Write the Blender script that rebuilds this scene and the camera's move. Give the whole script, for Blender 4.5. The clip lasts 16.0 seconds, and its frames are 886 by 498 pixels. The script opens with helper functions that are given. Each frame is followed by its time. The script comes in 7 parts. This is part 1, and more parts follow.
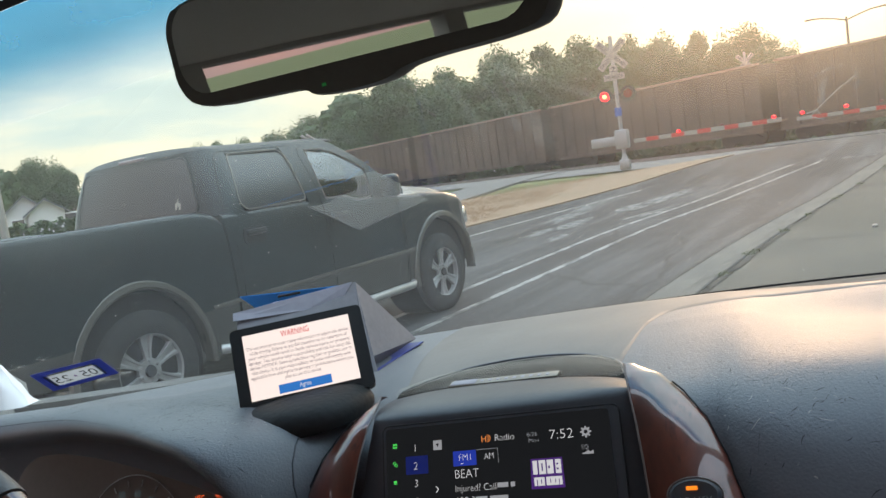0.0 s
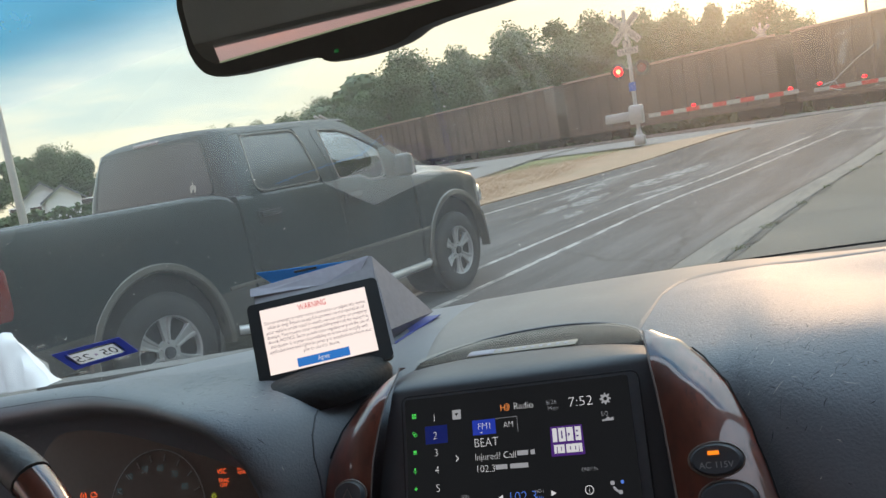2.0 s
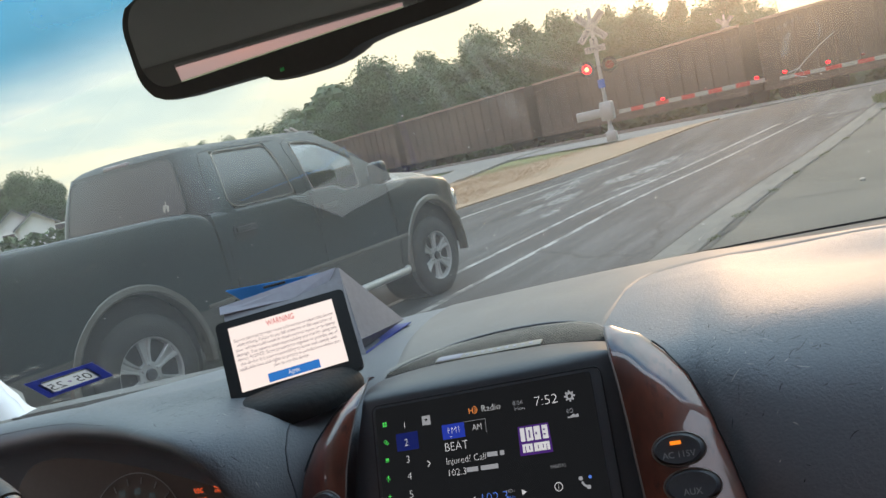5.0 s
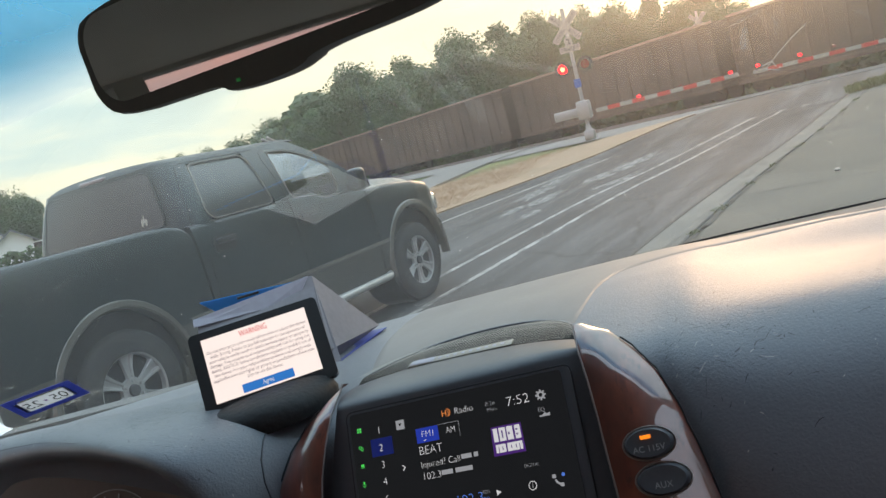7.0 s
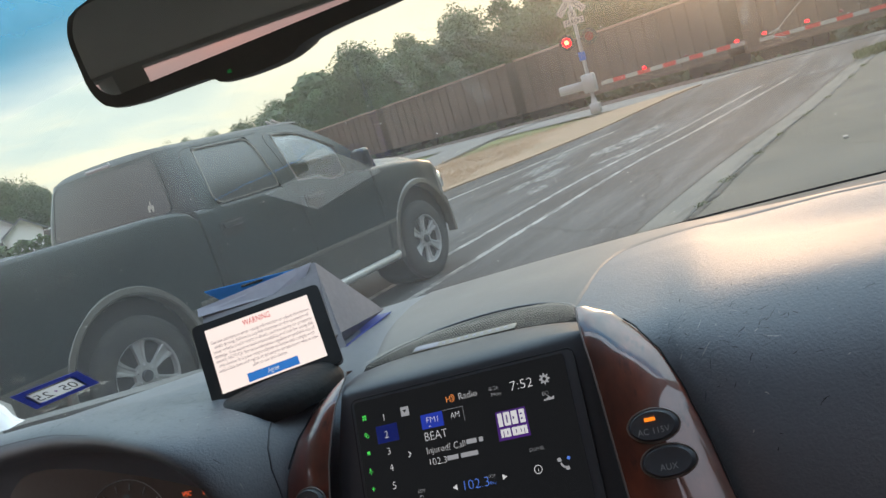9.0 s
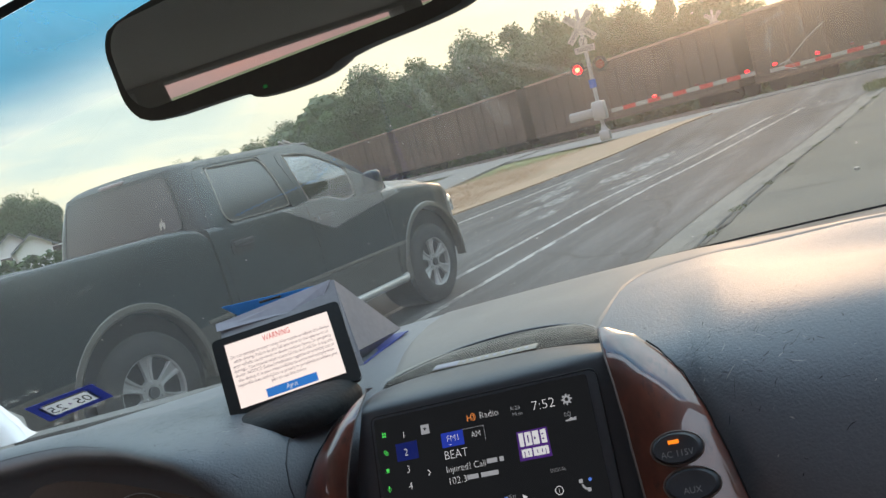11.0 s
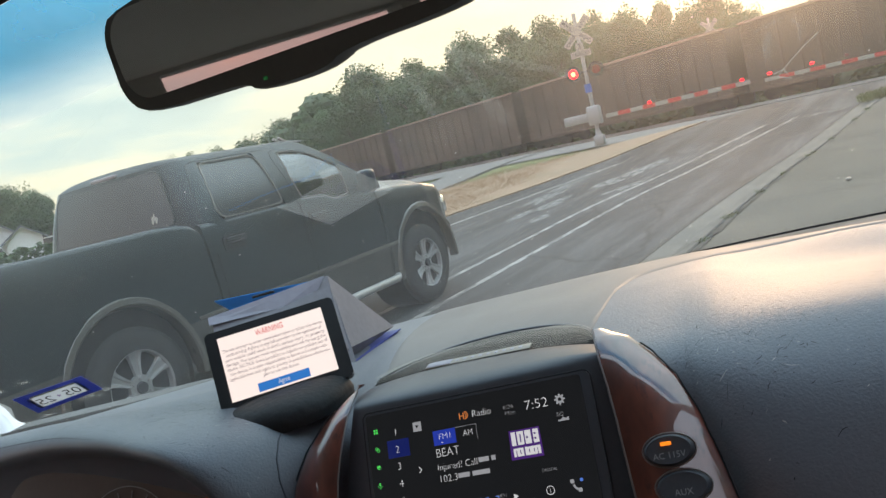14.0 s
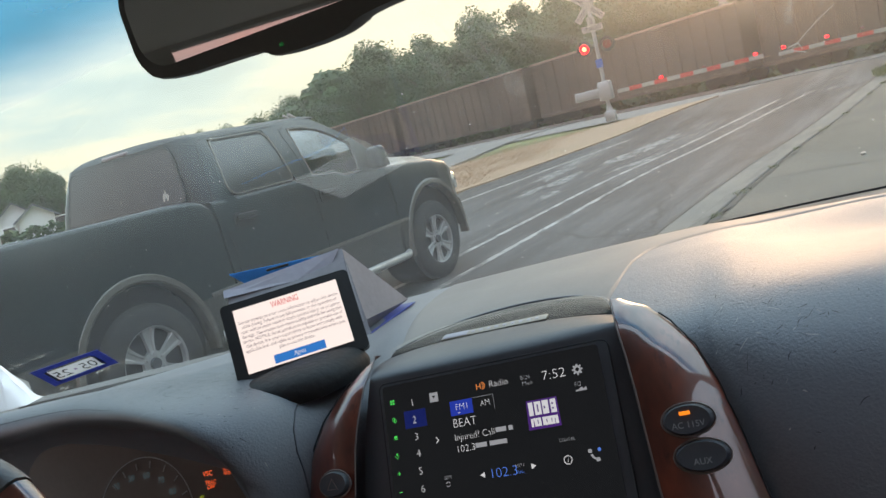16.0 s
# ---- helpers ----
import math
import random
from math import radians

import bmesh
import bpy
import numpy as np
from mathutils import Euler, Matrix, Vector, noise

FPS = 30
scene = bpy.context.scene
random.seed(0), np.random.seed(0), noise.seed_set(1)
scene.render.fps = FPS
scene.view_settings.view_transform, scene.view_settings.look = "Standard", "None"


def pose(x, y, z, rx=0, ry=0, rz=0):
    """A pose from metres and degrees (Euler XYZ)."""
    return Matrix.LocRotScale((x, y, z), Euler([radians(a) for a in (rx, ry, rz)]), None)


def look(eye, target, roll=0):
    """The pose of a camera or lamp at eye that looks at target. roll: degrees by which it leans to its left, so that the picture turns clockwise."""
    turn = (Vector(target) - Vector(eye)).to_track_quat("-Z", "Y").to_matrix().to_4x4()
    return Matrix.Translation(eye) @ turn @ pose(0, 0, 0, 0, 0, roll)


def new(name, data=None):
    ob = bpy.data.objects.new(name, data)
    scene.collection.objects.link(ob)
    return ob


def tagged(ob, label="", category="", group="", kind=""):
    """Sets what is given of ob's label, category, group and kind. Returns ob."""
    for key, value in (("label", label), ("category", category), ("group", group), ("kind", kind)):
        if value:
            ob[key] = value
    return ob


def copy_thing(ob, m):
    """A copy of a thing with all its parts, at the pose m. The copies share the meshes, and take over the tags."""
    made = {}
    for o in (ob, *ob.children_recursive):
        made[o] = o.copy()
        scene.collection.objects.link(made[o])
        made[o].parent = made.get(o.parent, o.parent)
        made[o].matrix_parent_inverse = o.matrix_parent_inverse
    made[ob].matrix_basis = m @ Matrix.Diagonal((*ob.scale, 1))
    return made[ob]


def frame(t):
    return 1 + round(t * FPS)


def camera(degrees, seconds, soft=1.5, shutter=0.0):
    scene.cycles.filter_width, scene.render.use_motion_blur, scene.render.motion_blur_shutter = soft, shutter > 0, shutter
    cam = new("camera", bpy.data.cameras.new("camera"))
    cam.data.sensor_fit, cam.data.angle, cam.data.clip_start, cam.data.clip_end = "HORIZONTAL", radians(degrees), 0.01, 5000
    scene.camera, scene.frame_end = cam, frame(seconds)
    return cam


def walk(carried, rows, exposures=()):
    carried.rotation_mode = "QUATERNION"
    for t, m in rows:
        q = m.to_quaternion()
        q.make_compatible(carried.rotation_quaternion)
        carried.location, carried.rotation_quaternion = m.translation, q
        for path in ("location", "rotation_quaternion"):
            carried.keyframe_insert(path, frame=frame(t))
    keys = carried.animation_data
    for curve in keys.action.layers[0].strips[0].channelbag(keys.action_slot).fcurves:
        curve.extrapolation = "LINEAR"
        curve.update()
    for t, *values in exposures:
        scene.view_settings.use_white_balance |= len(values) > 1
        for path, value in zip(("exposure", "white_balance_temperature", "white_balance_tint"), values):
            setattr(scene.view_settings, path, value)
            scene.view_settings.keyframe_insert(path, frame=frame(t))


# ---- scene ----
cam = camera(57.9, 16.0)
PATH = [
    (0, (0.0004, -0.0025, 1.4319), (-1.0926, 1.6603, 1.2308), -8.51),
    (0.5, (-0.0168, -0.0033, 1.4206), (-1.1225, 1.6454, 1.1777), -7.80),
    (1, (-0.0123, -0.0009, 1.4187), (-1.1372, 1.6319, 1.1571), -8.09),
    (1.5, (-0.0144, -0.0015, 1.4167), (-1.1454, 1.6265, 1.1517), -8.59),
    (2, (-0.0033, -0.0016, 1.4229), (-1.1305, 1.6322, 1.1772), -9.59),
    (2.5, (-0.0015, -0.0028, 1.4219), (-1.1216, 1.6375, 1.1875), -10.50),
    (3, (0.0008, -0.0012, 1.4210), (-1.1108, 1.6436, 1.1780), -10.90),
    (3.5, (0.0000, -0.0000, 1.4200), (-1.1093, 1.6446, 1.1659), -11.20),
    (4, (0.0035, 0.0025, 1.4201), (-1.1045, 1.6468, 1.1581), -11.60),
    (6.3, (0.0298, -0.0032, 1.4265), (-1.0226, 1.6838, 1.2107), -13.73),
    (6.5, (0.0302, -0.0011, 1.4245), (-1.0222, 1.6850, 1.2018), -13.93),
    (7, (0.0303, 0.0051, 1.4197), (-1.0178, 1.6911, 1.1770), -14.43),
    (7.5, (0.0337, 0.0075, 1.4228), (-1.0077, 1.6957, 1.1674), -14.83),
    (8, (0.0237, 0.0083, 1.4177), (-1.0212, 1.6925, 1.1500), -14.53),
    (8.5, (0.0223, 0.0116, 1.4147), (-1.0388, 1.6819, 1.1244), -14.82),
    (9, (0.0348, 0.0143, 1.4241), (-1.0388, 1.6765, 1.1332), -16.01),
    (9.5, (0.0325, 0.0127, 1.4240), (-1.0472, 1.6722, 1.1408), -16.21),
    (10, (0.0331, 0.0052, 1.4328), (-1.0514, 1.6663, 1.1787), -15.61),
    (10.2, (0.0309, 0.0036, 1.4307), (-1.0522, 1.6679, 1.1918), -15.41),
    (12.5, (0.0205, 0.0016, 1.4214), (-1.0545, 1.6724, 1.1918), -13.82),
    (13, (0.0263, 0.0004, 1.4275), (-1.0419, 1.6769, 1.2082), -13.82),
    (13.5, (0.0252, -0.0004, 1.4275), (-1.0338, 1.6824, 1.2115), -13.83),
    (14, (0.0194, 0.0008, 1.4214), (-1.0430, 1.6795, 1.1901), -13.52),
    (14.5, (0.0192, -0.0002, 1.4214), (-1.0504, 1.6721, 1.1779), -13.52),
    (15, (0.0175, 0.0012, 1.4184), (-1.0573, 1.6691, 1.1676), -13.62),
    (15.5, (0.0138, 0.0029, 1.4143), (-1.0679, 1.6632, 1.1433), -13.61),
    (16, (0.0113, 0.0003, 1.4162), (-1.0794, 1.6531, 1.1358), -13.80),
]
walk(cam, [(t, look(eye, target, roll)) for t, eye, target, roll in PATH], [(0.0, 1.05, 6950, 12), (16.0, 1.05, 6950, 12)])

# ---- sky and sun: a summer evening, the sun gone behind the trees ahead, thin high cloud ----
SUN_AZ, SUN_EL = -10.0, 17.0          # degrees from +y (clockwise is plus), above the horizon
world = bpy.data.worlds.new("evening_sky")
scene.world = world
world.use_nodes = True
wn, wl = world.node_tree.nodes, world.node_tree.links
wn.clear()


def wnode(kind, **inputs):
    nd = wn.new("ShaderNode" + kind)
    for k, v in inputs.items():
        nd.inputs[k].default_value = v
    return nd


def wramp(rows):
    nd = wn.new("ShaderNodeValToRGB")
    el = nd.color_ramp.elements
    while len(el) < len(rows):
        el.new(0.5)
    for e, (p, c) in zip(el, rows):
        e.position, e.color = p, (*c, 1)
    return nd


w_out, w_bg = wn.new("ShaderNodeOutputWorld"), wn.new("ShaderNodeBackground")
w_sky = wn.new("ShaderNodeTexSky")
w_sky.sky_type, w_sky.sun_disc = "NISHITA", False
w_sky.sun_elevation, w_sky.sun_rotation = radians(SUN_EL), radians(SUN_AZ)
w_sky.dust_density, w_sky.air_density, w_sky.ozone_density = 1.5, 1.0, 2.0
_a, _e = radians(SUN_AZ), radians(SUN_EL)
w_co = wn.new("ShaderNodeTexCoord")
# thin high cloud: warm towards the sun, pale blue aside, pink opposite, bluer overhead
w_dot = wn.new("ShaderNodeVectorMath")
w_dot.operation = "DOT_PRODUCT"
w_dot.inputs[1].default_value = (math.sin(_a), math.cos(_a), 0)
w_half = wn.new("ShaderNodeMapRange")
w_half.inputs[1].default_value, w_half.inputs[2].default_value = -1, 1
w_hor = wramp([(0.0, (0.36, 0.24, 0.25)), (0.25, (0.44, 0.36, 0.38)), (0.36, (0.42, 0.42, 0.46)), (0.5, (0.33, 0.50, 0.59)), (0.78, (0.345, 0.495, 0.555)), (0.90, (0.42, 0.51, 0.515)), (0.97, (0.58, 0.52, 0.41)), (1.0, (0.67, 0.55, 0.38))])
w_up = wramp([(0.0, (1.0, 1.12, 1.42)), (0.5, (0.95, 1.28, 1.6)), (1.0, (1.12, 1.35, 1.55))])
# low bands of lit cloud: peach to the side, pink opposite the sun
w_band = wramp([(0.0, (0.58, 0.20, 0.17)), (0.3, (0.60, 0.33, 0.27)), (0.55, (0.60, 0.46, 0.33)), (0.9, (0.66, 0.56, 0.38)), (1.0, (0.72, 0.57, 0.36))])
w_low = wn.new("ShaderNodeMapRange")
w_low.interpolation_type = "SMOOTHSTEP"
w_low.inputs[1].default_value, w_low.inputs[2].default_value = 0.04, 0.26
w_low.inputs[3].default_value, w_low.inputs[4].default_value = 0.75, 0.0
w_gap = wn.new("ShaderNodeMapRange")
w_gap.interpolation_type = "SMOOTHSTEP"
w_gap.inputs[1].default_value, w_gap.inputs[2].default_value = 0.40, 0.60
w_gap.inputs[3].default_value, w_gap.inputs[4].default_value = 0.25, 1.0
w_fac = wn.new("ShaderNodeMath")
w_fac.operation = "MULTIPLY"
w_warm = wn.new("ShaderNodeMix")
w_warm.data_type = "RGBA"
w_sep = wn.new("ShaderNodeSeparateXYZ")
w_el = wn.new("ShaderNodeMapRange")
w_el.interpolation_type = "SMOOTHSTEP"
w_el.inputs[1].default_value, w_el.inputs[2].default_value = 0.12, 0.75
w_veil = wn.new("ShaderNodeMix")
w_veil.data_type = "RGBA"
w_map = wn.new("ShaderNodeMapping")
w_map.inputs["Scale"].default_value = (1.8, 1.8, 9.0)
w_map.inputs["Rotation"].default_value = (0.1, 0.05, 0.6)
w_noise = wnode("TexNoise", Scale=1.5, Detail=7.0, Roughness=0.58)
w_streak = wn.new("ShaderNodeMapRange")
w_streak.inputs[1].default_value, w_streak.inputs[2].default_value = 0.35, 0.75
w_streak.inputs[3].default_value, w_streak.inputs[4].default_value = 0.80, 1.22
w_mul = wn.new("ShaderNodeVectorMath")
w_mul.operation = "SCALE"
w_mix = wn.new("ShaderNodeMix")
w_mix.data_type = "RGBA"
w_mix.inputs[0].default_value = 0.92
w_lift = wn.new("ShaderNodeVectorMath")
w_lift.operation = "SCALE"
w_lift.inputs["Scale"].default_value = 10.2
wl.new(w_co.outputs["Generated"], w_dot.inputs[0])
wl.new(w_dot.outputs["Value"], w_half.inputs[0])
wl.new(w_half.outputs[0], w_hor.inputs[0]), wl.new(w_half.outputs[0], w_up.inputs[0])
wl.new(w_co.outputs["Generated"], w_sep.inputs[0])
wl.new(w_sep.outputs["Z"], w_el.inputs[0])
wl.new(w_el.outputs[0], w_veil.inputs[0]), wl.new(w_hor.outputs[0], w_veil.inputs[6]), wl.new(w_up.outputs[0], w_veil.inputs[7])
wl.new(w_co.outputs["Generated"], w_map.inputs["Vector"]), wl.new(w_map.outputs[0], w_noise.inputs["Vector"])
wl.new(w_noise.outputs["Fac"], w_streak.inputs[0])
wl.new(w_half.outputs[0], w_band.inputs[0]), wl.new(w_sep.outputs["Z"], w_low.inputs[0]), wl.new(w_noise.outputs["Fac"], w_gap.inputs[0])
wl.new(w_low.outputs[0], w_fac.inputs[0]), wl.new(w_gap.outputs[0], w_fac.inputs[1]), wl.new(w_fac.outputs[0], w_warm.inputs[0])
wl.new(w_veil.outputs[2], w_warm.inputs[6]), wl.new(w_band.outputs[0], w_warm.inputs[7])
wl.new(w_warm.outputs[2], w_mul.inputs[0]), wl.new(w_streak.outputs[0], w_mul.inputs["Scale"])
wl.new(w_mul.outputs[0], w_lift.inputs[0])
wl.new(w_sky.outputs[0], w_mix.inputs[6]), wl.new(w_lift.outputs[0], w_mix.inputs[7])
wl.new(w_mix.outputs[2], w_bg.inputs[0])
w_bg.inputs[1].default_value = 0.1
wl.new(w_bg.outputs[0], w_out.inputs[0])

sun = new("sun", bpy.data.lights.new("sun", "SUN"))
sun.data.energy, sun.data.angle, sun.data.color = 0.54, radians(16), (1.0, 0.60, 0.37)
sun.matrix_world = look((0, 0, 40), (-math.sin(_a) * 10, -math.cos(_a) * 10, 40 - math.tan(_e) * 10))


# ---- materials ----
def mat(name, base, rough=0.6, metal=0.0, vary=0.25, scale=8.0, fine=60.0, bump=0.15, coat=0.0, tint=None, rvary=0.15, stretch=(1, 1, 1), island=0.0, rand=0.0, spec=0.5):
    """A surface with colour varied at two scales, uneven gloss and fine relief. tint: the colour of its stains."""
    m = bpy.data.materials.new(name)
    m.use_nodes = True
    n, l = m.node_tree.nodes, m.node_tree.links
    b = n["Principled BSDF"]
    b.inputs["Metallic"].default_value = metal
    b.inputs["Coat Weight"].default_value = coat
    b.inputs["Coat Roughness"].default_value = 0.06
    b.inputs["Specular IOR Level"].default_value = spec
    co = n.new("ShaderNodeTexCoord")
    mp = n.new("ShaderNodeMapping")
    mp.inputs["Scale"].default_value = stretch
    l.new(co.outputs["Object"], mp.inputs["Vector"])
    big, small = n.new("ShaderNodeTexNoise"), n.new("ShaderNodeTexNoise")
    big.inputs["Scale"].default_value, small.inputs["Scale"].default_value = scale, fine
    big.inputs["Detail"].default_value, small.inputs["Detail"].default_value = 5, 4
    for q in (big, small):
        l.new(mp.outputs[0], q.inputs["Vector"])
    tint = tint or tuple(min(1, c * 0.55) for c in base)
    ramp = n.new("ShaderNodeValToRGB")
    ramp.color_ramp.elements[0].position, ramp.color_ramp.elements[1].position = 0.35, 0.7
    l.new(big.outputs["Fac"], ramp.inputs[0])
    f = n.new("ShaderNodeMath")
    f.operation, f.inputs[1].default_value = "MULTIPLY", vary
    l.new(ramp.outputs[0], f.inputs[0])
    mix = n.new("ShaderNodeMix")
    mix.data_type = "RGBA"
    mix.inputs[6].default_value, mix.inputs[7].default_value = (*base, 1), (*tint, 1)
    l.new(f.outputs[0], mix.inputs[0])
    hsv = n.new("ShaderNodeHueSaturation")
    l.new(mix.outputs[2], hsv.inputs["Color"])
    val = n.new("ShaderNodeMapRange")
    val.inputs[3].default_value, val.inputs[4].default_value = 1 - vary * 0.6, 1 + vary * 0.6
    l.new(small.outputs["Fac"], val.inputs[0])
    last = val.outputs[0]
    if island or rand:
        src = n.new("ShaderNodeNewGeometry").outputs["Random Per Island"] if island else n.new("ShaderNodeObjectInfo").outputs["Random"]
        mr = n.new("ShaderNodeMapRange")
        amount = island or rand
        mr.inputs[3].default_value, mr.inputs[4].default_value = 1 - amount, 1 + amount
        l.new(src, mr.inputs[0])
        mm = n.new("ShaderNodeMath")
        mm.operation = "MULTIPLY"
        l.new(last, mm.inputs[0]), l.new(mr.outputs[0], mm.inputs[1])
        last = mm.outputs[0]
    l.new(last, hsv.inputs["Value"])
    l.new(hsv.outputs[0], b.inputs["Base Color"])
    r = n.new("ShaderNodeMapRange")
    r.inputs[3].default_value, r.inputs[4].default_value = max(0.02, rough - rvary), min(1, rough + rvary)
    l.new(big.outputs["Fac"], r.inputs[0])
    l.new(r.outputs[0], b.inputs["Roughness"])
    if bump:
        bp = n.new("ShaderNodeBump")
        bp.inputs["Strength"].default_value, bp.inputs["Distance"].default_value = bump, 0.6 / fine
        l.new(small.outputs["Fac"], bp.inputs["Height"])
        l.new(bp.outputs[0], b.inputs["Normal"])
    return m


def glow(name, color, strength=1.0):
    m = bpy.data.materials.new(name)
    m.use_nodes = True
    b = m.node_tree.nodes["Principled BSDF"]
    b.inputs["Base Color"].default_value = (*[c * 0.3 for c in color], 1)
    b.inputs["Roughness"].default_value = 0.25
    b.inputs["Emission Color"].default_value = (*color, 1)
    b.inputs["Emission Strength"].default_value = strength
    return m


def thin_glass(name, color, film=0.0, film_rough=0.5, gloss=1.0, tint_film=(1, 1, 1), ior=1.5):
    """A thin pane: it lets light straight through, mirrors by Fresnel, and carries a film of dust that scatters."""
    m = bpy.data.materials.new(name)
    m.use_nodes = True
    n, l = m.node_tree.nodes, m.node_tree.links
    n.clear()
    out = n.new("ShaderNodeOutputMaterial")
    tr = n.new("ShaderNodeBsdfTransparent")
    tr.inputs[0].default_value = (*color, 1)
    body = tr.outputs[0]
    if film:
        sc = n.new("ShaderNodeBsdfRefraction")
        sc.inputs["Color"].default_value = (*tint_film, 1)
        sc.inputs["Roughness"].default_value, sc.inputs["IOR"].default_value = film_rough, 1.12
        no = n.new("ShaderNodeTexNoise")
        no.inputs["Scale"].default_value, no.inputs["Detail"].default_value = 9.0, 6.0
        tc = n.new("ShaderNodeTexCoord")
        l.new(tc.outputs["Object"], no.inputs["Vector"])
        mr = n.new("ShaderNodeMapRange")
        mr.inputs[1].default_value, mr.inputs[2].default_value = 0.3, 0.75
        mr.inputs[3].default_value, mr.inputs[4].default_value = film * 0.7, film * 1.3
        l.new(no.outputs["Fac"], mr.inputs[0])
        mx = n.new("ShaderNodeMixShader")
        l.new(mr.outputs[0], mx.inputs[0]), l.new(body, mx.inputs[1]), l.new(sc.outputs[0], mx.inputs[2])
        body = mx.outputs[0]
    if film:                                    # the finest dust scatters evenly all round
        tl, mt = n.new("ShaderNodeBsdfTranslucent"), n.new("ShaderNodeMixShader")
        tl.inputs[0].default_value = (*tint_film[:2], min(1, tint_film[2]), 1)
        mt.inputs[0].default_value = film * 0.17
        l.new(body, mt.inputs[1]), l.new(tl.outputs[0], mt.inputs[2])
        body = mt.outputs[0]
    gl = n.new("ShaderNodeBsdfGlossy")
    gl.inputs["Roughness"].default_value = 0.01
    gl.inputs["Color"].default_value = (gloss, gloss, gloss, 1)
    fr = n.new("ShaderNodeFresnel")
    fr.inputs["IOR"].default_value = ior
    mg = n.new("ShaderNodeMixShader")
    l.new(fr.outputs[0], mg.inputs[0]), l.new(body, mg.inputs[1]), l.new(gl.outputs[0], mg.inputs[2])
    l.new(mg.outputs[0], out.inputs[0])
    return m


M_road = mat("worn_asphalt", (0.038, 0.038, 0.039), 0.8, vary=0.5, scale=0.5, fine=50, bump=0.4, tint=(0.075, 0.074, 0.072), stretch=(1, 0.25, 1), spec=0.25)


def overlay(m, color, scale, lo, hi, stretch=(1, 1, 1), amount=1.0, cracks=False, breakup=0.0):
    """A second layer of colour where a noise (or a net of cracks) passes a threshold."""
    n, l = m.node_tree.nodes, m.node_tree.links
    p = n["Principled BSDF"]
    co, mp = n.new("ShaderNodeTexCoord"), n.new("ShaderNodeMapping")
    mp.inputs["Scale"].default_value = stretch
    l.new(co.outputs["Object"], mp.inputs["Vector"])
    if cracks:
        q = n.new("ShaderNodeTexVoronoi")
        q.feature = "DISTANCE_TO_EDGE"
        q.inputs["Scale"].default_value = scale
        src = q.outputs["Distance"]
        wob, add = n.new("ShaderNodeTexNoise"), n.new("ShaderNodeVectorMath")
        wob.inputs["Scale"].default_value, wob.inputs["Detail"].default_value = scale * 2, 4
        l.new(mp.outputs[0], wob.inputs["Vector"])
        l.new(mp.outputs[0], add.inputs[0])
        sc = n.new("ShaderNodeVectorMath")
        sc.operation, sc.inputs["Scale"].default_value = "SCALE", 0.35 / scale
        l.new(wob.outputs["Color"], sc.inputs[0]), l.new(sc.outputs[0], add.inputs[1])
        l.new(add.outputs[0], q.inputs["Vector"])
    else:
        q = n.new("ShaderNodeTexNoise")
        q.inputs["Scale"].default_value, q.inputs["Detail"].default_value, q.inputs["Roughness"].default_value = scale, 7, 0.62
        src = q.outputs["Fac"]
        l.new(mp.outputs[0], q.inputs["Vector"])
    r = n.new("ShaderNodeMapRange")
    r.inputs[1].default_value, r.inputs[2].default_value = lo, hi
    r.inputs[4].default_value = amount
    l.new(src, r.inputs[0])
    fac = r.outputs[0]
    if breakup:
        bk, rr, mu = n.new("ShaderNodeTexNoise"), n.new("ShaderNodeMapRange"), n.new("ShaderNodeMath")
        bk.inputs["Scale"].default_value, bk.inputs["Detail"].default_value = breakup, 4
        rr.inputs[1].default_value, rr.inputs[2].default_value = 0.45, 0.6
        mu.operation = "MULTIPLY"
        l.new(co.outputs["Object"], bk.inputs["Vector"]), l.new(bk.outputs["Fac"], rr.inputs[0])
        l.new(fac, mu.inputs[0]), l.new(rr.outputs[0], mu.inputs[1])
        fac = mu.outputs[0]
    x = n.new("ShaderNodeMix")
    x.data_type = "RGBA"
    x.inputs[7].default_value = (*color, 1)
    l.new(p.inputs["Base Color"].links[0].from_socket, x.inputs[6]), l.new(fac, x.inputs[0])
    l.new(x.outputs[2], p.inputs["Base Color"])
    return m


overlay(M_road, (0.125, 0.124, 0.122), 0.9, 0.47, 0.72, (1.6, 0.10, 1), 0.9)              # pale worn tyre tracks
overlay(M_road, (0.028, 0.027, 0.027), 0.8, 0.50, 0.64, (1.2, 0.40, 1), 0.9)          # oil and sealed patches
overlay(M_road, (0.025, 0.024, 0.023), 0.32, 0.012, 0.0, (1, 0.6, 1), 0.8, True)        # cracks
overlay(M_road, (0.22, 0.215, 0.205), 22.0, 0.60, 0.78, amount=0.5)                     # bare stones
M_concrete = mat("old_concrete", (0.122, 0.110, 0.090), 0.85, vary=0.4, scale=0.9, fine=40, bump=0.3, tint=(0.098, 0.090, 0.076), spec=0.2)
overlay(M_concrete, (0.10, 0.094, 0.085), 1.1, 0.58, 0.75, (1, 0.5, 1), 0.6)
M_kerb = mat("kerb_concrete", (0.170, 0.155, 0.134), 0.85, spec=0.2, vary=0.45, scale=1.6, fine=40, bump=0.3, tint=(0.13, 0.118, 0.105))
overlay(M_kerb, (0.09, 0.082, 0.07), 1.6, 0.54, 0.72, (2, 0.6, 1), 0.7)
M_line = mat("worn_road_paint", (0.36, 0.35, 0.33), 0.8, spec=0.2, vary=0.6, scale=3.5, fine=25, bump=0.2, tint=(0.26, 0.25, 0.24))
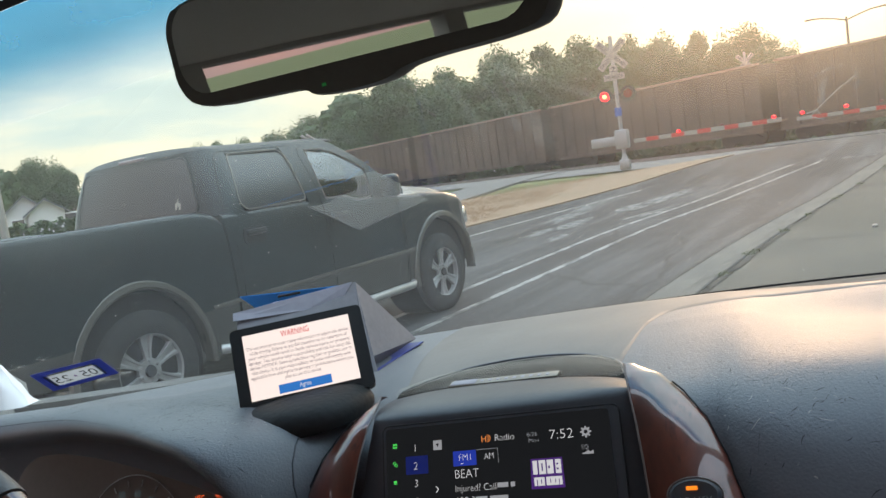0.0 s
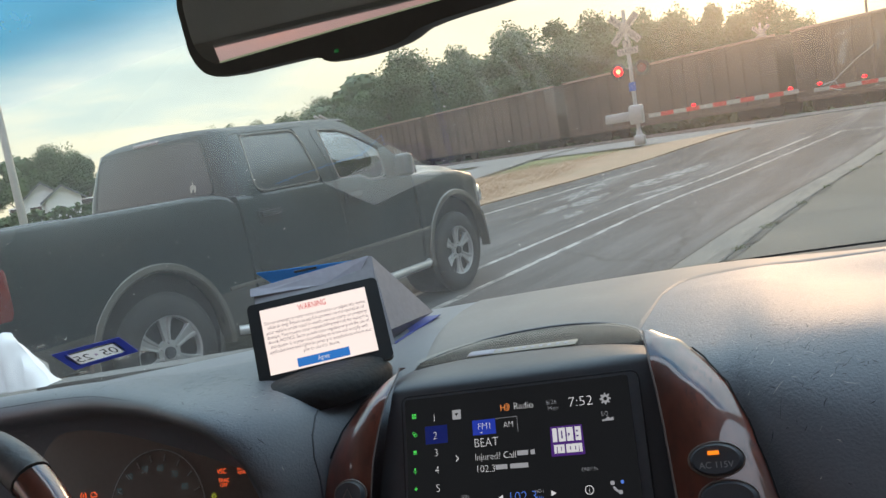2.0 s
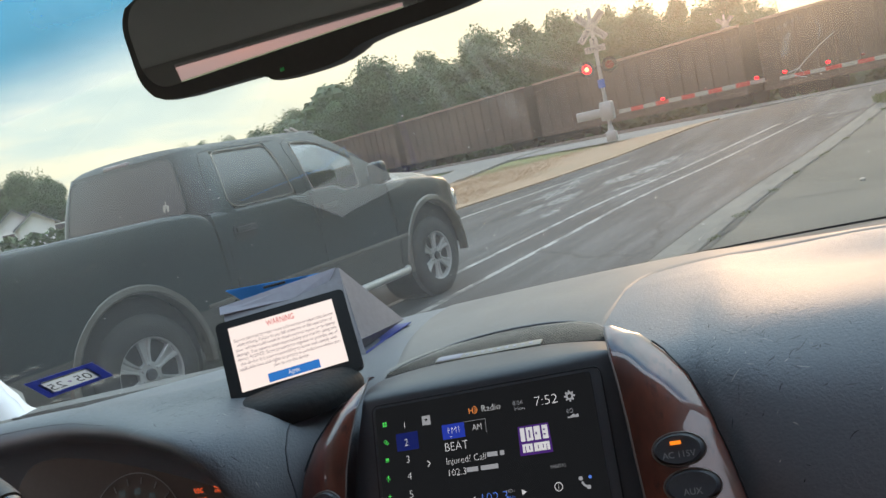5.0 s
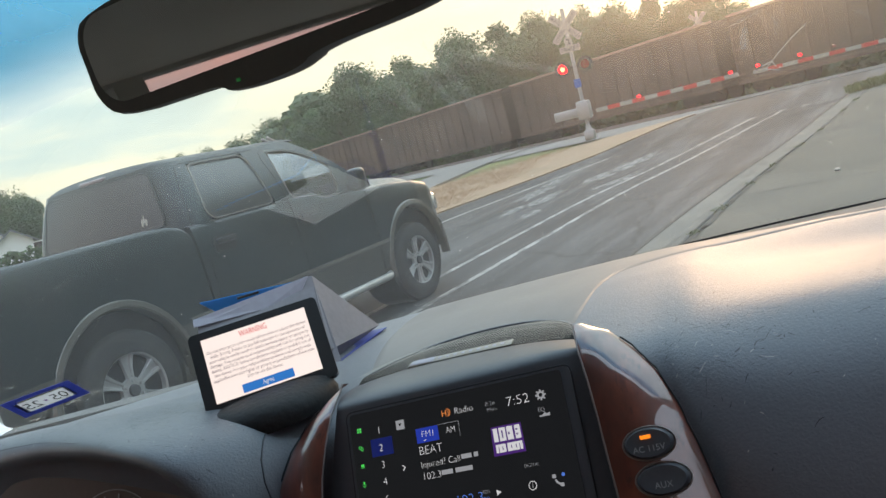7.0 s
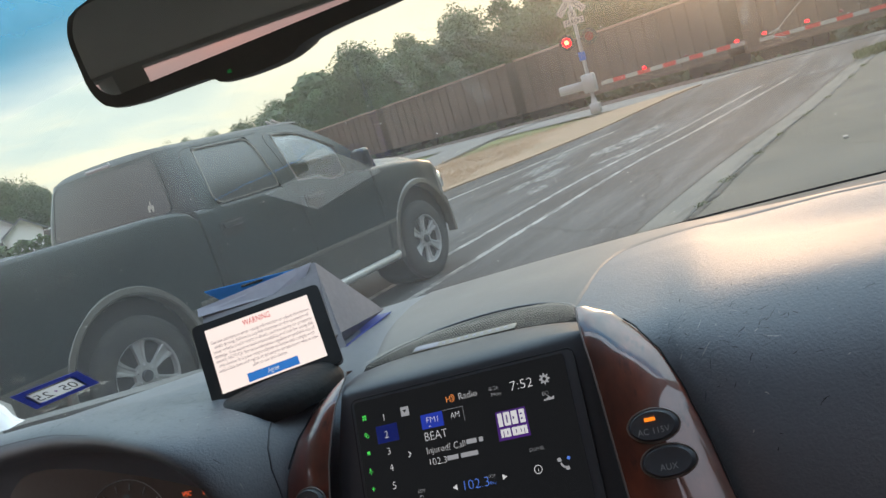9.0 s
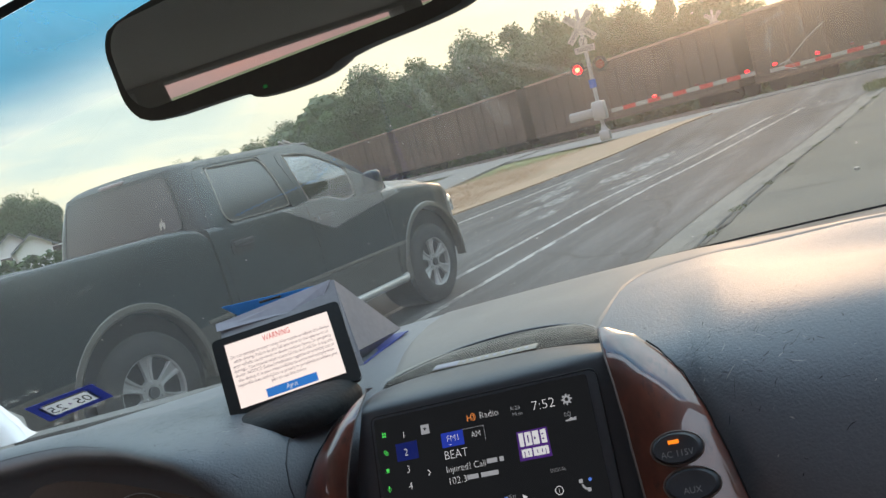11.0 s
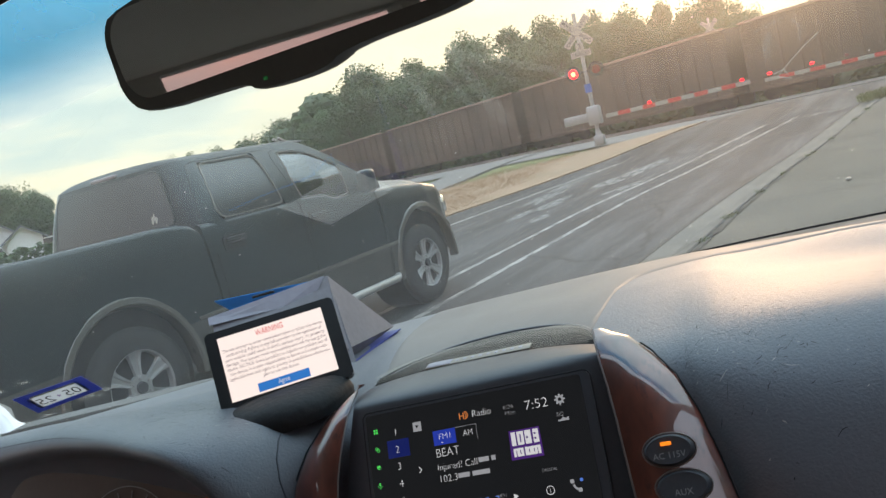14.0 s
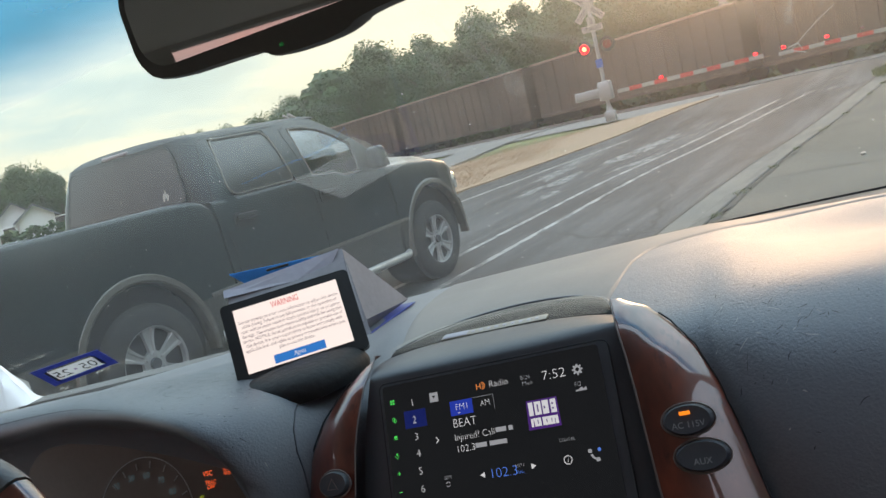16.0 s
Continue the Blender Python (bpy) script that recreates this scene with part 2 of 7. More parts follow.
overlay(M_line, (0.075, 0.074, 0.074), 7.0, 0.46, 0.58, (1, 0.45, 1), 0.75)
M_drygrass = mat("dry_grass", (0.32, 0.205, 0.128), 0.95, vary=0.6, scale=0.7, fine=14, bump=0.5, tint=(0.25, 0.175, 0.105))
M_greengrass = mat("green_grass", (0.10, 0.13, 0.04), 0.95, vary=0.6, scale=0.3, fine=9, bump=0.5, tint=(0.2, 0.18, 0.07))
M_gravel = mat("gravel", (0.165, 0.15, 0.135), 0.95, vary=0.5, scale=1.5, fine=18, bump=0.6, tint=(0.16, 0.15, 0.15))
M_ballast = mat("dirty_ballast", (0.17, 0.15, 0.13), 0.95, vary=0.5, scale=1.5, fine=14, bump=0.6, tint=(0.09, 0.075, 0.065))
M_dirtseam = mat("dirt_in_joint", (0.06, 0.055, 0.045), 0.95, vary=0.5, scale=5, fine=40, bump=0.3)
M_paint = mat("black_truck_paint", (0.006, 0.015, 0.017), 0.31, vary=0.3, scale=3, fine=120, bump=0.0, coat=0.75, rvary=0.02, spec=0.15, tint=(0.016, 0.017, 0.017))
M_paint.node_tree.nodes["Principled BSDF"].inputs["Coat Roughness"].default_value = 0.29
M_tan = mat("pewter_lower_paint", (0.12, 0.112, 0.098), 0.4, metal=0.35, vary=0.35, scale=4, fine=80, bump=0.03, coat=0.5, tint=(0.1, 0.09, 0.075))
# duller copy of the body paint, so the roof mirrors less bright sky
M_mattroof = mat("matt_black_roof_paint", (0.020, 0.022, 0.023), 0.5, vary=0.4, scale=3, fine=60, bump=0.03, spec=0.25, tint=(0.05, 0.048, 0.045))
M_lower = mat("dusty_dark_pewter_paint", (0.060, 0.058, 0.052), 0.45, metal=0.2, vary=0.4, scale=3, fine=70, bump=0.03, coat=0.3, tint=(0.10, 0.092, 0.08))
M_blackplastic = mat("black_plastic", (0.018, 0.018, 0.019), 0.5, vary=0.3, scale=8, fine=200, bump=0.08)
M_tyre = mat("tyre_rubber", (0.03, 0.03, 0.03), 0.85, vary=0.5, scale=6, fine=60, bump=0.3, tint=(0.07, 0.065, 0.055))
M_alloy = mat("dusty_alloy", (0.50, 0.50, 0.49), 0.4, metal=0.6, vary=0.3, scale=9, fine=60, bump=0.04, tint=(0.25, 0.23, 0.2))
M_hubcap = mat("dusty_dark_hub_cap", (0.06, 0.062, 0.066), 0.5, vary=0.3, scale=12, fine=90, bump=0.04)
M_chrome = mat("chrome", (0.75, 0.75, 0.76), 0.1, metal=1.0, vary=0.1, bump=0.0, rvary=0.05)
M_tintglass = mat("dark_tinted_glass", (0.010, 0.013, 0.014), 0.282, vary=0.1, bump=0.0, rvary=0.004)
M_tintglass.node_tree.nodes["Principled BSDF"].inputs["IOR"].default_value = 1.75
M_seal = mat("worn_grey_seal", (0.16, 0.15, 0.135), 0.45, vary=0.3, scale=6, fine=60, bump=0.02, tint=(0.08, 0.075, 0.07))
M_handle = mat("dusty_black_handle", (0.022, 0.024, 0.025), 0.35, vary=0.3, scale=6, fine=80, bump=0.02, coat=0.4)
M_truckglass = thin_glass("green_car_glass", (0.84, 0.95, 0.95), ior=2.6)
M_redlens = mat("red_lamp_lens", (0.16, 0.008, 0.010), 0.15, vary=0.15, scale=40, fine=200, bump=0.05, coat=1.0, rvary=0.05)
M_duskylens = mat("dusty_dull_red_lens", (0.30, 0.24, 0.24), 0.35, vary=0.3, scale=30, fine=90, bump=0.05, rvary=0.05, tint=(0.10, 0.07, 0.07))
M_clearlens = mat("clear_lamp_lens", (0.6, 0.6, 0.58), 0.12, metal=0.6, vary=0.2, scale=30, fine=90, bump=0.05, coat=1.0, rvary=0.05)
M_rust = mat("rusty_wagon_steel", (0.130, 0.083, 0.060), 0.85, vary=0.7, scale=0.5, fine=9, bump=0.25, tint=(0.066, 0.046, 0.036), rand=0.25)
M_rustlight = mat("faded_wagon_rim", (0.3, 0.2, 0.15), 0.8, vary=0.5, scale=2, fine=12, bump=0.2, tint=(0.16, 0.09, 0.06))
M_bogie = mat("greasy_iron", (0.03, 0.024, 0.02), 0.8, vary=0.5, scale=3, fine=30, bump=0.2)
M_coal = mat("scrap_load", (0.05, 0.04, 0.035), 0.9, vary=0.6, scale=3, fine=12, bump=0.6)
M_rail = mat("rail_steel", (0.35, 0.32, 0.30), 0.35, metal=0.9, vary=0.4, scale=5, fine=30, bump=0.05, tint=(0.16, 0.09, 0.06))
M_galv = mat("galvanised_steel", (0.36, 0.355, 0.345), 0.5, metal=0.5, vary=0.25, scale=4, fine=30, bump=0.05, tint=(0.32, 0.31, 0.3))
M_whitesign = mat("white_sign_sheet", (0.29, 0.275, 0.245), 0.5, vary=0.3, scale=4, fine=30, bump=0.02, tint=(0.22, 0.205, 0.18))
M_redsign = mat("red_sign_sheet", (0.5, 0.05, 0.04), 0.5, vary=0.2, scale=4, fine=30, bump=0.02)
M_blackink = mat("black_ink", (0.03, 0.03, 0.03), 0.6, vary=0.1, bump=0.0)
M_lampblack = mat("black_signal_paint", (0.02, 0.02, 0.02), 0.6, vary=0.3, scale=6, fine=60, bump=0.05)
M_bark = mat("bark", (0.10, 0.075, 0.055), 0.95, vary=0.5, scale=4, fine=20, bump=0.6)
M_leaf = mat("leaves", (0.052, 0.092, 0.022), 0.6, vary=0.35, scale=0.5, fine=6, bump=0.0, tint=(0.03, 0.052, 0.014), island=0.35)
M_sidings = mat("white_siding", (0.72, 0.72, 0.70), 0.7, vary=0.2, scale=0.8, fine=12, bump=0.05, tint=(0.55, 0.54, 0.52))
M_shingle = mat("grey_shingles", (0.16, 0.16, 0.17), 0.9, vary=0.4, scale=0.8, fine=9, bump=0.3)
M_houseglass = mat("house_window_glass", (0.03, 0.035, 0.04), 0.06, vary=0.1, bump=0.0, coat=1.0)
M_dash = mat("worn_charcoal_vinyl", (0.118, 0.125, 0.142), 0.45, vary=0.3, scale=5, fine=420, bump=0.36, tint=(0.100, 0.106, 0.122), rvary=0.08, spec=0.62)
overlay(M_dash, (0.20, 0.20, 0.21), 55.0, 0.66, 0.74, (0.25, 1.6, 1), 0.6)                    # pale rubbed marks
M_dialgrey = mat("grey_dial_print", (0.34, 0.34, 0.34), 0.6, vary=0.2, bump=0.0)
M_dialblack = mat("black_dial_face", (0.100, 0.078, 0.062), 0.7, vary=0.2, scale=8, fine=150, bump=0.05)
M_scuff = mat("dark_scuffs", (0.012, 0.012, 0.014), 0.7, vary=0.2, bump=0.0)
M_wood = mat("polished_burl_wood", (0.18, 0.036, 0.018), 0.3, vary=0.9, scale=16, fine=70, bump=0.0, coat=1.0, tint=(0.05, 0.012, 0.008), stretch=(1.5, 0.7, 0.7), rvary=0.05)
M_wood.node_tree.nodes["Principled BSDF"].inputs["Coat IOR"].default_value = 1.7
M_wood.node_tree.nodes["Principled BSDF"].inputs["Coat Roughness"].default_value = 0.03
overlay(M_wood, (0.035, 0.009, 0.007), 45.0, 0.58, 0.70, (1.2, 0.6, 0.6), 0.8)
M_bezel = mat("charcoal_soft_plastic", (0.060, 0.064, 0.074), 0.45, vary=0.2, scale=10, fine=300, bump=0.08)
M_gloss = mat("black_screen_glass", (0.004, 0.004, 0.005), 0.08, vary=0.1, bump=0.0, rvary=0.02)
M_gloss.node_tree.nodes["Principled BSDF"].inputs["Emission Color"].default_value = (0.75, 0.85, 1.0, 1)   # backlight through the dark screen
M_gloss.node_tree.nodes["Principled BSDF"].inputs["Emission Strength"].default_value = 0.0052
M_meshmetal = mat("speaker_mesh", (0.27, 0.25, 0.225), 0.5, metal=0.4, vary=0.2, scale=20, fine=200, bump=0.0)
M_meshback = mat("speaker_cloth", (0.012, 0.012, 0.012), 0.95, vary=0.2, bump=0.1)
M_bag = mat("black_bag_vinyl", (0.014, 0.014, 0.015), 0.65, vary=0.4, scale=18, fine=160, bump=0.25, tint=(0.024, 0.023, 0.023), spec=0.3)
M_dashtop = mat("dusty_grey_top_panel", (0.140, 0.126, 0.120), 0.5, vary=0.25, scale=7, fine=350, bump=0.12, tint=(0.12, 0.112, 0.108), spec=0.6)
M_corner = mat("brown_grey_plastic", (0.16, 0.125, 0.115), 0.4, vary=0.2, scale=20, fine=200, bump=0.03)
M_silver = mat("brushed_silver_plate", (0.30, 0.275, 0.235), 0.5, metal=0.35, vary=0.2, scale=30, fine=200, bump=0.03)
M_paper = mat("white_paper", (0.78, 0.78, 0.80), 0.8, vary=0.12, scale=14, fine=120, bump=0.1, tint=(0.62, 0.62, 0.66))
M_greypaper = mat("lilac_grey_envelope", (0.20, 0.185, 0.20), 0.6, vary=0.25, scale=12, fine=120, bump=0.06, tint=(0.15, 0.14, 0.16))
M_lip = mat("pale_paper_lip", (0.34, 0.325, 0.37), 0.6, vary=0.2, scale=12, fine=120, bump=0.05, tint=(0.30, 0.31, 0.38))
M_mirrorshell = mat("brown_grey_mirror_plastic", (0.11, 0.10, 0.088), 0.6, vary=0.2, scale=14, fine=200, bump=0.05)
M_bluecard = mat("bright_blue_card", (0.03, 0.34, 0.92), 0.45, vary=0.15, scale=12, fine=90, bump=0.02)
M_cardgrey = mat("card_mask_grey", (0.085, 0.10, 0.13), 0.7, vary=0.15, scale=12, fine=90, bump=0.02)
M_cardback = mat("pale_envelope_back", (0.86, 0.90, 0.94), 0.6, vary=0.15, scale=12, fine=90, bump=0.02, tint=(0.78, 0.84, 0.92))
M_navy = mat("navy_card", (0.02, 0.04, 0.22), 0.5, vary=0.15, scale=12, fine=90, bump=0.02)
M_stickerblue = mat("blue_sticker_ink", (0.045, 0.075, 0.52), 0.5, vary=0.12, scale=30, fine=150, bump=0.02)
M_starink = mat("violet_sticker_ink", (0.16, 0.08, 0.20), 0.5, vary=0.12, scale=30, fine=150, bump=0.02)
M_mirrorglass = mat("mirror_silver", (0.62, 0.62, 0.60), 0.01, metal=0.8, vary=0.03, bump=0.0, rvary=0.005)
M_liner = mat("grey_headliner", (0.72, 0.67, 0.60), 0.95, vary=0.15, scale=6, fine=150, bump=0.15)
M_trimdark = mat("dark_cabin_trim", (0.095, 0.092, 0.088), 0.7, vary=0.25, scale=6, fine=150, bump=0.15)
M_leather = mat("charcoal_leather", (0.105, 0.107, 0.112), 0.5, vary=0.25, scale=9, fine=160, bump=0.2)
M_windscreen = thin_glass("dusty_windscreen_glass", (0.88, 0.95, 0.93), film=0.090, film_rough=0.9, gloss=1.0, ior=1.72, tint_film=(0.96, 1.0, 0.96))
M_sunband = thin_glass("blue_shade_band", (0.93, 0.96, 0.95), film=0.08, film_rough=0.9, gloss=0.3, tint_film=(1.0, 0.95, 0.88))
_n, _l = M_sunband.node_tree.nodes, M_sunband.node_tree.links          # deeper blue towards the roof
_t = next(q for q in _n if q.type == "BSDF_TRANSPARENT")
_c, _s, _r, _m = _n.new("ShaderNodeTexCoord"), _n.new("ShaderNodeSeparateXYZ"), _n.new("ShaderNodeMapRange"), _n.new("ShaderNodeMix")
_r.interpolation_type = "SMOOTHSTEP"
_r.inputs[1].default_value, _r.inputs[2].default_value = 0.44, 0.515
_m.data_type = "RGBA"
_m.inputs[6].default_value, _m.inputs[7].default_value = (0.93, 0.96, 0.95, 1), (0.03, 0.34, 0.55, 1)
_l.new(_c.outputs["Object"], _s.inputs[0]), _l.new(_s.outputs["Z"], _r.inputs[0]), _l.new(_r.outputs[0], _m.inputs[0]), _l.new(_m.outputs[2], _t.inputs[0])
M_speck = bpy.data.materials.new("dust_specks")                   # pale grit that lets light through
M_speck.use_nodes = True
_n, _l = M_speck.node_tree.nodes, M_speck.node_tree.links
_n.clear()
_o, _a, _b, _m = _n.new("ShaderNodeOutputMaterial"), _n.new("ShaderNodeBsdfTranslucent"), _n.new("ShaderNodeBsdfTransparent"), _n.new("ShaderNodeMixShader")
_a.inputs[0].default_value = (0.95, 0.92, 0.86, 1)
_m.inputs[0].default_value = 0.6
_l.new(_b.outputs[0], _m.inputs[1]), _l.new(_a.outputs[0], _m.inputs[2]), _l.new(_m.outputs[0], _o.inputs[0])
M_stickergrey = M_speck.copy()                # thin printed film, lit through from outside
M_stickergrey.name = "grey_sticker_film"
next(q for q in M_stickergrey.node_tree.nodes if q.type == "MIX_SHADER").inputs[0].default_value = 0.93
next(q for q in M_stickergrey.node_tree.nodes if q.type == "BSDF_TRANSLUCENT").inputs[0].default_value = (0.50, 0.51, 0.53, 1)
M_frit = mat("black_glass_print", (0.006, 0.006, 0.006), 0.4, vary=0.1, bump=0.0)
E_white = glow("display_white", (0.85, 0.88, 0.92), 0.303)
E_screen = glow("navigator_screen", (1.0, 0.875, 0.835), 0.44)
E_red = glow("navigator_red", (0.85, 0.05, 0.06), 0.303)
E_text = glow("navigator_grey", (0.12, 0.08, 0.14), 0.193)
E_blue = glow("navigator_blue", (0.03, 0.20, 0.62), 0.385)
E_dim = glow("display_dim_white", (0.6, 0.63, 0.68), 0.193)
E_navy = glow("display_navy", (0.01, 0.02, 0.16), 0.275)
E_fm = glow("display_blue_tab", (0.02, 0.05, 0.45), 0.330)
E_freq = glow("display_blue_digits", (0.10, 0.25, 0.85), 0.330)
E_green = glow("display_green", (0.08, 0.9, 0.15), 0.330)
E_orange = glow("amber_glow", (1.0, 0.25, 0.02), 0.550)
E_warn = glow("warning_amber", (1.0, 0.13, 0.03), 0.495)
E_gold = glow("gauge_yellow_green", (0.5, 0.6, 0.05), 0.25)
E_hd = glow("display_orange", (0.9, 0.3, 0.08), 0.330)
E_purple = glow("display_purple", (0.09, 0.03, 0.24), 0.275)
E_teal = glow("gauge_teal", (0.10, 0.26, 0.30), 0.085)
M_doortrim = mat("grey_door_trim", (0.42, 0.40, 0.37), 0.8, vary=0.2, scale=6, fine=150, bump=0.12)


from mathutils.bvhtree import BVHTree


# ---- building tools ----
def thing(name, label, category, m=None, group="", kind=""):
    ob = new(name)
    ob.empty_display_size = 0.1
    if m is not None:
        ob.matrix_world = m
    return tagged(ob, label, category, group, kind)


def link_mesh(name, bm, material, smooth=None):
    me = bpy.data.meshes.new(name)
    bm.normal_update()
    bm.to_mesh(me)
    bm.free()
    for q in (material if isinstance(material, (list, tuple)) else [material]):
        me.materials.append(q)
    if smooth is not None:
        for p in me.polygons:
            p.use_smooth = True
        me.set_sharp_from_angle(angle=radians(smooth))
    return me


def part(name, bm, material, parent, label="", smooth=40, m=None, kind=""):
    """Links a bmesh as one mesh object under a thing or a part."""
    ob = new(name, link_mesh(name, bm, material, smooth))
    ob.parent = parent
    if m is not None:
        ob.matrix_local = m
    return tagged(ob, label, kind=kind)


def solid(name, bm, material, label, category="", kind="", m=None, smooth=40, group=""):
    """A top-level thing, or a piece of the setting, of one mesh."""
    ob = new(name, link_mesh(name, bm, material, smooth))
    if m is not None:
        ob.matrix_world = m
    return tagged(ob, label, category, group, kind)


def box(bm, c, s, bevel=0.0, m=None, seg=2):
    """A box of size s round c, with rounded edges."""
    made = bmesh.ops.create_cube(bm, size=1, matrix=Matrix.Translation(c) @ Matrix.Diagonal((*s, 1)))["verts"]
    if bevel:
        edges = list({e for v in made for e in v.link_edges})
        got = bmesh.ops.bevel(bm, geom=edges, offset=min(bevel, min(s) * 0.45), segments=seg, affect="EDGES", profile=0.5)
        made = list({v for f in got["faces"] for v in f.verts} | {v for v in made if v.is_valid})
    if m is not None:
        bmesh.ops.transform(bm, matrix=m, verts=made)
    return made


def cyl(bm, a, b, r, r2=None, seg=16, caps=True):
    """A cylinder or cone from a to b."""
    a, b = Vector(a), Vector(b)
    d = b - a
    m = Matrix.Translation((a + b) / 2) @ d.to_track_quat("Z", "Y").to_matrix().to_4x4()
    return bmesh.ops.create_cone(bm, cap_ends=caps, segments=seg, radius1=r, radius2=r if r2 is None else r2, depth=d.length, matrix=m)["verts"]


def loft(bm, rows, closed=False, cap=False):
    """Faces between rows of points, each row of one length. closed: the rows are rings."""
    vs = [[bm.verts.new(p) for p in row] for row in rows]
    n = len(vs[0])
    for a, b in zip(vs, vs[1:]):
        for i in range(n if closed else n - 1):
            j = (i + 1) % n
            try:
                bm.faces.new((a[i], a[j], b[j], b[i]))
            except ValueError:
                pass
    if cap:
        for ring in (vs[0], vs[-1]):
            try:
                bm.faces.new(ring)
            except ValueError:
                pass
    return vs


def prism(bm, outline, d0, d1, place):
    """A plate: the outline (2D points) at depths d0 and d1, put in space by place(u, v, d)."""
    a = [bm.verts.new(place(u, v, d0)) for u, v in outline]
    b = [bm.verts.new(place(u, v, d1)) for u, v in outline]
    bm.faces.new(a), bm.faces.new(b[::-1])
    for i in range(len(a)):
        j = (i + 1) % len(a)
        bm.faces.new((a[j], a[i], b[i], b[j]))
    return a + b


def tube(bm, pts, r, seg=8, taper=None):
    """A round bar along points. taper: the radius at the far end."""
    pts = [Vector(p) for p in pts]
    rows = []
    for i, p in enumerate(pts):
        d = (pts[min(i + 1, len(pts) - 1)] - pts[max(i - 1, 0)]).normalized()
        q = d.to_track_quat("Z", "Y")
        k = r if taper is None else r + (taper - r) * i / (len(pts) - 1)
        rows.append([p + q @ Vector((k * math.cos(2 * math.pi * j / seg), k * math.sin(2 * math.pi * j / seg), 0)) for j in range(seg)])
    loft(bm, rows, closed=True, cap=True)


def rounded(w, h, r, seg=5):
    """The outline of a rounded rectangle round 0, 0."""
    out = []
    for cx, cy, a0 in ((w / 2 - r, h / 2 - r, 0), (-w / 2 + r, h / 2 - r, 90), (-w / 2 + r, -h / 2 + r, 180), (w / 2 - r, -h / 2 + r, 270)):
        out += [(cx + r * math.cos(radians(a0 + 90 * i / seg)), cy + r * math.sin(radians(a0 + 90 * i / seg))) for i in range(seg + 1)]
    return out


def spin(bm, profile, center, axis="x", seg=32):
    """A turned body: profile of (radius, along) round an axis through center."""
    rows = []
    for k in range(seg + 1):
        a = 2 * math.pi * k / seg
        c, s = math.cos(a), math.sin(a)
        put = {"x": lambda r, t: (t, r * c, r * s), "y": lambda r, t: (r * c, t, r * s), "z": lambda r, t: (r * c, r * s, t)}[axis]
        rows.append([Vector(center) + Vector(put(r, t)) for r, t in profile])
    loft(bm, rows)
    bmesh.ops.remove_doubles(bm, verts=bm.verts, dist=1e-5)


def lerp(table, x):
    """Values between the rows of a table of (x, value, ...), eased."""
    if x <= table[0][0]:
        return table[0][1:]
    for a, b in zip(table, table[1:]):
        if x <= b[0]:
            k = (x - a[0]) / (b[0] - a[0])
            return tuple(p + (q - p) * k for p, q in zip(a[1:], b[1:]))
    return table[-1][1:]


def chaikin(pts, times=2):
    """An open line with its corners rounded off."""
    for _ in range(times):
        new_pts = [pts[0]]
        for p, q in zip(pts, pts[1:]):
            new_pts += [tuple(a * 0.75 + b * 0.25 for a, b in zip(p, q)), tuple(a * 0.25 + b * 0.75 for a, b in zip(p, q))]
        pts = new_pts + [pts[-1]]
    return pts


def letters(text, size, material, parent, m, name="lettering", align="LEFT", depth=0.0, width=0.0, label="", thin=0.0):
    """Raised writing in the built-in font as one mesh under its thing."""
    cu = bpy.data.curves.new(name, "FONT")
    cu.body, cu.size, cu.align_x, cu.extrude, cu.resolution_u = text, size, align, depth, 3
    cu.offset = -thin * size
    tmp = bpy.data.objects.new(name, cu)
    me = bpy.data.meshes.new_from_object(tmp)
    bpy.data.objects.remove(tmp)
    bpy.data.curves.remove(cu)
    if width and len(me.vertices):
        xs = [v.co.x for v in me.vertices]
        k = width / max(1e-6, max(xs) - min(xs))
        for v in me.vertices:
            v.co.x *= k
    me.materials.append(material)
    ob = new(name, me)
    ob.parent = parent
    ob.matrix_local = m
    return tagged(ob, label)


# ---- the ground ----
def rise(x, y):
    """The ground climbs half a metre before the railway and falls again to the far track."""
    n = 0.358 * x + 0.934 * y
    s, d = min(1, max(0, (n - 12) / 11.5)), min(1, max(0, (n - 25) / 11))
    return 0.47 * s * s * (3 - 2 * s) - 0.44 * d * d * (3 - 2 * d)


def sheet(name, outline, z, material, label, kind="structure", thick=0.25, step=1.5, plain=False):
    """A slab with the outline (counter-clockwise, a strip of two long sides: left points then right), following the climb."""
    left, right = outline
    rows = []
    for (xa, ya), (xb, yb) in zip(left, right):
        n = max(1, int(abs(xb - xa) / step))
        rows.append([(xa + (xb - xa) * i / n, ya + (yb - ya) * i / n) for i in range(n + 1)])
    m_ = max(len(r) for r in rows)
    rows = [[(r[0][0] + (r[-1][0] - r[0][0]) * i / (m_ - 1), r[0][1] + (r[-1][1] - r[0][1]) * i / (m_ - 1)) for i in range(m_)] for r in rows]
    bm = bmesh.new()
    rings = []
    for r in rows:
        top = [(x, y, z + rise(x, y)) for x, y in r]
        rings.append([(top[0][0], top[0][1], top[0][2] - thick)] + top + [(top[-1][0], top[-1][1], top[-1][2] - thick)])
    loft(bm, rings)
    bmesh.ops.recalc_face_normals(bm, faces=bm.faces)
    if sum(f.normal.z for f in bm.faces) < 0:
        bmesh.ops.reverse_faces(bm, faces=bm.faces)
    return solid(name, bm, material, label, kind=kind, smooth=30)


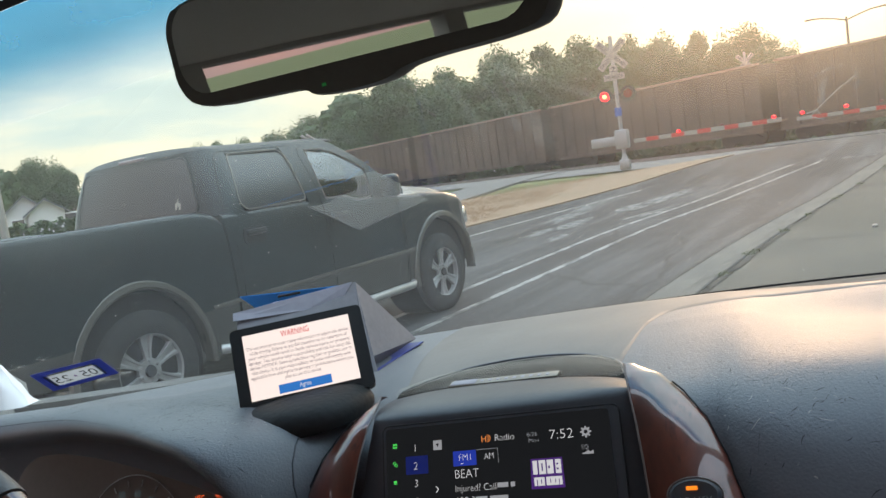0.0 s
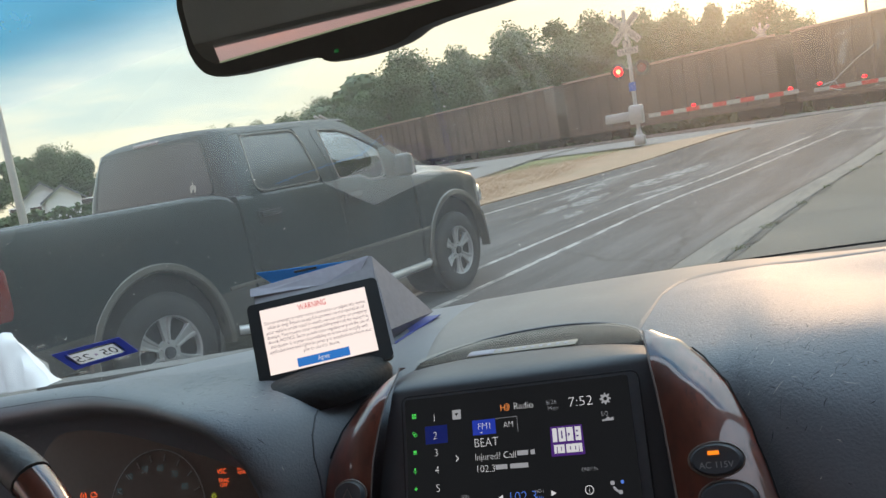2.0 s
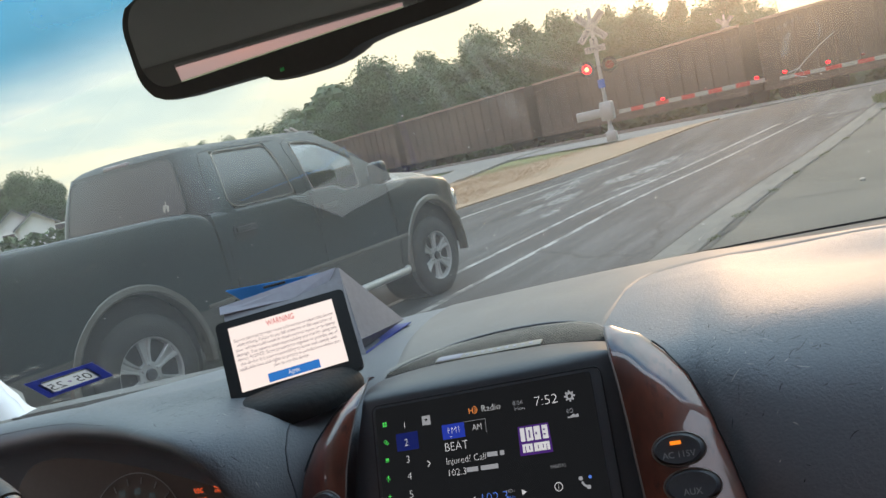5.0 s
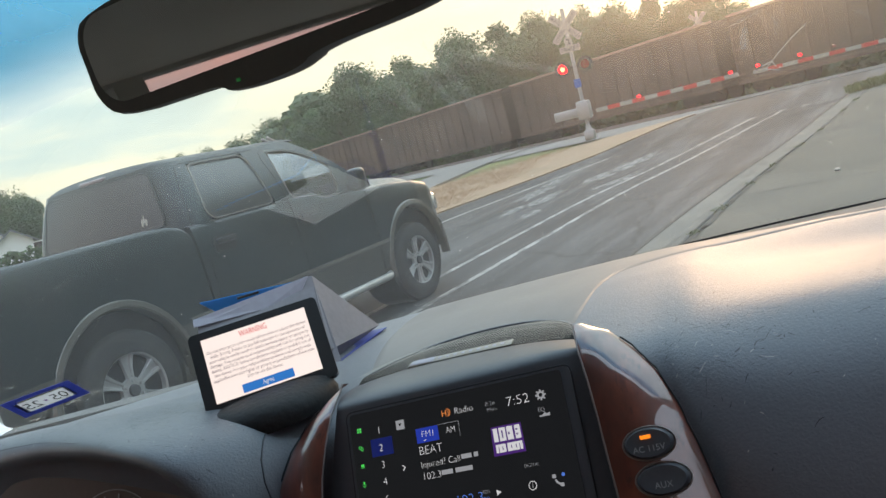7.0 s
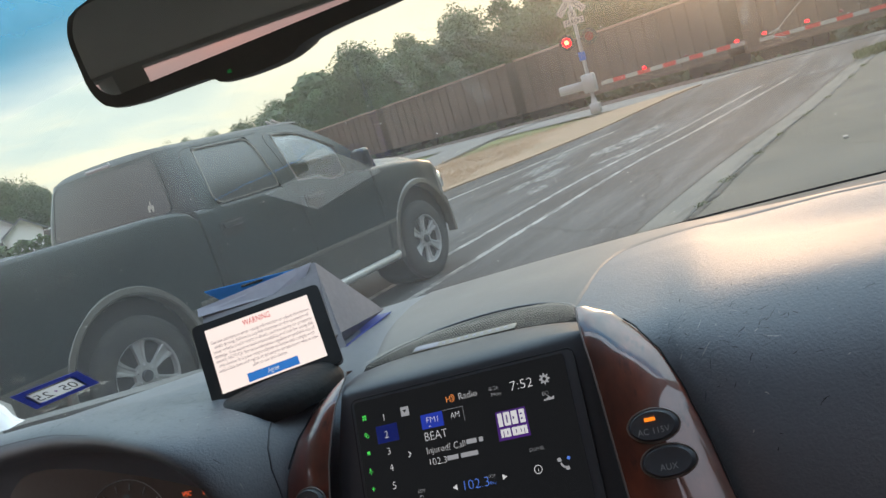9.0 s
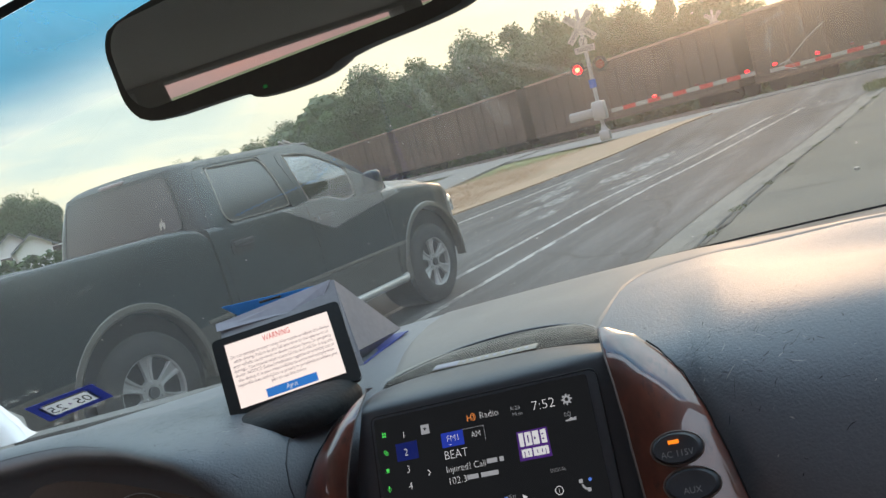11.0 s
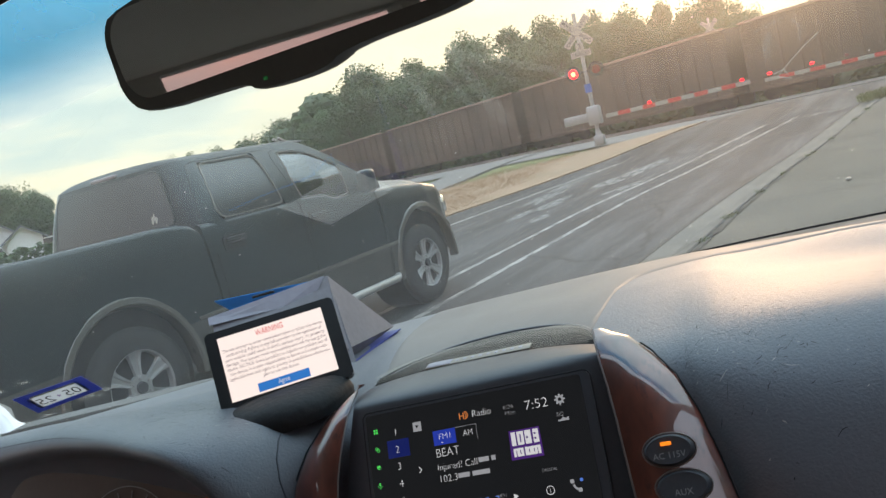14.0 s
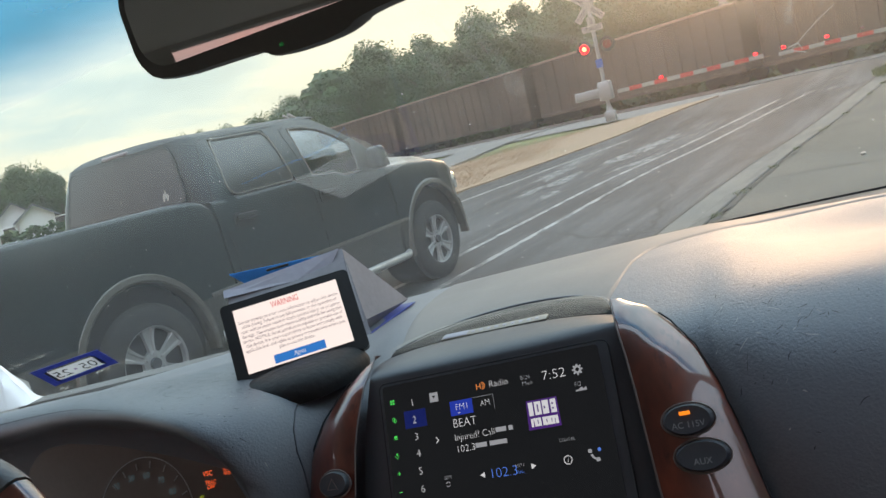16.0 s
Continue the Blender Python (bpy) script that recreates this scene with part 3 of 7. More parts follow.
def strip(xa, xb, y0, y1, step=1.0):
    """Two long sides along the road; xa and xb are numbers or functions of y."""
    n = max(1, int((y1 - y0) / step))
    ys = [y0 + (y1 - y0) * i / n for i in range(n + 1)]
    fa = xa if callable(xa) else (lambda y: xa)
    fb = xb if callable(xb) else (lambda y: xb)
    return [(fa(y), y) for y in ys], [(fb(y), y) for y in ys]


KERB = lambda y: -2.45 + 0.0075 * max(0, y - 7) ** 1.93        # the road's edge on the near side, bending away ahead
SEAM = lambda y: KERB(y) + 0.52
BEND = lambda y: 0.0262 * max(0, y - 11.5) ** 1.83              # how far the lane lines have bent by y
RLEFT = lambda y: lerp([(-60, -9.55), (15, -9.55), (16.4, -9.42), (17.8, -9.10), (19.6, -8.30), (21.2, -7.45), (24.6, -6.45), (27, -5.60), (60, 9.2)], y)[0]      # the road's far edge, widening at the crossing
TN, TD = Vector((0.358, 0.934, 0)), Vector((0.934, -0.358, 0))   # across and along the tracks


def by_track(a, n, z=0.0):
    """The place a metres along the tracks and n metres across from the first eye."""
    p = TD * a + TN * n
    return Vector((p.x, p.y, z))


bm = bmesh.new()
xs = [-900, -400, -200, -120, -80] + [-60 + 4 * i for i in range(26)] + [60, 120, 250, 900]
ys = [-900, -300, -100, -40] + [-20 + 4 * i for i in range(26)] + [100, 150, 300, 900]
loft(bm, [[(x, y, rise(x, y) - 0.07) for x in xs] for y in ys])
bmesh.ops.recalc_face_normals(bm, faces=bm.faces)
solid("ground", bm, M_greengrass, "rough green and dry ground reaching the horizon", kind="structure", smooth=30)
bm = bmesh.new()
loft(bm, [[(p.x, p.y, rise(p.x, p.y) - 0.035) for p in (by_track(a, n) for a in range(-120, 61, 4))] for n in [21.5 + 1.2 * k for k in range(19)]])
bmesh.ops.recalc_face_normals(bm, faces=bm.faces)
if sum(f.normal.z for f in bm.faces) < 0:
    bmesh.ops.reverse_faces(bm, faces=bm.faces)
solid("track_shoulder", bm, M_gravel, "brown-grey gravel ground along the railway", kind="structure", smooth=30)
sheet("road", strip(RLEFT, lambda y: KERB(min(y, 22)) + max(0, y - 22) * 0.42, -60, 60), 0.0, M_road, "worn grey asphalt road with faded patches")
sheet("road_verge", strip(lambda y: -14.6 + max(0, y - 23.5) * 3.2, lambda y: RLEFT(y) - 0.01, -30, 26.2, 0.4), 0.03, M_drygrass, "strip of dry straw-coloured grass beside the road")
sheet("gravel_strip", strip(-17.6, -14.61, -30, 40), 0.0, M_gravel, "pale gravel strip beside the dry grass")
# kerb, gutter and forecourt
kb = bmesh.new()
rows = []
for i in range(61):
    y = -24 + 45.5 * i / 60
    a, b, z = KERB(y), SEAM(y), rise(KERB(y), y)
    rows.append([(a + 0.02, y, z - 0.1), (a + 0.02, y, z + 0.006), (a + 0.30, y, z + 0.004), (a + 0.335, y, z + 0.010), (a + 0.37, y, z + 0.06), (a + 0.395, y, z + 0.078), (a + 0.43, y, z + 0.082), (b - 0.01, y, z + 0.080), (b, y, z + 0.07), (b, y, z - 0.1)])
loft(kb, rows)
solid("kerb", kb, M_kerb, "low rounded concrete kerb along the road", kind="structure")
# slabs of the forecourt, with joints across
JOINTS = [-24, -18, -12.5, -7.2, -1.9, 4.0, 9.4, 15.0, 20.5]
for k, (y0, y1) in enumerate(zip(JOINTS, JOINTS[1:])):
    for x0, x1 in ((None, 3.2), (3.23, 9.0), (9.03, 24.0)):
        sheet("forecourt_slab", strip((lambda y: SEAM(y) + 0.05) if x0 is None else x0, x1, y0 + 0.012, y1 - 0.012, 2.0), 0.07, M_concrete, "pale worn concrete slab beside the kerb", thick=0.15)
sheet("gutter_dirt", strip(lambda y: KERB(y) - 0.035, lambda y: KERB(y) + 0.012, -24, 21.4), 0.007, M_dirtseam, "dark dirt between asphalt and gutter", thick=0.012)
sheet("joint_dirt", strip(SEAM, lambda y: SEAM(y) + 0.06, -24, 20.5), 0.060, M_dirtseam, "dark dirt in the joint behind the kerb", thick=0.05)
sheet("slab_bed", strip(lambda y: SEAM(y) + 0.065, 24.0, -24, 20.5, 2.0), 0.045, M_dirtseam, "dark bed under the concrete slabs", thick=0.05)
M_oldpaint = mat("flaking_old_paint", (0.26, 0.255, 0.25), 0.85, spec=0.2, vary=0.5, scale=5, fine=30, bump=0.2, tint=(0.12, 0.12, 0.118))
overlay(M_oldpaint, (0.065, 0.065, 0.066), 9.0, 0.46, 0.54, (1, 0.5, 1), 0.95)
# markings
sheet("lane_line_left", strip(lambda y: -4.935 + BEND(y), lambda y: -4.845 + BEND(y), -20, 20.8, 0.6), 0.004, M_line, "long worn white lane line", thick=0.003)
sheet("lane_line_right", strip(lambda y: -4.265 + BEND(y), lambda y: -4.175 + BEND(y), -20, 20.6, 0.6), 0.004, M_line, "long worn white lane line", thick=0.003)
EDGE = lambda y: lerp([(-40, -8.31), (13.7, -8.31), (15.7, -8.10), (17.1, -7.90), (18.5, -7.35), (20.0, -6.60)], y)[0]
sheet("edge_line", strip(EDGE, lambda y: EDGE(y) + 0.11, -40, 19.6, 0.5), 0.004, M_line, "worn white edge line", thick=0.003)
sheet("stop_line", ([(-2.80, 20.75), (-2.80, 20.95)], [(-1.55, 20.35), (-1.55, 20.5)]), 0.004, M_oldpaint, "faded white stop line", thick=0.003)
rngp = random.Random(21)


def ragged(name, cx, cy, rx, ry, material, label, z=0.004, turn=0.0):
    """A flat patch with a broken outline lying on the road."""
    bm = bmesh.new()
    n = 40
    c, s = math.cos(radians(turn)), math.sin(radians(turn))
    top = []
    for k in range(n):
        a = 2 * math.pi * k / n
        r = 1 + 0.5 * noise.noise(Vector((math.cos(a) * 1.7 + cx, math.sin(a) * 1.7 + cy, 0.3))) + 0.22 * rngp.uniform(-1, 1)
        u, v = rx * r * math.cos(a), ry * r * math.sin(a)
        x, y = cx + u * c - v * s, cy + u * s + v * c
        top.append((x, y, z + rise(x, y)))
    bm.faces.new([bm.verts.new(q) for q in top])
    bmesh.ops.triangulate(bm, faces=bm.faces)
    return solid(name, bm, material, label, kind="structure", smooth=None)


for x, y, rx, ry, tn in ((-5.64, 12.05, 0.14, 0.42, 8), (-5.02, 14.55, 0.16, 0.7, -14), (-6.6, 9.4, 0.5, 0.9, 10), (-6.3, 13.6, 0.25, 1.3, -6), (-7.1, 16.0, 0.3, 1.4, 4), (-5.5, 17.2, 0.35, 1.6, -12)):
    ragged("worn_paint_patch", x, y, rx, ry, M_oldpaint, "flaking pale paint patch on asphalt", turn=tn)
# thin line of pale paint across the near lane, and dark uneven streaks along the joint behind the kerb
sheet("thin_cross_line", ([(-3.05, 9.50), (-3.05, 9.53)], [(-2.50, 10.6), (-2.50, 10.63)]), 0.004, M_oldpaint, "thin worn chalk line", thick=0.003)
for y, r in ((7.3, 0.10), (8.4, 0.13), (9.2, 0.09), (10.1, 0.10), (11.6, 0.12), (13.4, 0.10), (15.2, 0.13), (17.4, 0.11)):
    ragged("joint_streak", SEAM(y) + 0.06, y, r * 0.28, r * 5.5, M_dirtseam, "dark uneven streak along the joint", z=0.079)


def tufts(name, spots, label, material, blade=0.09):
    """Grass blades in clumps: thin bent triangles."""
    gv, gf = [], []
    for x, y, r, n, h in spots:
        for _ in range(n):
            a, q = rngp.uniform(0, 6.28), r * rngp.random() ** 0.5
            bx, by = x + q * math.cos(a), y + q * 1.8 * math.sin(a)
            z0 = rise(bx, by) + 0.05
            d = rngp.uniform(0, 6.28)
            hh = h * rngp.uniform(0.5, 1.1)
            dx, dy = math.cos(d), math.sin(d)
            b = len(gv)
            gv += [(bx - dy * 0.004, by + dx * 0.004, z0), (bx + dy * 0.004, by - dx * 0.004, z0), (bx + dx * hh * 0.2 + dy * 0.003, by + dy * hh * 0.2 - dx * 0.003, z0 + hh * 0.7), (bx + dx * hh * 0.55, by + dy * hh * 0.55, z0 + hh)]
            gf += [(b, b + 1, b + 2), (b, b + 2, b + 3)]
    me = bpy.data.meshes.new(name)
    me.from_pydata(gv, [], gf)
    me.materials.append(material)
    return tagged(new(name, me), label, "weeds", kind="stuff")


M_weed = mat("weed_blades", (0.11, 0.13, 0.045), 0.8, vary=0.4, scale=4, fine=20, bump=0.0, tint=(0.2, 0.17, 0.08), island=0.3)
M_straw = mat("straw_blades", (0.36, 0.235, 0.135), 0.9, vary=0.4, scale=2, fine=20, bump=0.0, tint=(0.38, 0.25, 0.13), island=0.3)
tufts("joint_weeds", [(SEAM(y) + 0.03, y, rngp.uniform(0.04, 0.08), 70, 0.05) for y in (7.5, 8.6, 8.75, 10.2, 11.7, 13.5, 13.8, 15.3, 17.5, 18.8)] + [(-0.95 + 0.3 * k, 20.7 + 0.1 * k, 0.35, 500, 0.16) for k in range(6)], "small green weeds growing in the kerb joint", M_weed)
tufts("verge_straw", [(rngp.uniform(-14, -9.7), rngp.uniform(9, 25), 0.5, 60, 0.045) for _ in range(420)], "short dry straw on the verge", M_straw)
bm = bmesh.new()
box(bm, (-0.84, 10.0, 0.085), (0.055, 0.075, 0.03), 0.012)
solid("pale_stone", bm, M_whitesign, "small pale stone lying on the concrete", "stone")


# ---- the pickup ----
def pickup(m):
    """A black crew-cab pickup; local x to its right, y forward from the rear axle, z up."""
    truck = thing("pickup_truck", "black crew-cab pickup with dusty pewter lower panels standing on the road", "pickup truck", m)
    WB, R = 3.585, 0.402
    CAB, FRONT = 0.83, 2.96                     # the cab's back and the foot of its windscreen

    def bottom(y):
        z = lerp([(-1.25, 0.58), (-0.5, 0.46), (0.5, 0.40), (3.0, 0.40), (4.4, 0.44)], y)[0]
        for c, rr in ((0.0, 0.50), (WB, 0.50)):
            d = abs(y - c)
            if d < rr:
                z = max(z, 0.42 + math.sqrt(rr * rr - d * d) * 1.06)
        return z

    def section(y, kind):
        zb = bottom(y)
        belt = {"bed": lerp([(-1.25, 1.385), (0.45, 1.38), (0.66, 1.365), (0.76, 1.335), (0.81, 1.28)], y)[0], "cab": 1.33 - 0.07 * max(0, min(1, (y - 2.25) / 0.15)),
                "hood": lerp([(2.9, 1.245), (3.4, 1.225), (3.8, 1.185), (4.05, 1.13), (4.20, 1.05), (4.32, 0.93), (4.40, 0.84)], y)[0]}[kind]
        w = lerp([(-1.25, 0.96), (-1.0, 1.0), (2.9, 1.0), (3.8, 0.990), (4.05, 0.965), (4.20, 0.91), (4.32, 0.82), (4.40, 0.70)], y)[0]
        low = 0.69
        pts = [(w - 0.10, zb), (w - 0.03, zb + 0.004)]
        zs = [max(zb + 0.01, q) for q in (0.50, 0.60, low, low + 0.03, 0.80, 0.915, 0.935, 1.05, 1.18)]
        bulge = lambda z: w - 0.04 * ((z - 0.88) / 0.5) ** 2 + (0.008 if z < low + 0.01 else 0.0) + (0.004 if z < 0.92 else 0.0)
        pts += [(bulge(min(z, belt - 0.05)), min(z, belt - 0.05)) for z in zs]
        pts += [(bulge(belt) - 0.002, belt - 0.035), (bulge(belt) - 0.010, belt - 0.014), (bulge(belt) - 0.024, belt - 0.003), (bulge(belt) - 0.04, belt)]
        return pts, belt

    def body(name, y0, y1, kind, label=""):
        bm = bmesh.new()
        n = max(2, int((y1 - y0) / 0.03))
        ys = [y0 + (y1 - y0) * i / n for i in range(n + 1)]
        rows = []
        for y in ys:
            pts, belt = section(y, kind)
            if kind == "hood":
                w = pts[-1][0]
                hump = lerp([(2.9, 0.085), (3.5, 0.092), (4.0, 0.085), (4.2, 0.070), (4.32, 0.05), (4.42, 0.03)], y)[0]
                inner = [(w * 0.90, belt + hump * 0.10), (w * 0.84, belt + hump * 0.42), (w * 0.78, belt + hump * 0.80), (w * 0.66, belt + hump), (w * 0.3, belt + hump * 1.15), (0.0, belt + hump * 1.2)]
            elif kind == "bed":
                inner = [(0.925, belt + 0.002), (0.905, belt - 0.006), (0.87, belt - 0.03), (0.85, 0.80), (0.0, 0.80)]
            else:
                inner = [(0.86, belt - 0.01), (0.5, belt - 0.02), (0.0, belt - 0.02)]
            half = pts + inner
            rows.append([(x, y, z) for x, z in half] + [(-x, y, z) for x, z in half[::-1][1:]])
        loft(bm, rows, cap=True)
        for f in bm.faces:
            f.material_index = 1 if f.calc_center_median().z < 0.692 else 0
        bmesh.ops.recalc_face_normals(bm, faces=bm.faces)
        return part(name, bm, [M_paint, M_lower], truck, label, smooth=35)

    body("bed", -1.22, CAB - 0.022, "bed", "black cargo bed with pewter lower edge")
    body("cab_body", CAB, FRONT - 0.002, "cab", "black doors with pewter lower edge")
    body("front_body", FRONT + 0.004, 4.40, "hood", "black bonnet and front wings")

    # cab above the belt line: curved sides that lean in, rounded rear corners, roof, pillars and panes
    TX = lambda z: 0.965 - 0.14 * max(0, z - 1.30) - 0.55 * max(0, z - 1.30) ** 2 + 0.06 * max(0, 1.30 - z)
    LEAN = lambda z: 0.14 * (z - 1.36)
    CR = 0.17

    def on_side(s, u, v, d):
        k = max(0.0, CR - (u - CAB))
        return (s * (TX(v) - d - (CR - math.sqrt(max(0.0, CR * CR - k * k)))), u + LEAN(v) * max(0, 1 - (u - CAB) / 0.35), v)

    def on_back(u, v, d):
        edge = TX(v) - CR
        return (u, CAB + LEAN(v) - 0.035 * (1 - min(1, abs(u) / edge) ** 2) - d, v)

    def skin(poly, d0, d1, place, ucuts=(), step=0.05):
        """A plate of the 2D outline bent onto a curved surface, from depth d0 to d1."""
        bm = bmesh.new()
        bm.faces.new([bm.verts.new((u, v, 0)) for u, v in poly])
        zs = [p[1] for p in poly]
        for k in range(int((max(zs) - min(zs)) / step)):
            bmesh.ops.bisect_plane(bm, geom=list(bm.verts) + list(bm.edges) + list(bm.faces), plane_co=(0, min(zs) + step * (k + 1), 0), plane_no=(0, 1, 0))
        for u in ucuts:
            bmesh.ops.bisect_plane(bm, geom=list(bm.verts) + list(bm.edges) + list(bm.faces), plane_co=(u, 0, 0), plane_no=(1, 0, 0))
        got = bmesh.ops.extrude_face_region(bm, geom=list(bm.faces))["geom"]
        deep = {q for q in got if isinstance(q, bmesh.types.BMVert)}
        for q in bm.verts:
            q.co = Vector(place(q.co.x, q.co.y, d1 if q in deep else d0))
        bmesh.ops.recalc_face_normals(bm, faces=bm.faces)
        return bm

    def curve(pts, r=0.05):
        """A closed outline with rounded corners."""
        out = []
        for k in range(len(pts)):
            a, b, c = Vector(pts[k - 1]), Vector(pts[k]), Vector(pts[(k + 1) % len(pts)])
            ra, rc = min(r, (a - b).length * 0.45), min(r, (c - b).length * 0.45)
            p, q = b + (a - b).normalized() * ra, b + (c - b).normalized() * rc
            out += [tuple(p.lerp(b, t_).lerp(b.lerp(q, t_), t_)) for t_ in (0, 0.33, 0.67, 1)]
        return out

    RW = curve([(1.085, 1.337), (1.745, 1.340), (1.722, 1.50), (1.724, 1.686), (1.700, 1.777), (1.120, 1.772), (1.055, 1.570), (1.030, 1.400)])
    FW = curve([(1.970, 1.328), (2.140, 1.312), (2.285, 1.300), (2.385, 1.262), (2.585, 1.274), (2.600, 1.420), (2.610, 1.530), (2.462, 1.622), (2.315, 1.702), (2.166, 1.742), (1.990, 1.750), (1.952, 1.520)], 0.03)
    CORNER = [CAB + CR * q for q in (0.03, 0.12, 0.25, 0.45, 0.7, 1.0)]
    for s in (1, -1):
        place = lambda u, v, d: on_side(s, u, v, d)
        for nm, poly in (("rear_pillar", [(CAB, 1.30), (1.09, 1.30), (1.022, 1.37), (1.022, 1.42), (1.047, 1.57), (1.095, 1.74), (1.115, 1.782), (1.115, 1.822), (CAB, 1.822)]),
                         ("door_pillar", [(1.76, 1.29), (1.96, 1.29), (1.944, 1.52), (1.985, 1.822), (1.705, 1.822), (1.732, 1.686), (1.730, 1.50)]),
                         ("windscreen_pillar", [(2.395, 1.235), (2.98, 1.235), (2.99, 1.29), (2.803, 1.452), (2.641, 1.594), (2.477, 1.712), (2.365, 1.786), (2.33, 1.805), (2.26, 1.822), (2.17, 1.822), (2.17, 1.752), (2.318, 1.711), (2.466, 1.631), (2.618, 1.537), (2.609, 1.42), (2.594, 1.262)]),
                         ("roof_rail", [(1.10, 1.781), (1.71, 1.785), (1.98, 1.757), (2.18, 1.751), (2.18, 1.822), (1.10, 1.822)])):
            part(nm, skin(poly, 0.0, 0.05, place, CORNER if nm == "rear_pillar" else ()), M_paint, truck, smooth=35)
        for nm, poly, mt, lb in (("rear_door_window", RW, M_tintglass, "dark tinted pane"), ("front_door_window", FW, M_truckglass, "greenish clear pane")):
            pane = part(nm, skin(poly, 0.012, 0.016, place), mt, truck, lb, smooth=60)
            fr = bmesh.new()
            tube(fr, [Vector(place(u, v, 0.004)) for u, v in poly + poly[:1]], 0.0060 if nm[0] == "r" else 0.0045, 6)
            part("window_seal", fr, M_seal, pane, "thin worn grey window seal")
        # seams round the doors
        for line in ([(0.895, 1.10), (0.892, 1.28), (0.892, 1.40), (0.905, 1.56), (0.945, 1.72), (0.99, 1.792), (1.20, 1.796), (1.85, 1.796)], [(1.985, 1.79), (1.873, 1.748), (1.880, 1.55), (1.898, 1.40), (1.90, 1.29)]):
            bm = bmesh.new()
            tube(bm, [Vector(place(u, v, -0.0005)) for u, v in chaikin(line, 1)], 0.0042, 6)
            part("door_seam", bm, M_lampblack, truck)
        for y, z0, z1 in ((0.895, 0.46, 1.10), (1.90, 0.45, 1.29), (2.935, 0.45, 1.22)):
            bm = bmesh.new()
            tube(bm, [(s * (1.004 - 0.04 * ((z - 0.88) / 0.5) ** 2 + (0.008 if z < 0.7 else 0)), y, z) for z in [z0 + (z1 - z0) * k / 12 for k in range(13)]], 0.0045, 6)
            part("door_seam", bm, M_lampblack, truck)
        bm = bmesh.new()
        box(bm, (s * 1.006, 1.83, 0.705), (0.014, 2.52, 0.030), 0.006)
        part("side_moulding", bm, M_tan, truck, "pewter side moulding")
    # rear of the cab: painted back with one wide dark pane let in
    bm = skin([(-0.80, 1.26), (0.80, 1.26), (0.80, 1.822), (-0.80, 1.822)], 0.0, -0.05, lambda u, v, d: on_back(u / 0.80 * (TX(v) - CR), v, d), [0.1 * k for k in range(-7, 8)])
    part("cab_back", bm, M_paint, truck, smooth=40)
    RP = [(-0.745, 1.37), (0.745, 1.37), (0.630, 1.785), (-0.630, 1.785)]
    bm = skin(curve(RP, 0.07), 0.010, 0.004, on_back, [0.1 * k for k in range(-7, 8)])
    bw = part("rear_window", bm, M_tintglass, truck, "dark rear window with a small white sticker", smooth=60)
    bm = bmesh.new()
    tube(bm, [Vector(on_back(u, v, 0.008)) for u, v in curve(RP, 0.07) + curve(RP, 0.07)[:1]], 0.007, 6)
    part("window_seal", bm, M_blackplastic, bw)
    # crowned roof: long rounded edges, higher in the middle, a shallow groove beside each rail
    bm = bmesh.new()
    rows = []
    for j in range(31):
        q = j / 30
        yy = CAB + LEAN(1.82) - 0.005 + (2.40 - CAB) * q
        ends = (1 - abs(2 * q - 1) ** 22) ** 0.5
        row = []
        for i in range(29):
            u = -1 + i / 14
            hw = TX(1.818) - 0.16 * max(0, 1 - q / 0.09) ** 2 - 0.03 * max(0, (q - 0.9) / 0.1) ** 2
            bow = (1 - abs(u) ** 6) ** 0.55
            yc = yy - 0.035 * (1 - u * u) * max(0, 1 - q * 3) + 0.10 * (1 - u * u) * max(0, q * 3 - 2)
            row.append((u * hw, yc, 1.816 + (0.034 * bow + 0.030 * (1 - u * u)) * ends - (0.004 if 0.80 < abs(u) < 0.90 else 0)))
        rows.append(row)
    loft(bm, rows)
    bmesh.ops.recalc_face_normals(bm, faces=bm.faces)
    part("roof", bm, M_mattroof, truck, "matt black roof", smooth=50)
    bm = bmesh.new()
    box(bm, (0.02, CAB + LEAN(1.82) - 0.022, 1.830), (0.30, 0.05, 0.028), 0.011)
    part("high_brake_lamp", bm, M_duskylens, truck, "dull reddish high-mounted lamp")
    # windscreen, bowed forward, with its black edge
    bm = bmesh.new()
    rows = []
    for j in range(9):
        q = j / 8
        z = 1.27 + 0.525 * q
        hw = TX(z) - 0.035
        rows.append([(u * hw, 2.99 - 0.63 * q ** 0.92 + 0.17 * (1 - u * u), z) for u in [-1 + i / 8 for i in range(17)]])
    loft(bm, rows)
    bmesh.ops.recalc_face_normals(bm, faces=bm.faces)
    part("windscreen", bm, M_truckglass, truck, smooth=60)
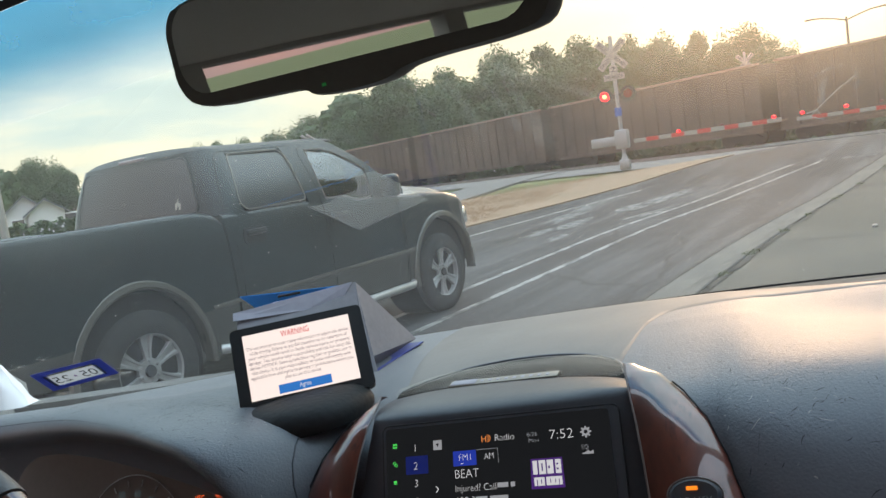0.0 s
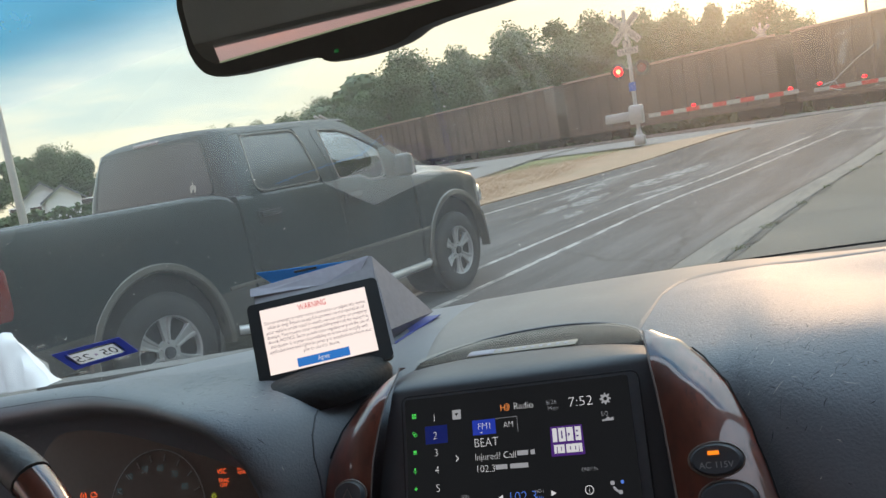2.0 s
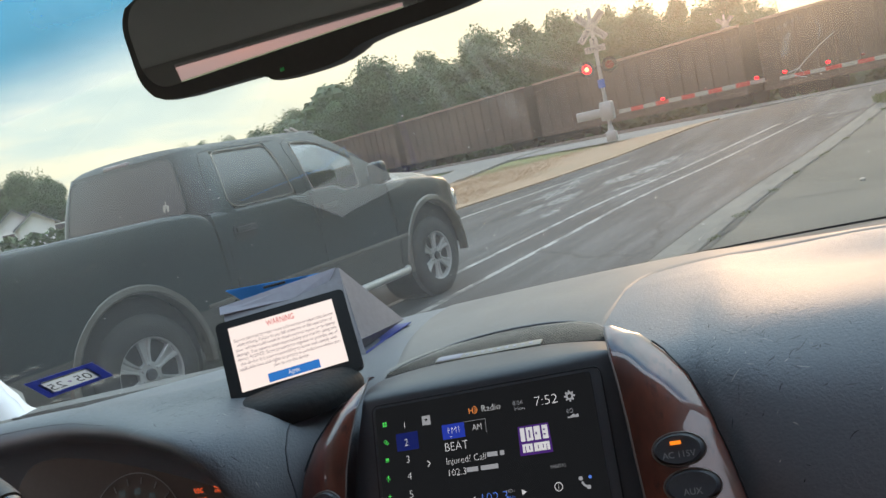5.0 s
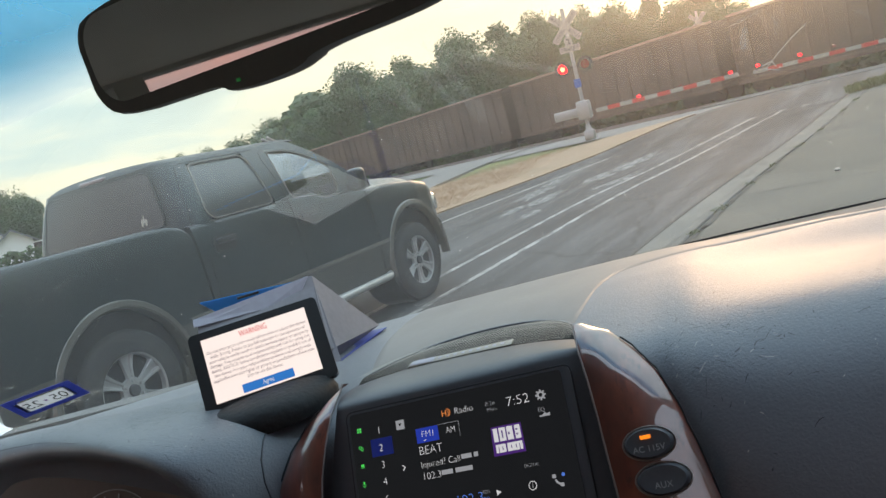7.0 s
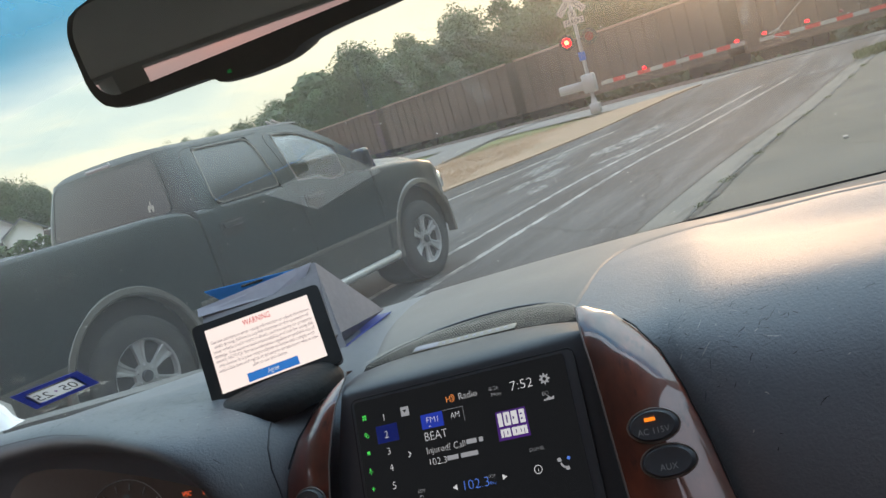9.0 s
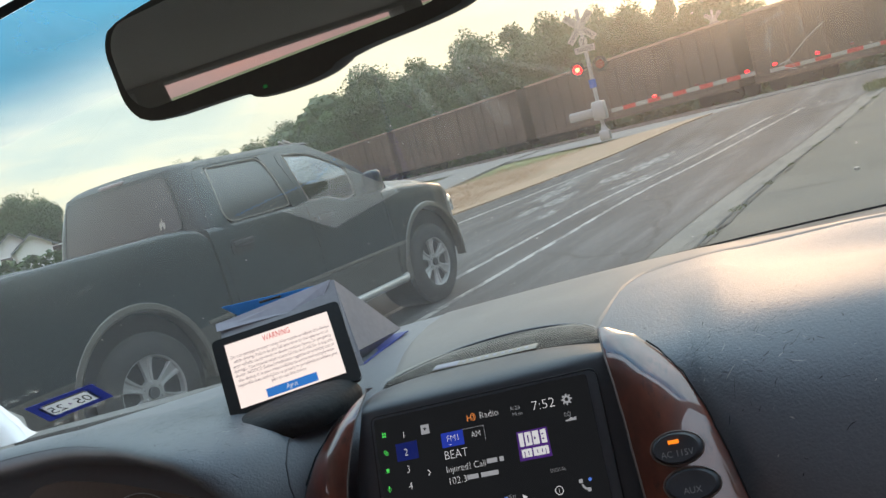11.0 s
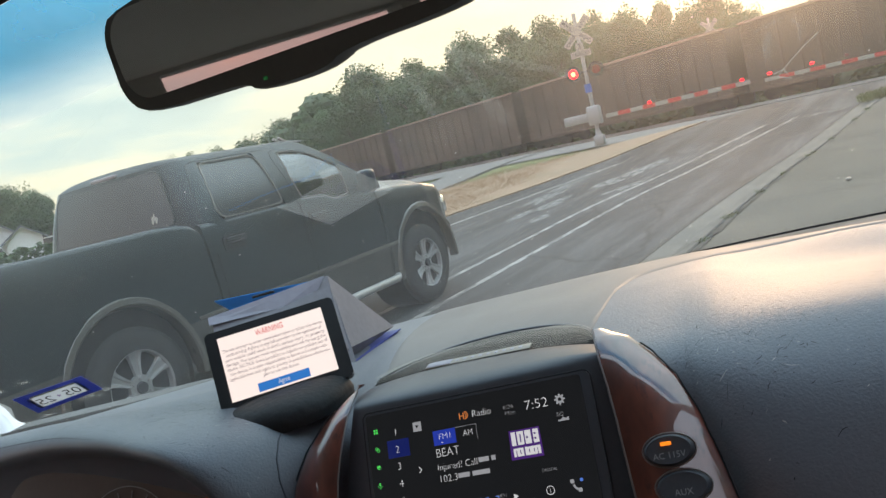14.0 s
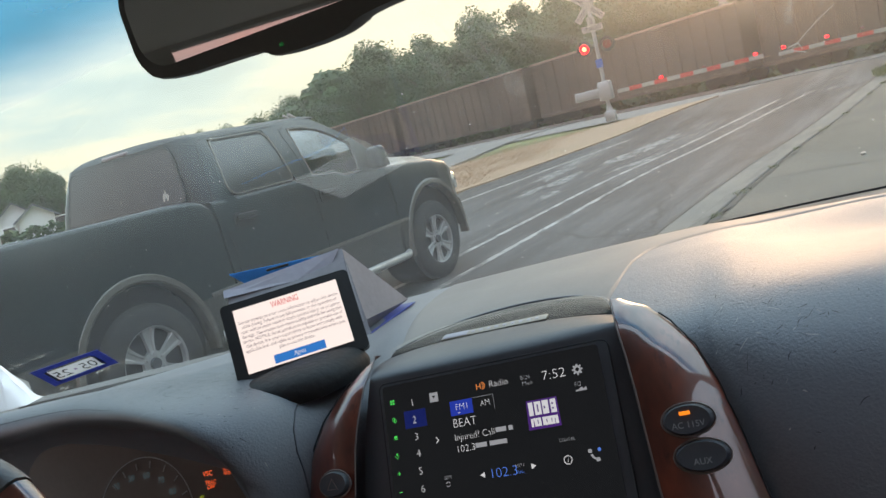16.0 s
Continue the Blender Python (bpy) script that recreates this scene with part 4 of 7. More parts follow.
    # wheels
    for y in (0.0, WB):
        for s in (1, -1):
            bm = bmesh.new()
            spin(bm, [(0.245, 0.13), (0.29, 0.135), (0.36, 0.13), (0.392, 0.10), (R, 0.06), (R, -0.06), (0.392, -0.10), (0.36, -0.13), (0.245, -0.13)], (0, 0, 0), "x", 40)
            wheel = part("wheel", bm, M_tyre, truck, "dusty black tyre", smooth=50, m=Matrix.Translation((s * 0.84, y + (0.03 if y == 0 else 0), R + (0.012 if y == 0 else -0.012))) @ (pose(0, 0, 0, 0, 0, 0) if s > 0 else pose(0, 0, 0, 0, 0, 180)))
            bm = bmesh.new()
            spin(bm, [(0.252, 0.128), (0.235, 0.12), (0.226, 0.03), (0.07, 0.02), (0.0, 0.02)], (0, 0, 0), "x", 40)
            for k in range(6):                  # broad spokes with a sunken middle between two ridges
                a = radians(60 * k - 33)
                u, v = Vector((0, math.cos(a), math.sin(a))), Vector((0, -math.sin(a), math.cos(a)))
                rowset = []
                for r_, w_, d_ in ((0.045, 0.026, 0.108), (0.09, 0.026, 0.106), (0.14, 0.033, 0.103), (0.19, 0.044, 0.106), (0.226, 0.056, 0.114), (0.243, 0.062, 0.120)):
                    rowset.append([u * r_ + v * (w_ * e) + Vector((d_ - g, 0, 0)) for e, g in ((1.0, 0.06), (0.97, 0.004), (0.88, 0.0), (0.52, 0.002), (0.34, 0.016), (-0.34, 0.016), (-0.52, 0.002), (-0.88, 0.0), (-0.97, 0.004), (-1.0, 0.06))])
                loft(bm, rowset)
            cyl(bm, (0.05, 0, 0), (0.104, 0, 0), 0.092, 0.084, 24)
            bmesh.ops.recalc_face_normals(bm, faces=bm.faces)
            part("rim", bm, M_alloy, wheel, "six-spoke silver alloy rim", smooth=35)
            bm = bmesh.new()
            cyl(bm, (0.10, 0, 0), (0.122, 0, 0), 0.042, 0.036, 20)
            part("hub_cap", bm, M_hubcap, wheel, "dull dark hub cap")
            for k in range(6):
                a = radians(60 * k - 33)
                bm = bmesh.new()
                cyl(bm, (0.09, 0.068 * math.cos(a), 0.068 * math.sin(a)), (0.124, 0.068 * math.cos(a), 0.068 * math.sin(a)), 0.013, 0.010, 8)
                part("lug_nut", bm, M_alloy, wheel)
    # flared wheel-arch lips
    for y in (0.0, WB):
        for s in (1, -1):
            bm = bmesh.new()
            rows = []
            for k in range(25):
                a = radians(-8 + 196 * k / 24)
                ring = []
                for rr, xx in ((0.495, 0.93), (0.50, 1.006), (0.512, 1.014), (0.545, 1.008), (0.56, 0.985)):
                    ring.append((s * xx, y + rr * math.cos(a), 0.42 + rr * math.sin(a) * 1.06))
                rows.append(ring)
            loft(bm, rows)
            bmesh.ops.recalc_face_normals(bm, faces=bm.faces)
            part("wheel_arch_flare", bm, M_tan, truck, "pewter wheel-arch flare")
            bm = bmesh.new()
            cyl(bm, (s * 0.55, y, 0.45), (s * 0.92, y, 0.45), 0.48, seg=28)
            part("wheel_well", bm, M_blackplastic, truck)
    # running boards, handles, mirrors, lamps, bumpers
    for s in (1, -1):
        bm = bmesh.new()
        tube(bm, [(s * 0.98, 0.60, 0.40), (s * 1.03, 0.66, 0.395), (s * 1.03, 2.92, 0.385), (s * 0.98, 3.0, 0.39)], 0.036, 10)
        part("running_board", bm, M_alloy, truck, "dull metal tubular side step")
        for y in (1.085, 2.06):
            bm = bmesh.new()
            prism(bm, [(q * 1.0, r_) for q, r_ in rounded(0.225, 0.125, 0.035)], 0.0, 0.014, lambda u, v, d: (s * (0.985 + d), y + u, 1.145 + v))
            bmesh.ops.recalc_face_normals(bm, faces=bm.faces)
            hd = part("door_handle", bm, M_handle, truck, "slightly paler black handle plate")
            bm = bmesh.new()
            prism(bm, rounded(0.19, 0.070, 0.03), 0.0, 0.004, lambda u, v, d: (s * (0.9985 + d), y + u, 1.130 + v))
            bmesh.ops.recalc_face_normals(bm, faces=bm.faces)
            part("recess", bm, M_lampblack, hd)
            bm = bmesh.new()
            box(bm, (s * 1.016, y, 1.170), (0.026, 0.205, 0.042), 0.014)
            part("grip", bm, M_handle, hd)
        bm = bmesh.new()
        box(bm, (s * 1.090, 2.725, 1.340), (0.155, 0.13, 0.205), 0.045, seg=4)
        mi = part("door_mirror", bm, M_paint, truck, "black door mirror")
        bm = bmesh.new()
        box(bm, (s * 0.99, 2.75, 1.30), (0.14, 0.07, 0.06), 0.015)
        part("mirror_arm", bm, M_blackplastic, mi)
        bm = bmesh.new()
        box(bm, (s * 1.090, 2.6595, 1.343), (0.118, 0.006, 0.160), 0.012)
        part("mirror_glass", bm, M_tintglass, mi, "dark mirror glass")
        bm = bmesh.new()
        box(bm, (s * 0.925, -1.06, 1.03), (0.17, 0.32, 0.32), 0.04)
        part("tail_lamp", bm, M_redlens, truck, "red tail lamp")
        bm = bmesh.new()
        rows = []
        for k in range(13):                                        # lens wrapped round the front corner
            a = radians(-8 + 90 * k / 12)
            cx, cy = 0.66 + 0.275 * math.cos(a) ** 0.8 if math.cos(a) > 0 else 0.66, 4.10 + 0.25 * max(0, math.sin(a)) ** 0.8 - (0.09 if k == 0 else 0)
            rows.append([(s * (cx - 0.05), cy - 0.04, 0.80), (s * (cx + 0.004), cy + 0.006, 0.815), (s * (cx + 0.010), cy + 0.012, 0.90), (s * (cx - 0.004), cy + 0.002, 0.985), (s * (cx - 0.05), cy - 0.04, 1.02)])
        loft(bm, rows)
        bmesh.ops.recalc_face_normals(bm, faces=bm.faces)
        part("headlamp", bm, M_clearlens, truck, "clear wrapped headlamp", smooth=50)
    bm = bmesh.new()
    rows = []
    for x in [(-1 + 2 * i / 24) for i in range(25)]:
        yb = 4.48 - 0.31 * abs(x) ** 3.0
        hw = 0.955
        rows.append([(x * 0.90, yb - 0.2, 0.47), (x * 0.91, yb - 0.07, 0.47), (x * 0.94, yb - 0.02, 0.51), (x * hw, yb + 0.012, 0.60), (x * hw, yb, 0.69), (x * hw, yb - 0.03, 0.715), (x * hw, yb - 0.22, 0.72)])
    loft(bm, rows)
    for f in bm.faces:
        f.material_index = 1 if f.calc_center_median().z < 0.60 else 0
    bmesh.ops.recalc_face_normals(bm, faces=bm.faces)
    part("front_bumper", bm, [M_chrome, M_blackplastic], truck, "chrome front bumper over a black valance")
    bm = bmesh.new()
    box(bm, (0, 4.36, 0.90), (1.10, 0.10, 0.28), 0.03)
    part("grille", bm, M_blackplastic, truck)
    bm = bmesh.new()
    box(bm, (0, -1.32, 0.66), (1.86, 0.2, 0.2), 0.04)
    part("rear_bumper", bm, M_chrome, truck, "chrome rear bumper")
    bm = bmesh.new()
    box(bm, (0, -1.22, 1.03), (1.62, 0.05, 0.60), 0.02)
    part("tailgate", bm, M_paint, truck)
    bm = bmesh.new()
    box(bm, (0, 1.6, 0.62), (1.7, 5.4, 0.16), 0.03)
    part("underbody", bm, M_lampblack, truck)
    bm = bmesh.new()
    box(bm, (0, 1.25, 1.32), (1.3, 0.16, 0.42), 0.06)
    for x in (-0.38, 0.38):
        box(bm, (x, 1.85, 1.36), (0.5, 0.14, 0.5), 0.06)
    part("seats", bm, M_blackplastic, truck)
    bm = bmesh.new()
    for x0 in (0.60, 0.66):
        tube(bm, [(x0, 2.36, 1.80), (x0 - 0.02, 2.22, 1.885)], 0.013, 6)
    part("roof_clip", bm, M_whitesign, truck, "small pale clip standing at the roof's front edge")
    # small white sticker on the rear window: a plain standing shape
    bm = bmesh.new()
    prism(bm, [(0.50, 1.40), (0.515, 1.40), (0.52, 1.43), (0.545, 1.43), (0.55, 1.40), (0.565, 1.40), (0.575, 1.455), (0.555, 1.47), (0.535, 1.465), (0.532, 1.51), (0.524, 1.51), (0.52, 1.465), (0.50, 1.475), (0.49, 1.45)], 0.014, 0.011, on_back)
    bmesh.ops.recalc_face_normals(bm, faces=bm.faces)
    bmesh.ops.scale(bm, vec=(0.75, 1, 0.75), space=Matrix.Translation((-0.535, 0, -1.43)), verts=bm.verts)
    part("sticker", bm, M_whitesign, bw, "small white sticker", smooth=None)
    for s in (1, -1):
        for y, z, w_, h_ in ((3.08, 1.12, 0.15, 0.035), (3.05, 1.075, 0.06, 0.04), (3.14, 1.075, 0.05, 0.03)):
            bm = bmesh.new()
            box(bm, (s * 0.978, y, z), (0.012, w_, h_), 0.006)
            part("wing_badge", bm, M_chrome, truck, "plain chrome badge")
        bm = bmesh.new()
        box(bm, (s * 0.935, 4.075, 0.905), (0.022, 0.05, 0.14), 0.008)
        part("corner_lamp", bm, M_amber, truck, "amber corner lamp")
    bm = bmesh.new()
    cyl(bm, (0.86, 3.18, 1.23), (0.86, 3.18, 1.335), 0.03, 0.006, 10)
    part("aerial_base", bm, M_blackplastic, truck)
    return truck


M_amber = mat("amber_lamp_lens", (0.75, 0.28, 0.04), 0.15, vary=0.15, scale=40, fine=200, bump=0.03, coat=1.0, rvary=0.05)


pickup(pose(-5.40, 3.136, 0.0, 0, 0, 0))


# ---- the railway ----
FACE = 36.8                                  # distance across to the near side of the wagons
TRACK = FACE + 1.5
TRACKROT = math.degrees(math.atan2(TD.y, TD.x))


def wagon(length):
    """A rusty gondola wagon, its side facing -y; local x along the track, z from the rail."""
    w = thing("gondola_wagon", "rust-brown ribbed gondola wagon standing on the rails", "railway wagon", group="wagons of the freight train")
    L, z0, z1, hw = length - 0.9, 0.66, 4.00, 1.5
    bm = bmesh.new()
    for s in (-1, 1):
        box(bm, (0, s * (hw - 0.05), (z0 + z1) / 2), (L, 0.06, z1 - z0))
    for s in (-1, 1):
        box(bm, (s * (L / 2 - 0.03), 0, (z0 + z1) / 2), (0.06, 2 * hw - 0.1, z1 - z0))
    box(bm, (0, 0, 0.75), (L, 2 * hw - 0.12, 0.12))
    part("body", bm, M_rust, w, smooth=None)
    n = 16
    for s in (-1, 1):
        for k in range(n + 1):
            bm = bmesh.new()
            box(bm, (-L / 2 + 0.06 + (L - 0.12) * k / n, s * (hw + 0.02), (z0 + z1) / 2 + 0.03), (0.10, 0.06, z1 - z0 - 0.1), 0.02, seg=1)
            part("rib", bm, M_rust, w, smooth=None)
        bm = bmesh.new()
        box(bm, (0, s * hw, z1), (L + 0.06, 0.16, 0.12), 0.02, seg=1)
        part("rim", bm, M_rustlight, w, "worn pale top rim", smooth=None)
        bm = bmesh.new()
        box(bm, (0, s * hw, z0 + 0.05), (L, 0.14, 0.2), 0.02, seg=1)
        part("sill", bm, M_rust, w, smooth=None)
    for sx in (-1, 1):
        cx = sx * (L / 2 - 1.6)
        bm = bmesh.new()
        for s in (-1, 1):
            prism(bm, [(-1.15, 0.40), (-0.8, 0.62), (0.8, 0.62), (1.15, 0.40), (0.9, 0.34), (0.35, 0.22), (-0.35, 0.22), (-0.9, 0.34)], s * 1.0 - 0.06, s * 1.0 + 0.06, lambda u, v, d: (cx + u, d, v))
        box(bm, (cx, 0, 0.5), (0.4, 2.0, 0.25), 0.03)
        bmesh.ops.recalc_face_normals(bm, faces=bm.faces)
        bogie = part("bogie", bm, M_bogie, w, smooth=None)
        for dx in (-0.88, 0.88):
            for s in (-1, 1):
                bm = bmesh.new()
                spin(bm, [(0.0, 0.08), (0.12, 0.08), (0.16, 0.02), (0.38, 0.02), (0.42, 0.06), (0.455, 0.05), (0.455, -0.08), (0.0, -0.08)], (0, 0, 0), "y", 24)
                part("wheel", bm, M_bogie, bogie, m=Matrix.Translation((cx + dx, s * 0.78, 0.455)))
        bm = bmesh.new()
        box(bm, (sx * (L / 2 + 0.25), 0, 0.85), (0.55, 0.26, 0.28), 0.04)
        part("coupler", bm, M_bogie, w)
        for z in (1.1, 1.7, 2.3, 2.9, 3.5):
            bm = bmesh.new()
            box(bm, (sx * (L / 2 - 0.22), -hw - 0.08, z), (0.42, 0.03, 0.03))
            part("ladder_rung", bm, M_rustlight, w, smooth=None)
    return w


def load(length, seed):
    rng = random.Random(seed)
    bm = bmesh.new()
    n, k = 60, 8
    rows = []
    for i in range(n + 1):
        x = -length / 2 + length * i / n
        row = []
        for j in range(k + 1):
            y = -1.38 + 2.76 * j / k
            edge = min(1, 3 * (1 - abs(y) / 1.38)) * min(1, (length / 2 - abs(x)) * 1.2)
            z = 3.80 + edge * (0.28 + 0.35 * noise.fractal(Vector((x * 0.55 + seed * 7, y * 0.8, seed)), 1.0, 2.0, 4))
            row.append((x, y, z))
        rows.append(row)
    loft(bm, rows)
    return bm


RAILZ = 0.15
LEN = 15.6
first = wagon(LEN)
pitch0 = 1.2
spots = [pitch0 + LEN * k for k in range(-8, 4)]
for k, a in enumerate(spots):
    p = by_track(a, TRACK, RAILZ)
    m = pose(p.x, p.y, p.z, 0, 0, TRACKROT)
    if k == 0:
        first.matrix_world = m
    else:
        copy_thing(first, m)
for a, sd in ((spots[-4], 3), (spots[-3], 4), (spots[-2], 5), (spots[-1], 6)):
    p = by_track(a, TRACK, RAILZ)
    solid("scrap_load", load(LEN - 1.2, sd), M_coal, "dark heaped load lying in an open wagon", "load", m=pose(p.x, p.y, p.z, 0, 0, TRACKROT), smooth=None, group="loads in the wagons")

# ballast and rails, the near track empty
for track, RZ in ((TRACK, RAILZ), (TRACK - 7.2, RAILZ + 0.22)):
    prof = [(-2.6, RZ - 0.3), (-1.7, RZ - 0.14), (1.7, RZ - 0.14), (2.6, RZ - 0.3)]
    cross = -track * 0.358 / 0.934
    bm = bmesh.new()
    loft(bm, [[by_track(a, track + u, z) for u, z in prof] for a in (-220, -140, -100, -60, -40, cross - 9.5)])
    solid("ballast", bm, M_ballast, "grey stone ballast bed under the rails", kind="structure")
    for s in (-1, 1):
        bm = bmesh.new()
        prof = [(-0.06, -0.14), (0.06, -0.14), (0.02, -0.11), (0.015, -0.04), (0.035, -0.03), (0.035, 0), (-0.035, 0), (-0.035, -0.03), (-0.015, -0.04), (-0.02, -0.11)]
        loft(bm, [[by_track(a, track + s * 0.755 + u, RZ + z) for u, z in prof] for a in (-220, 100)], closed=True, cap=True)
        solid("rail", bm, M_rail, "worn steel rail", kind="structure", smooth=None)
# pale concrete edge along the far track where the road crosses
for k in range(9):
    bm = bmesh.new()
    c = by_track(-25.5 + 1.86 * k, 36.2, 0.06)
    box(bm, (0, 0, 0), (1.82, 0.5, 0.16), 0.02)
    solid("crossing_panel", bm, M_kerb, "pale concrete crossing panel between the rails", kind="structure", m=pose(c.x, c.y, c.z, 0, 0, TRACKROT))
# leaf strip stands in for the dark shade under and behind the wagons
rngu = random.Random(31)
uv, uf = [], []
for k in range(14000):
    a, nn = rngu.uniform(-100, 40), rngu.uniform(41.5, 46)
    p = by_track(a, nn, 0.05 + rngu.random() ** 1.3 * (2.3 + 0.9 * math.sin(a * 0.7) + 0.5 * math.sin(a * 1.9)))
    q = Euler((rngu.uniform(-1, 1), rngu.uniform(-1, 1), rngu.uniform(0, 6))).to_matrix()
    b0 = len(uv)
    uv += [tuple(p + q @ Vector(c) * 0.5) for c in ((-0.5, -0.3, 0), (0.5, -0.3, 0), (0.6, 0.3, 0.1), (-0.4, 0.4, 0))]
    uf.append((b0, b0 + 1, b0 + 2, b0 + 3))
me = bpy.data.meshes.new("undergrowth")
me.from_pydata(uv, [], uf)
me.materials.append(M_leaf)
tagged(new("undergrowth", me), "low shrubs filling in the dark shade behind the wagons", "shrubs", kind="stuff")
# pale crossing planks between the rails
for off in (-0.40, 0.40, -1.25, 1.25):
    bm = bmesh.new()
    c = by_track(-(TRACK - 7.2) * 0.383 - 1.0, TRACK - 7.2 + off, RAILZ + 0.175)
    box(bm, (0, 0, 0), (13.0, 0.62, 0.07), 0.01)
    solid("crossing_panel", bm, M_kerb, "pale concrete crossing panel between the rails", kind="structure", m=pose(c.x, c.y, c.z, 0, 0, TRACKROT))


# ---- the crossing signal ----
def signal(m, full=True):
    g = thing("crossing_signal", "white railway crossing signal with crossbuck, red lamps and lowered gate" if full else "distant white railway crossbuck on a post", "crossing signal", m)
    bm = bmesh.new()
    cyl(bm, (0, 0, 0), (0, 0, 4.35), 0.065, seg=16)
    part("mast", bm, M_galv, g)
    bm = bmesh.new()
    box(bm, (0, 0, 0.16), (0.34, 0.34, 0.34), 0.04)
    cyl(bm, (0, 0, 0.3), (0, 0, 0.5), 0.12, 0.08, 16)
    part("base", bm, M_galv, g)
    for a in (45, -45):
        bm = bmesh.new()
        box(bm, (0, -0.09 - (0.012 if a > 0 else 0), 0), (1.22, 0.008, 0.23), 0.0)
        bl = part("crossbuck_blade", bm, M_whitesign, g, "white crossbuck blade", smooth=None, m=pose(0, 0, 3.75, 0, a, 0))
        if a > 0:
            letters("RAIL", 0.155, M_blackink, bl, pose(-0.56, -0.107, -0.055, 90, 0, 0), width=0.4)
            letters("ROAD", 0.155, M_blackink, bl, pose(0.14, -0.107, -0.055, 90, 0, 0), width=0.42)
        else:
            letters("CROS", 0.155, M_blackink, bl, pose(-0.56, -0.096, -0.055, 90, 0, 0), width=0.42)
            letters("SING", 0.155, M_blackink, bl, pose(0.16, -0.096, -0.055, 90, 0, 0), width=0.40)
    if not full:
        return g
    bm = bmesh.new()
    box(bm, (0, -0.085, 3.28), (0.26, 0.008, 0.26))
    pl = part("number_plate", bm, M_whitesign, g, smooth=None)
    letters("2", 0.25, M_blackink, pl, pose(0, -0.092, 3.19, 90, 0, 0), align="CENTER")
    bm = bmesh.new()
    box(bm, (0, -0.085, 3.04), (0.68, 0.008, 0.21))
    pl = part("tracks_plate", bm, M_whitesign, g, smooth=None)
    letters("TRACKS", 0.17, M_blackink, pl, pose(0, -0.092, 2.98, 90, 0, 0), align="CENTER", width=0.58)
    # pairs of lamps with round backing and hood
    bm = bmesh.new()
    tube(bm, [(-0.38, 0, 2.45), (0.38, 0, 2.45)], 0.045, 10)
    part("lamp_arm", bm, M_lampblack, g)
    for x, lit in ((-0.38, LIT < 0), (0.38, LIT > 0)):
        bm = bmesh.new()
        cyl(bm, (x, -0.10, 2.45), (x, -0.07, 2.45), 0.255, seg=32)
        cyl(bm, (x, -0.07, 2.45), (x, 0.12, 2.45), 0.16, 0.09, 24)
        disc = part("lamp_housing", bm, M_lampblack, g, "round black lamp backing")
        bm = bmesh.new()
        cyl(bm, (x, -0.135, 2.45), (x, -0.10, 2.45), 0.145, 0.155, 28)
        lens = part("lens", bm, M_signal_on if lit else M_redlens, disc, "glowing red lens" if lit else "unlit red lens")
        if lit:
            bm = bmesh.new()
            cyl(bm, (x, -0.142, 2.45), (x, -0.136, 2.45), 0.055, 0.07, 24)
            part("lens_core", bm, M_signal_core, lens, "hot bright lens middle")
        bm = bmesh.new()
        rows = []
        for k in range(15):
            a = radians(-10 + 200 * k / 14)
            rows.append([(x + 0.165 * math.cos(a), -0.10, 2.45 + 0.165 * math.sin(a)), (x + 0.165 * math.cos(a), -0.10 - 0.28 * (0.4 + 0.6 * max(0, math.sin(a))), 2.45 + 0.165 * math.sin(a))])
        loft(bm, rows)
        part("hood", bm, M_lampblack, disc)
    bm = bmesh.new()
    box(bm, (0.0, -0.1, 1.9), (0.22, 0.01, 0.28))
    part("notice_plate", bm, mat("blue_sign_sheet", (0.05, 0.12, 0.4), 0.5, vary=0.2), g, "small blue notice plate", smooth=None)
    # gate mechanism
    bm = bmesh.new()
    box(bm, (0.0, 0.0, 1.0), (0.42, 0.46, 0.62), 0.06)
    part("gate_motor", bm, M_galv, g, "grey gate mechanism housing")
    bm = bmesh.new()
    box(bm, (-0.62, 0, 0.97), (0.85, 0.06, 0.30), 0.03)
    part("counterweight", bm, M_galv, g, "grey counterweight plate")
    return g


M_signal_core = glow("signal_core_glow", (1.0, 0.30, 0.10), 4.0)
M_signal_on = glow("red_signal_glow", (1.0, 0.0, 0.008), 3.2)
M_gatelamp = glow("red_gate_lamp_glow", (1.0, 0.0, 0.008), 3.4)
LIT = -1
MAST = (-9.25, 25.7)
ARMROT = 0.0


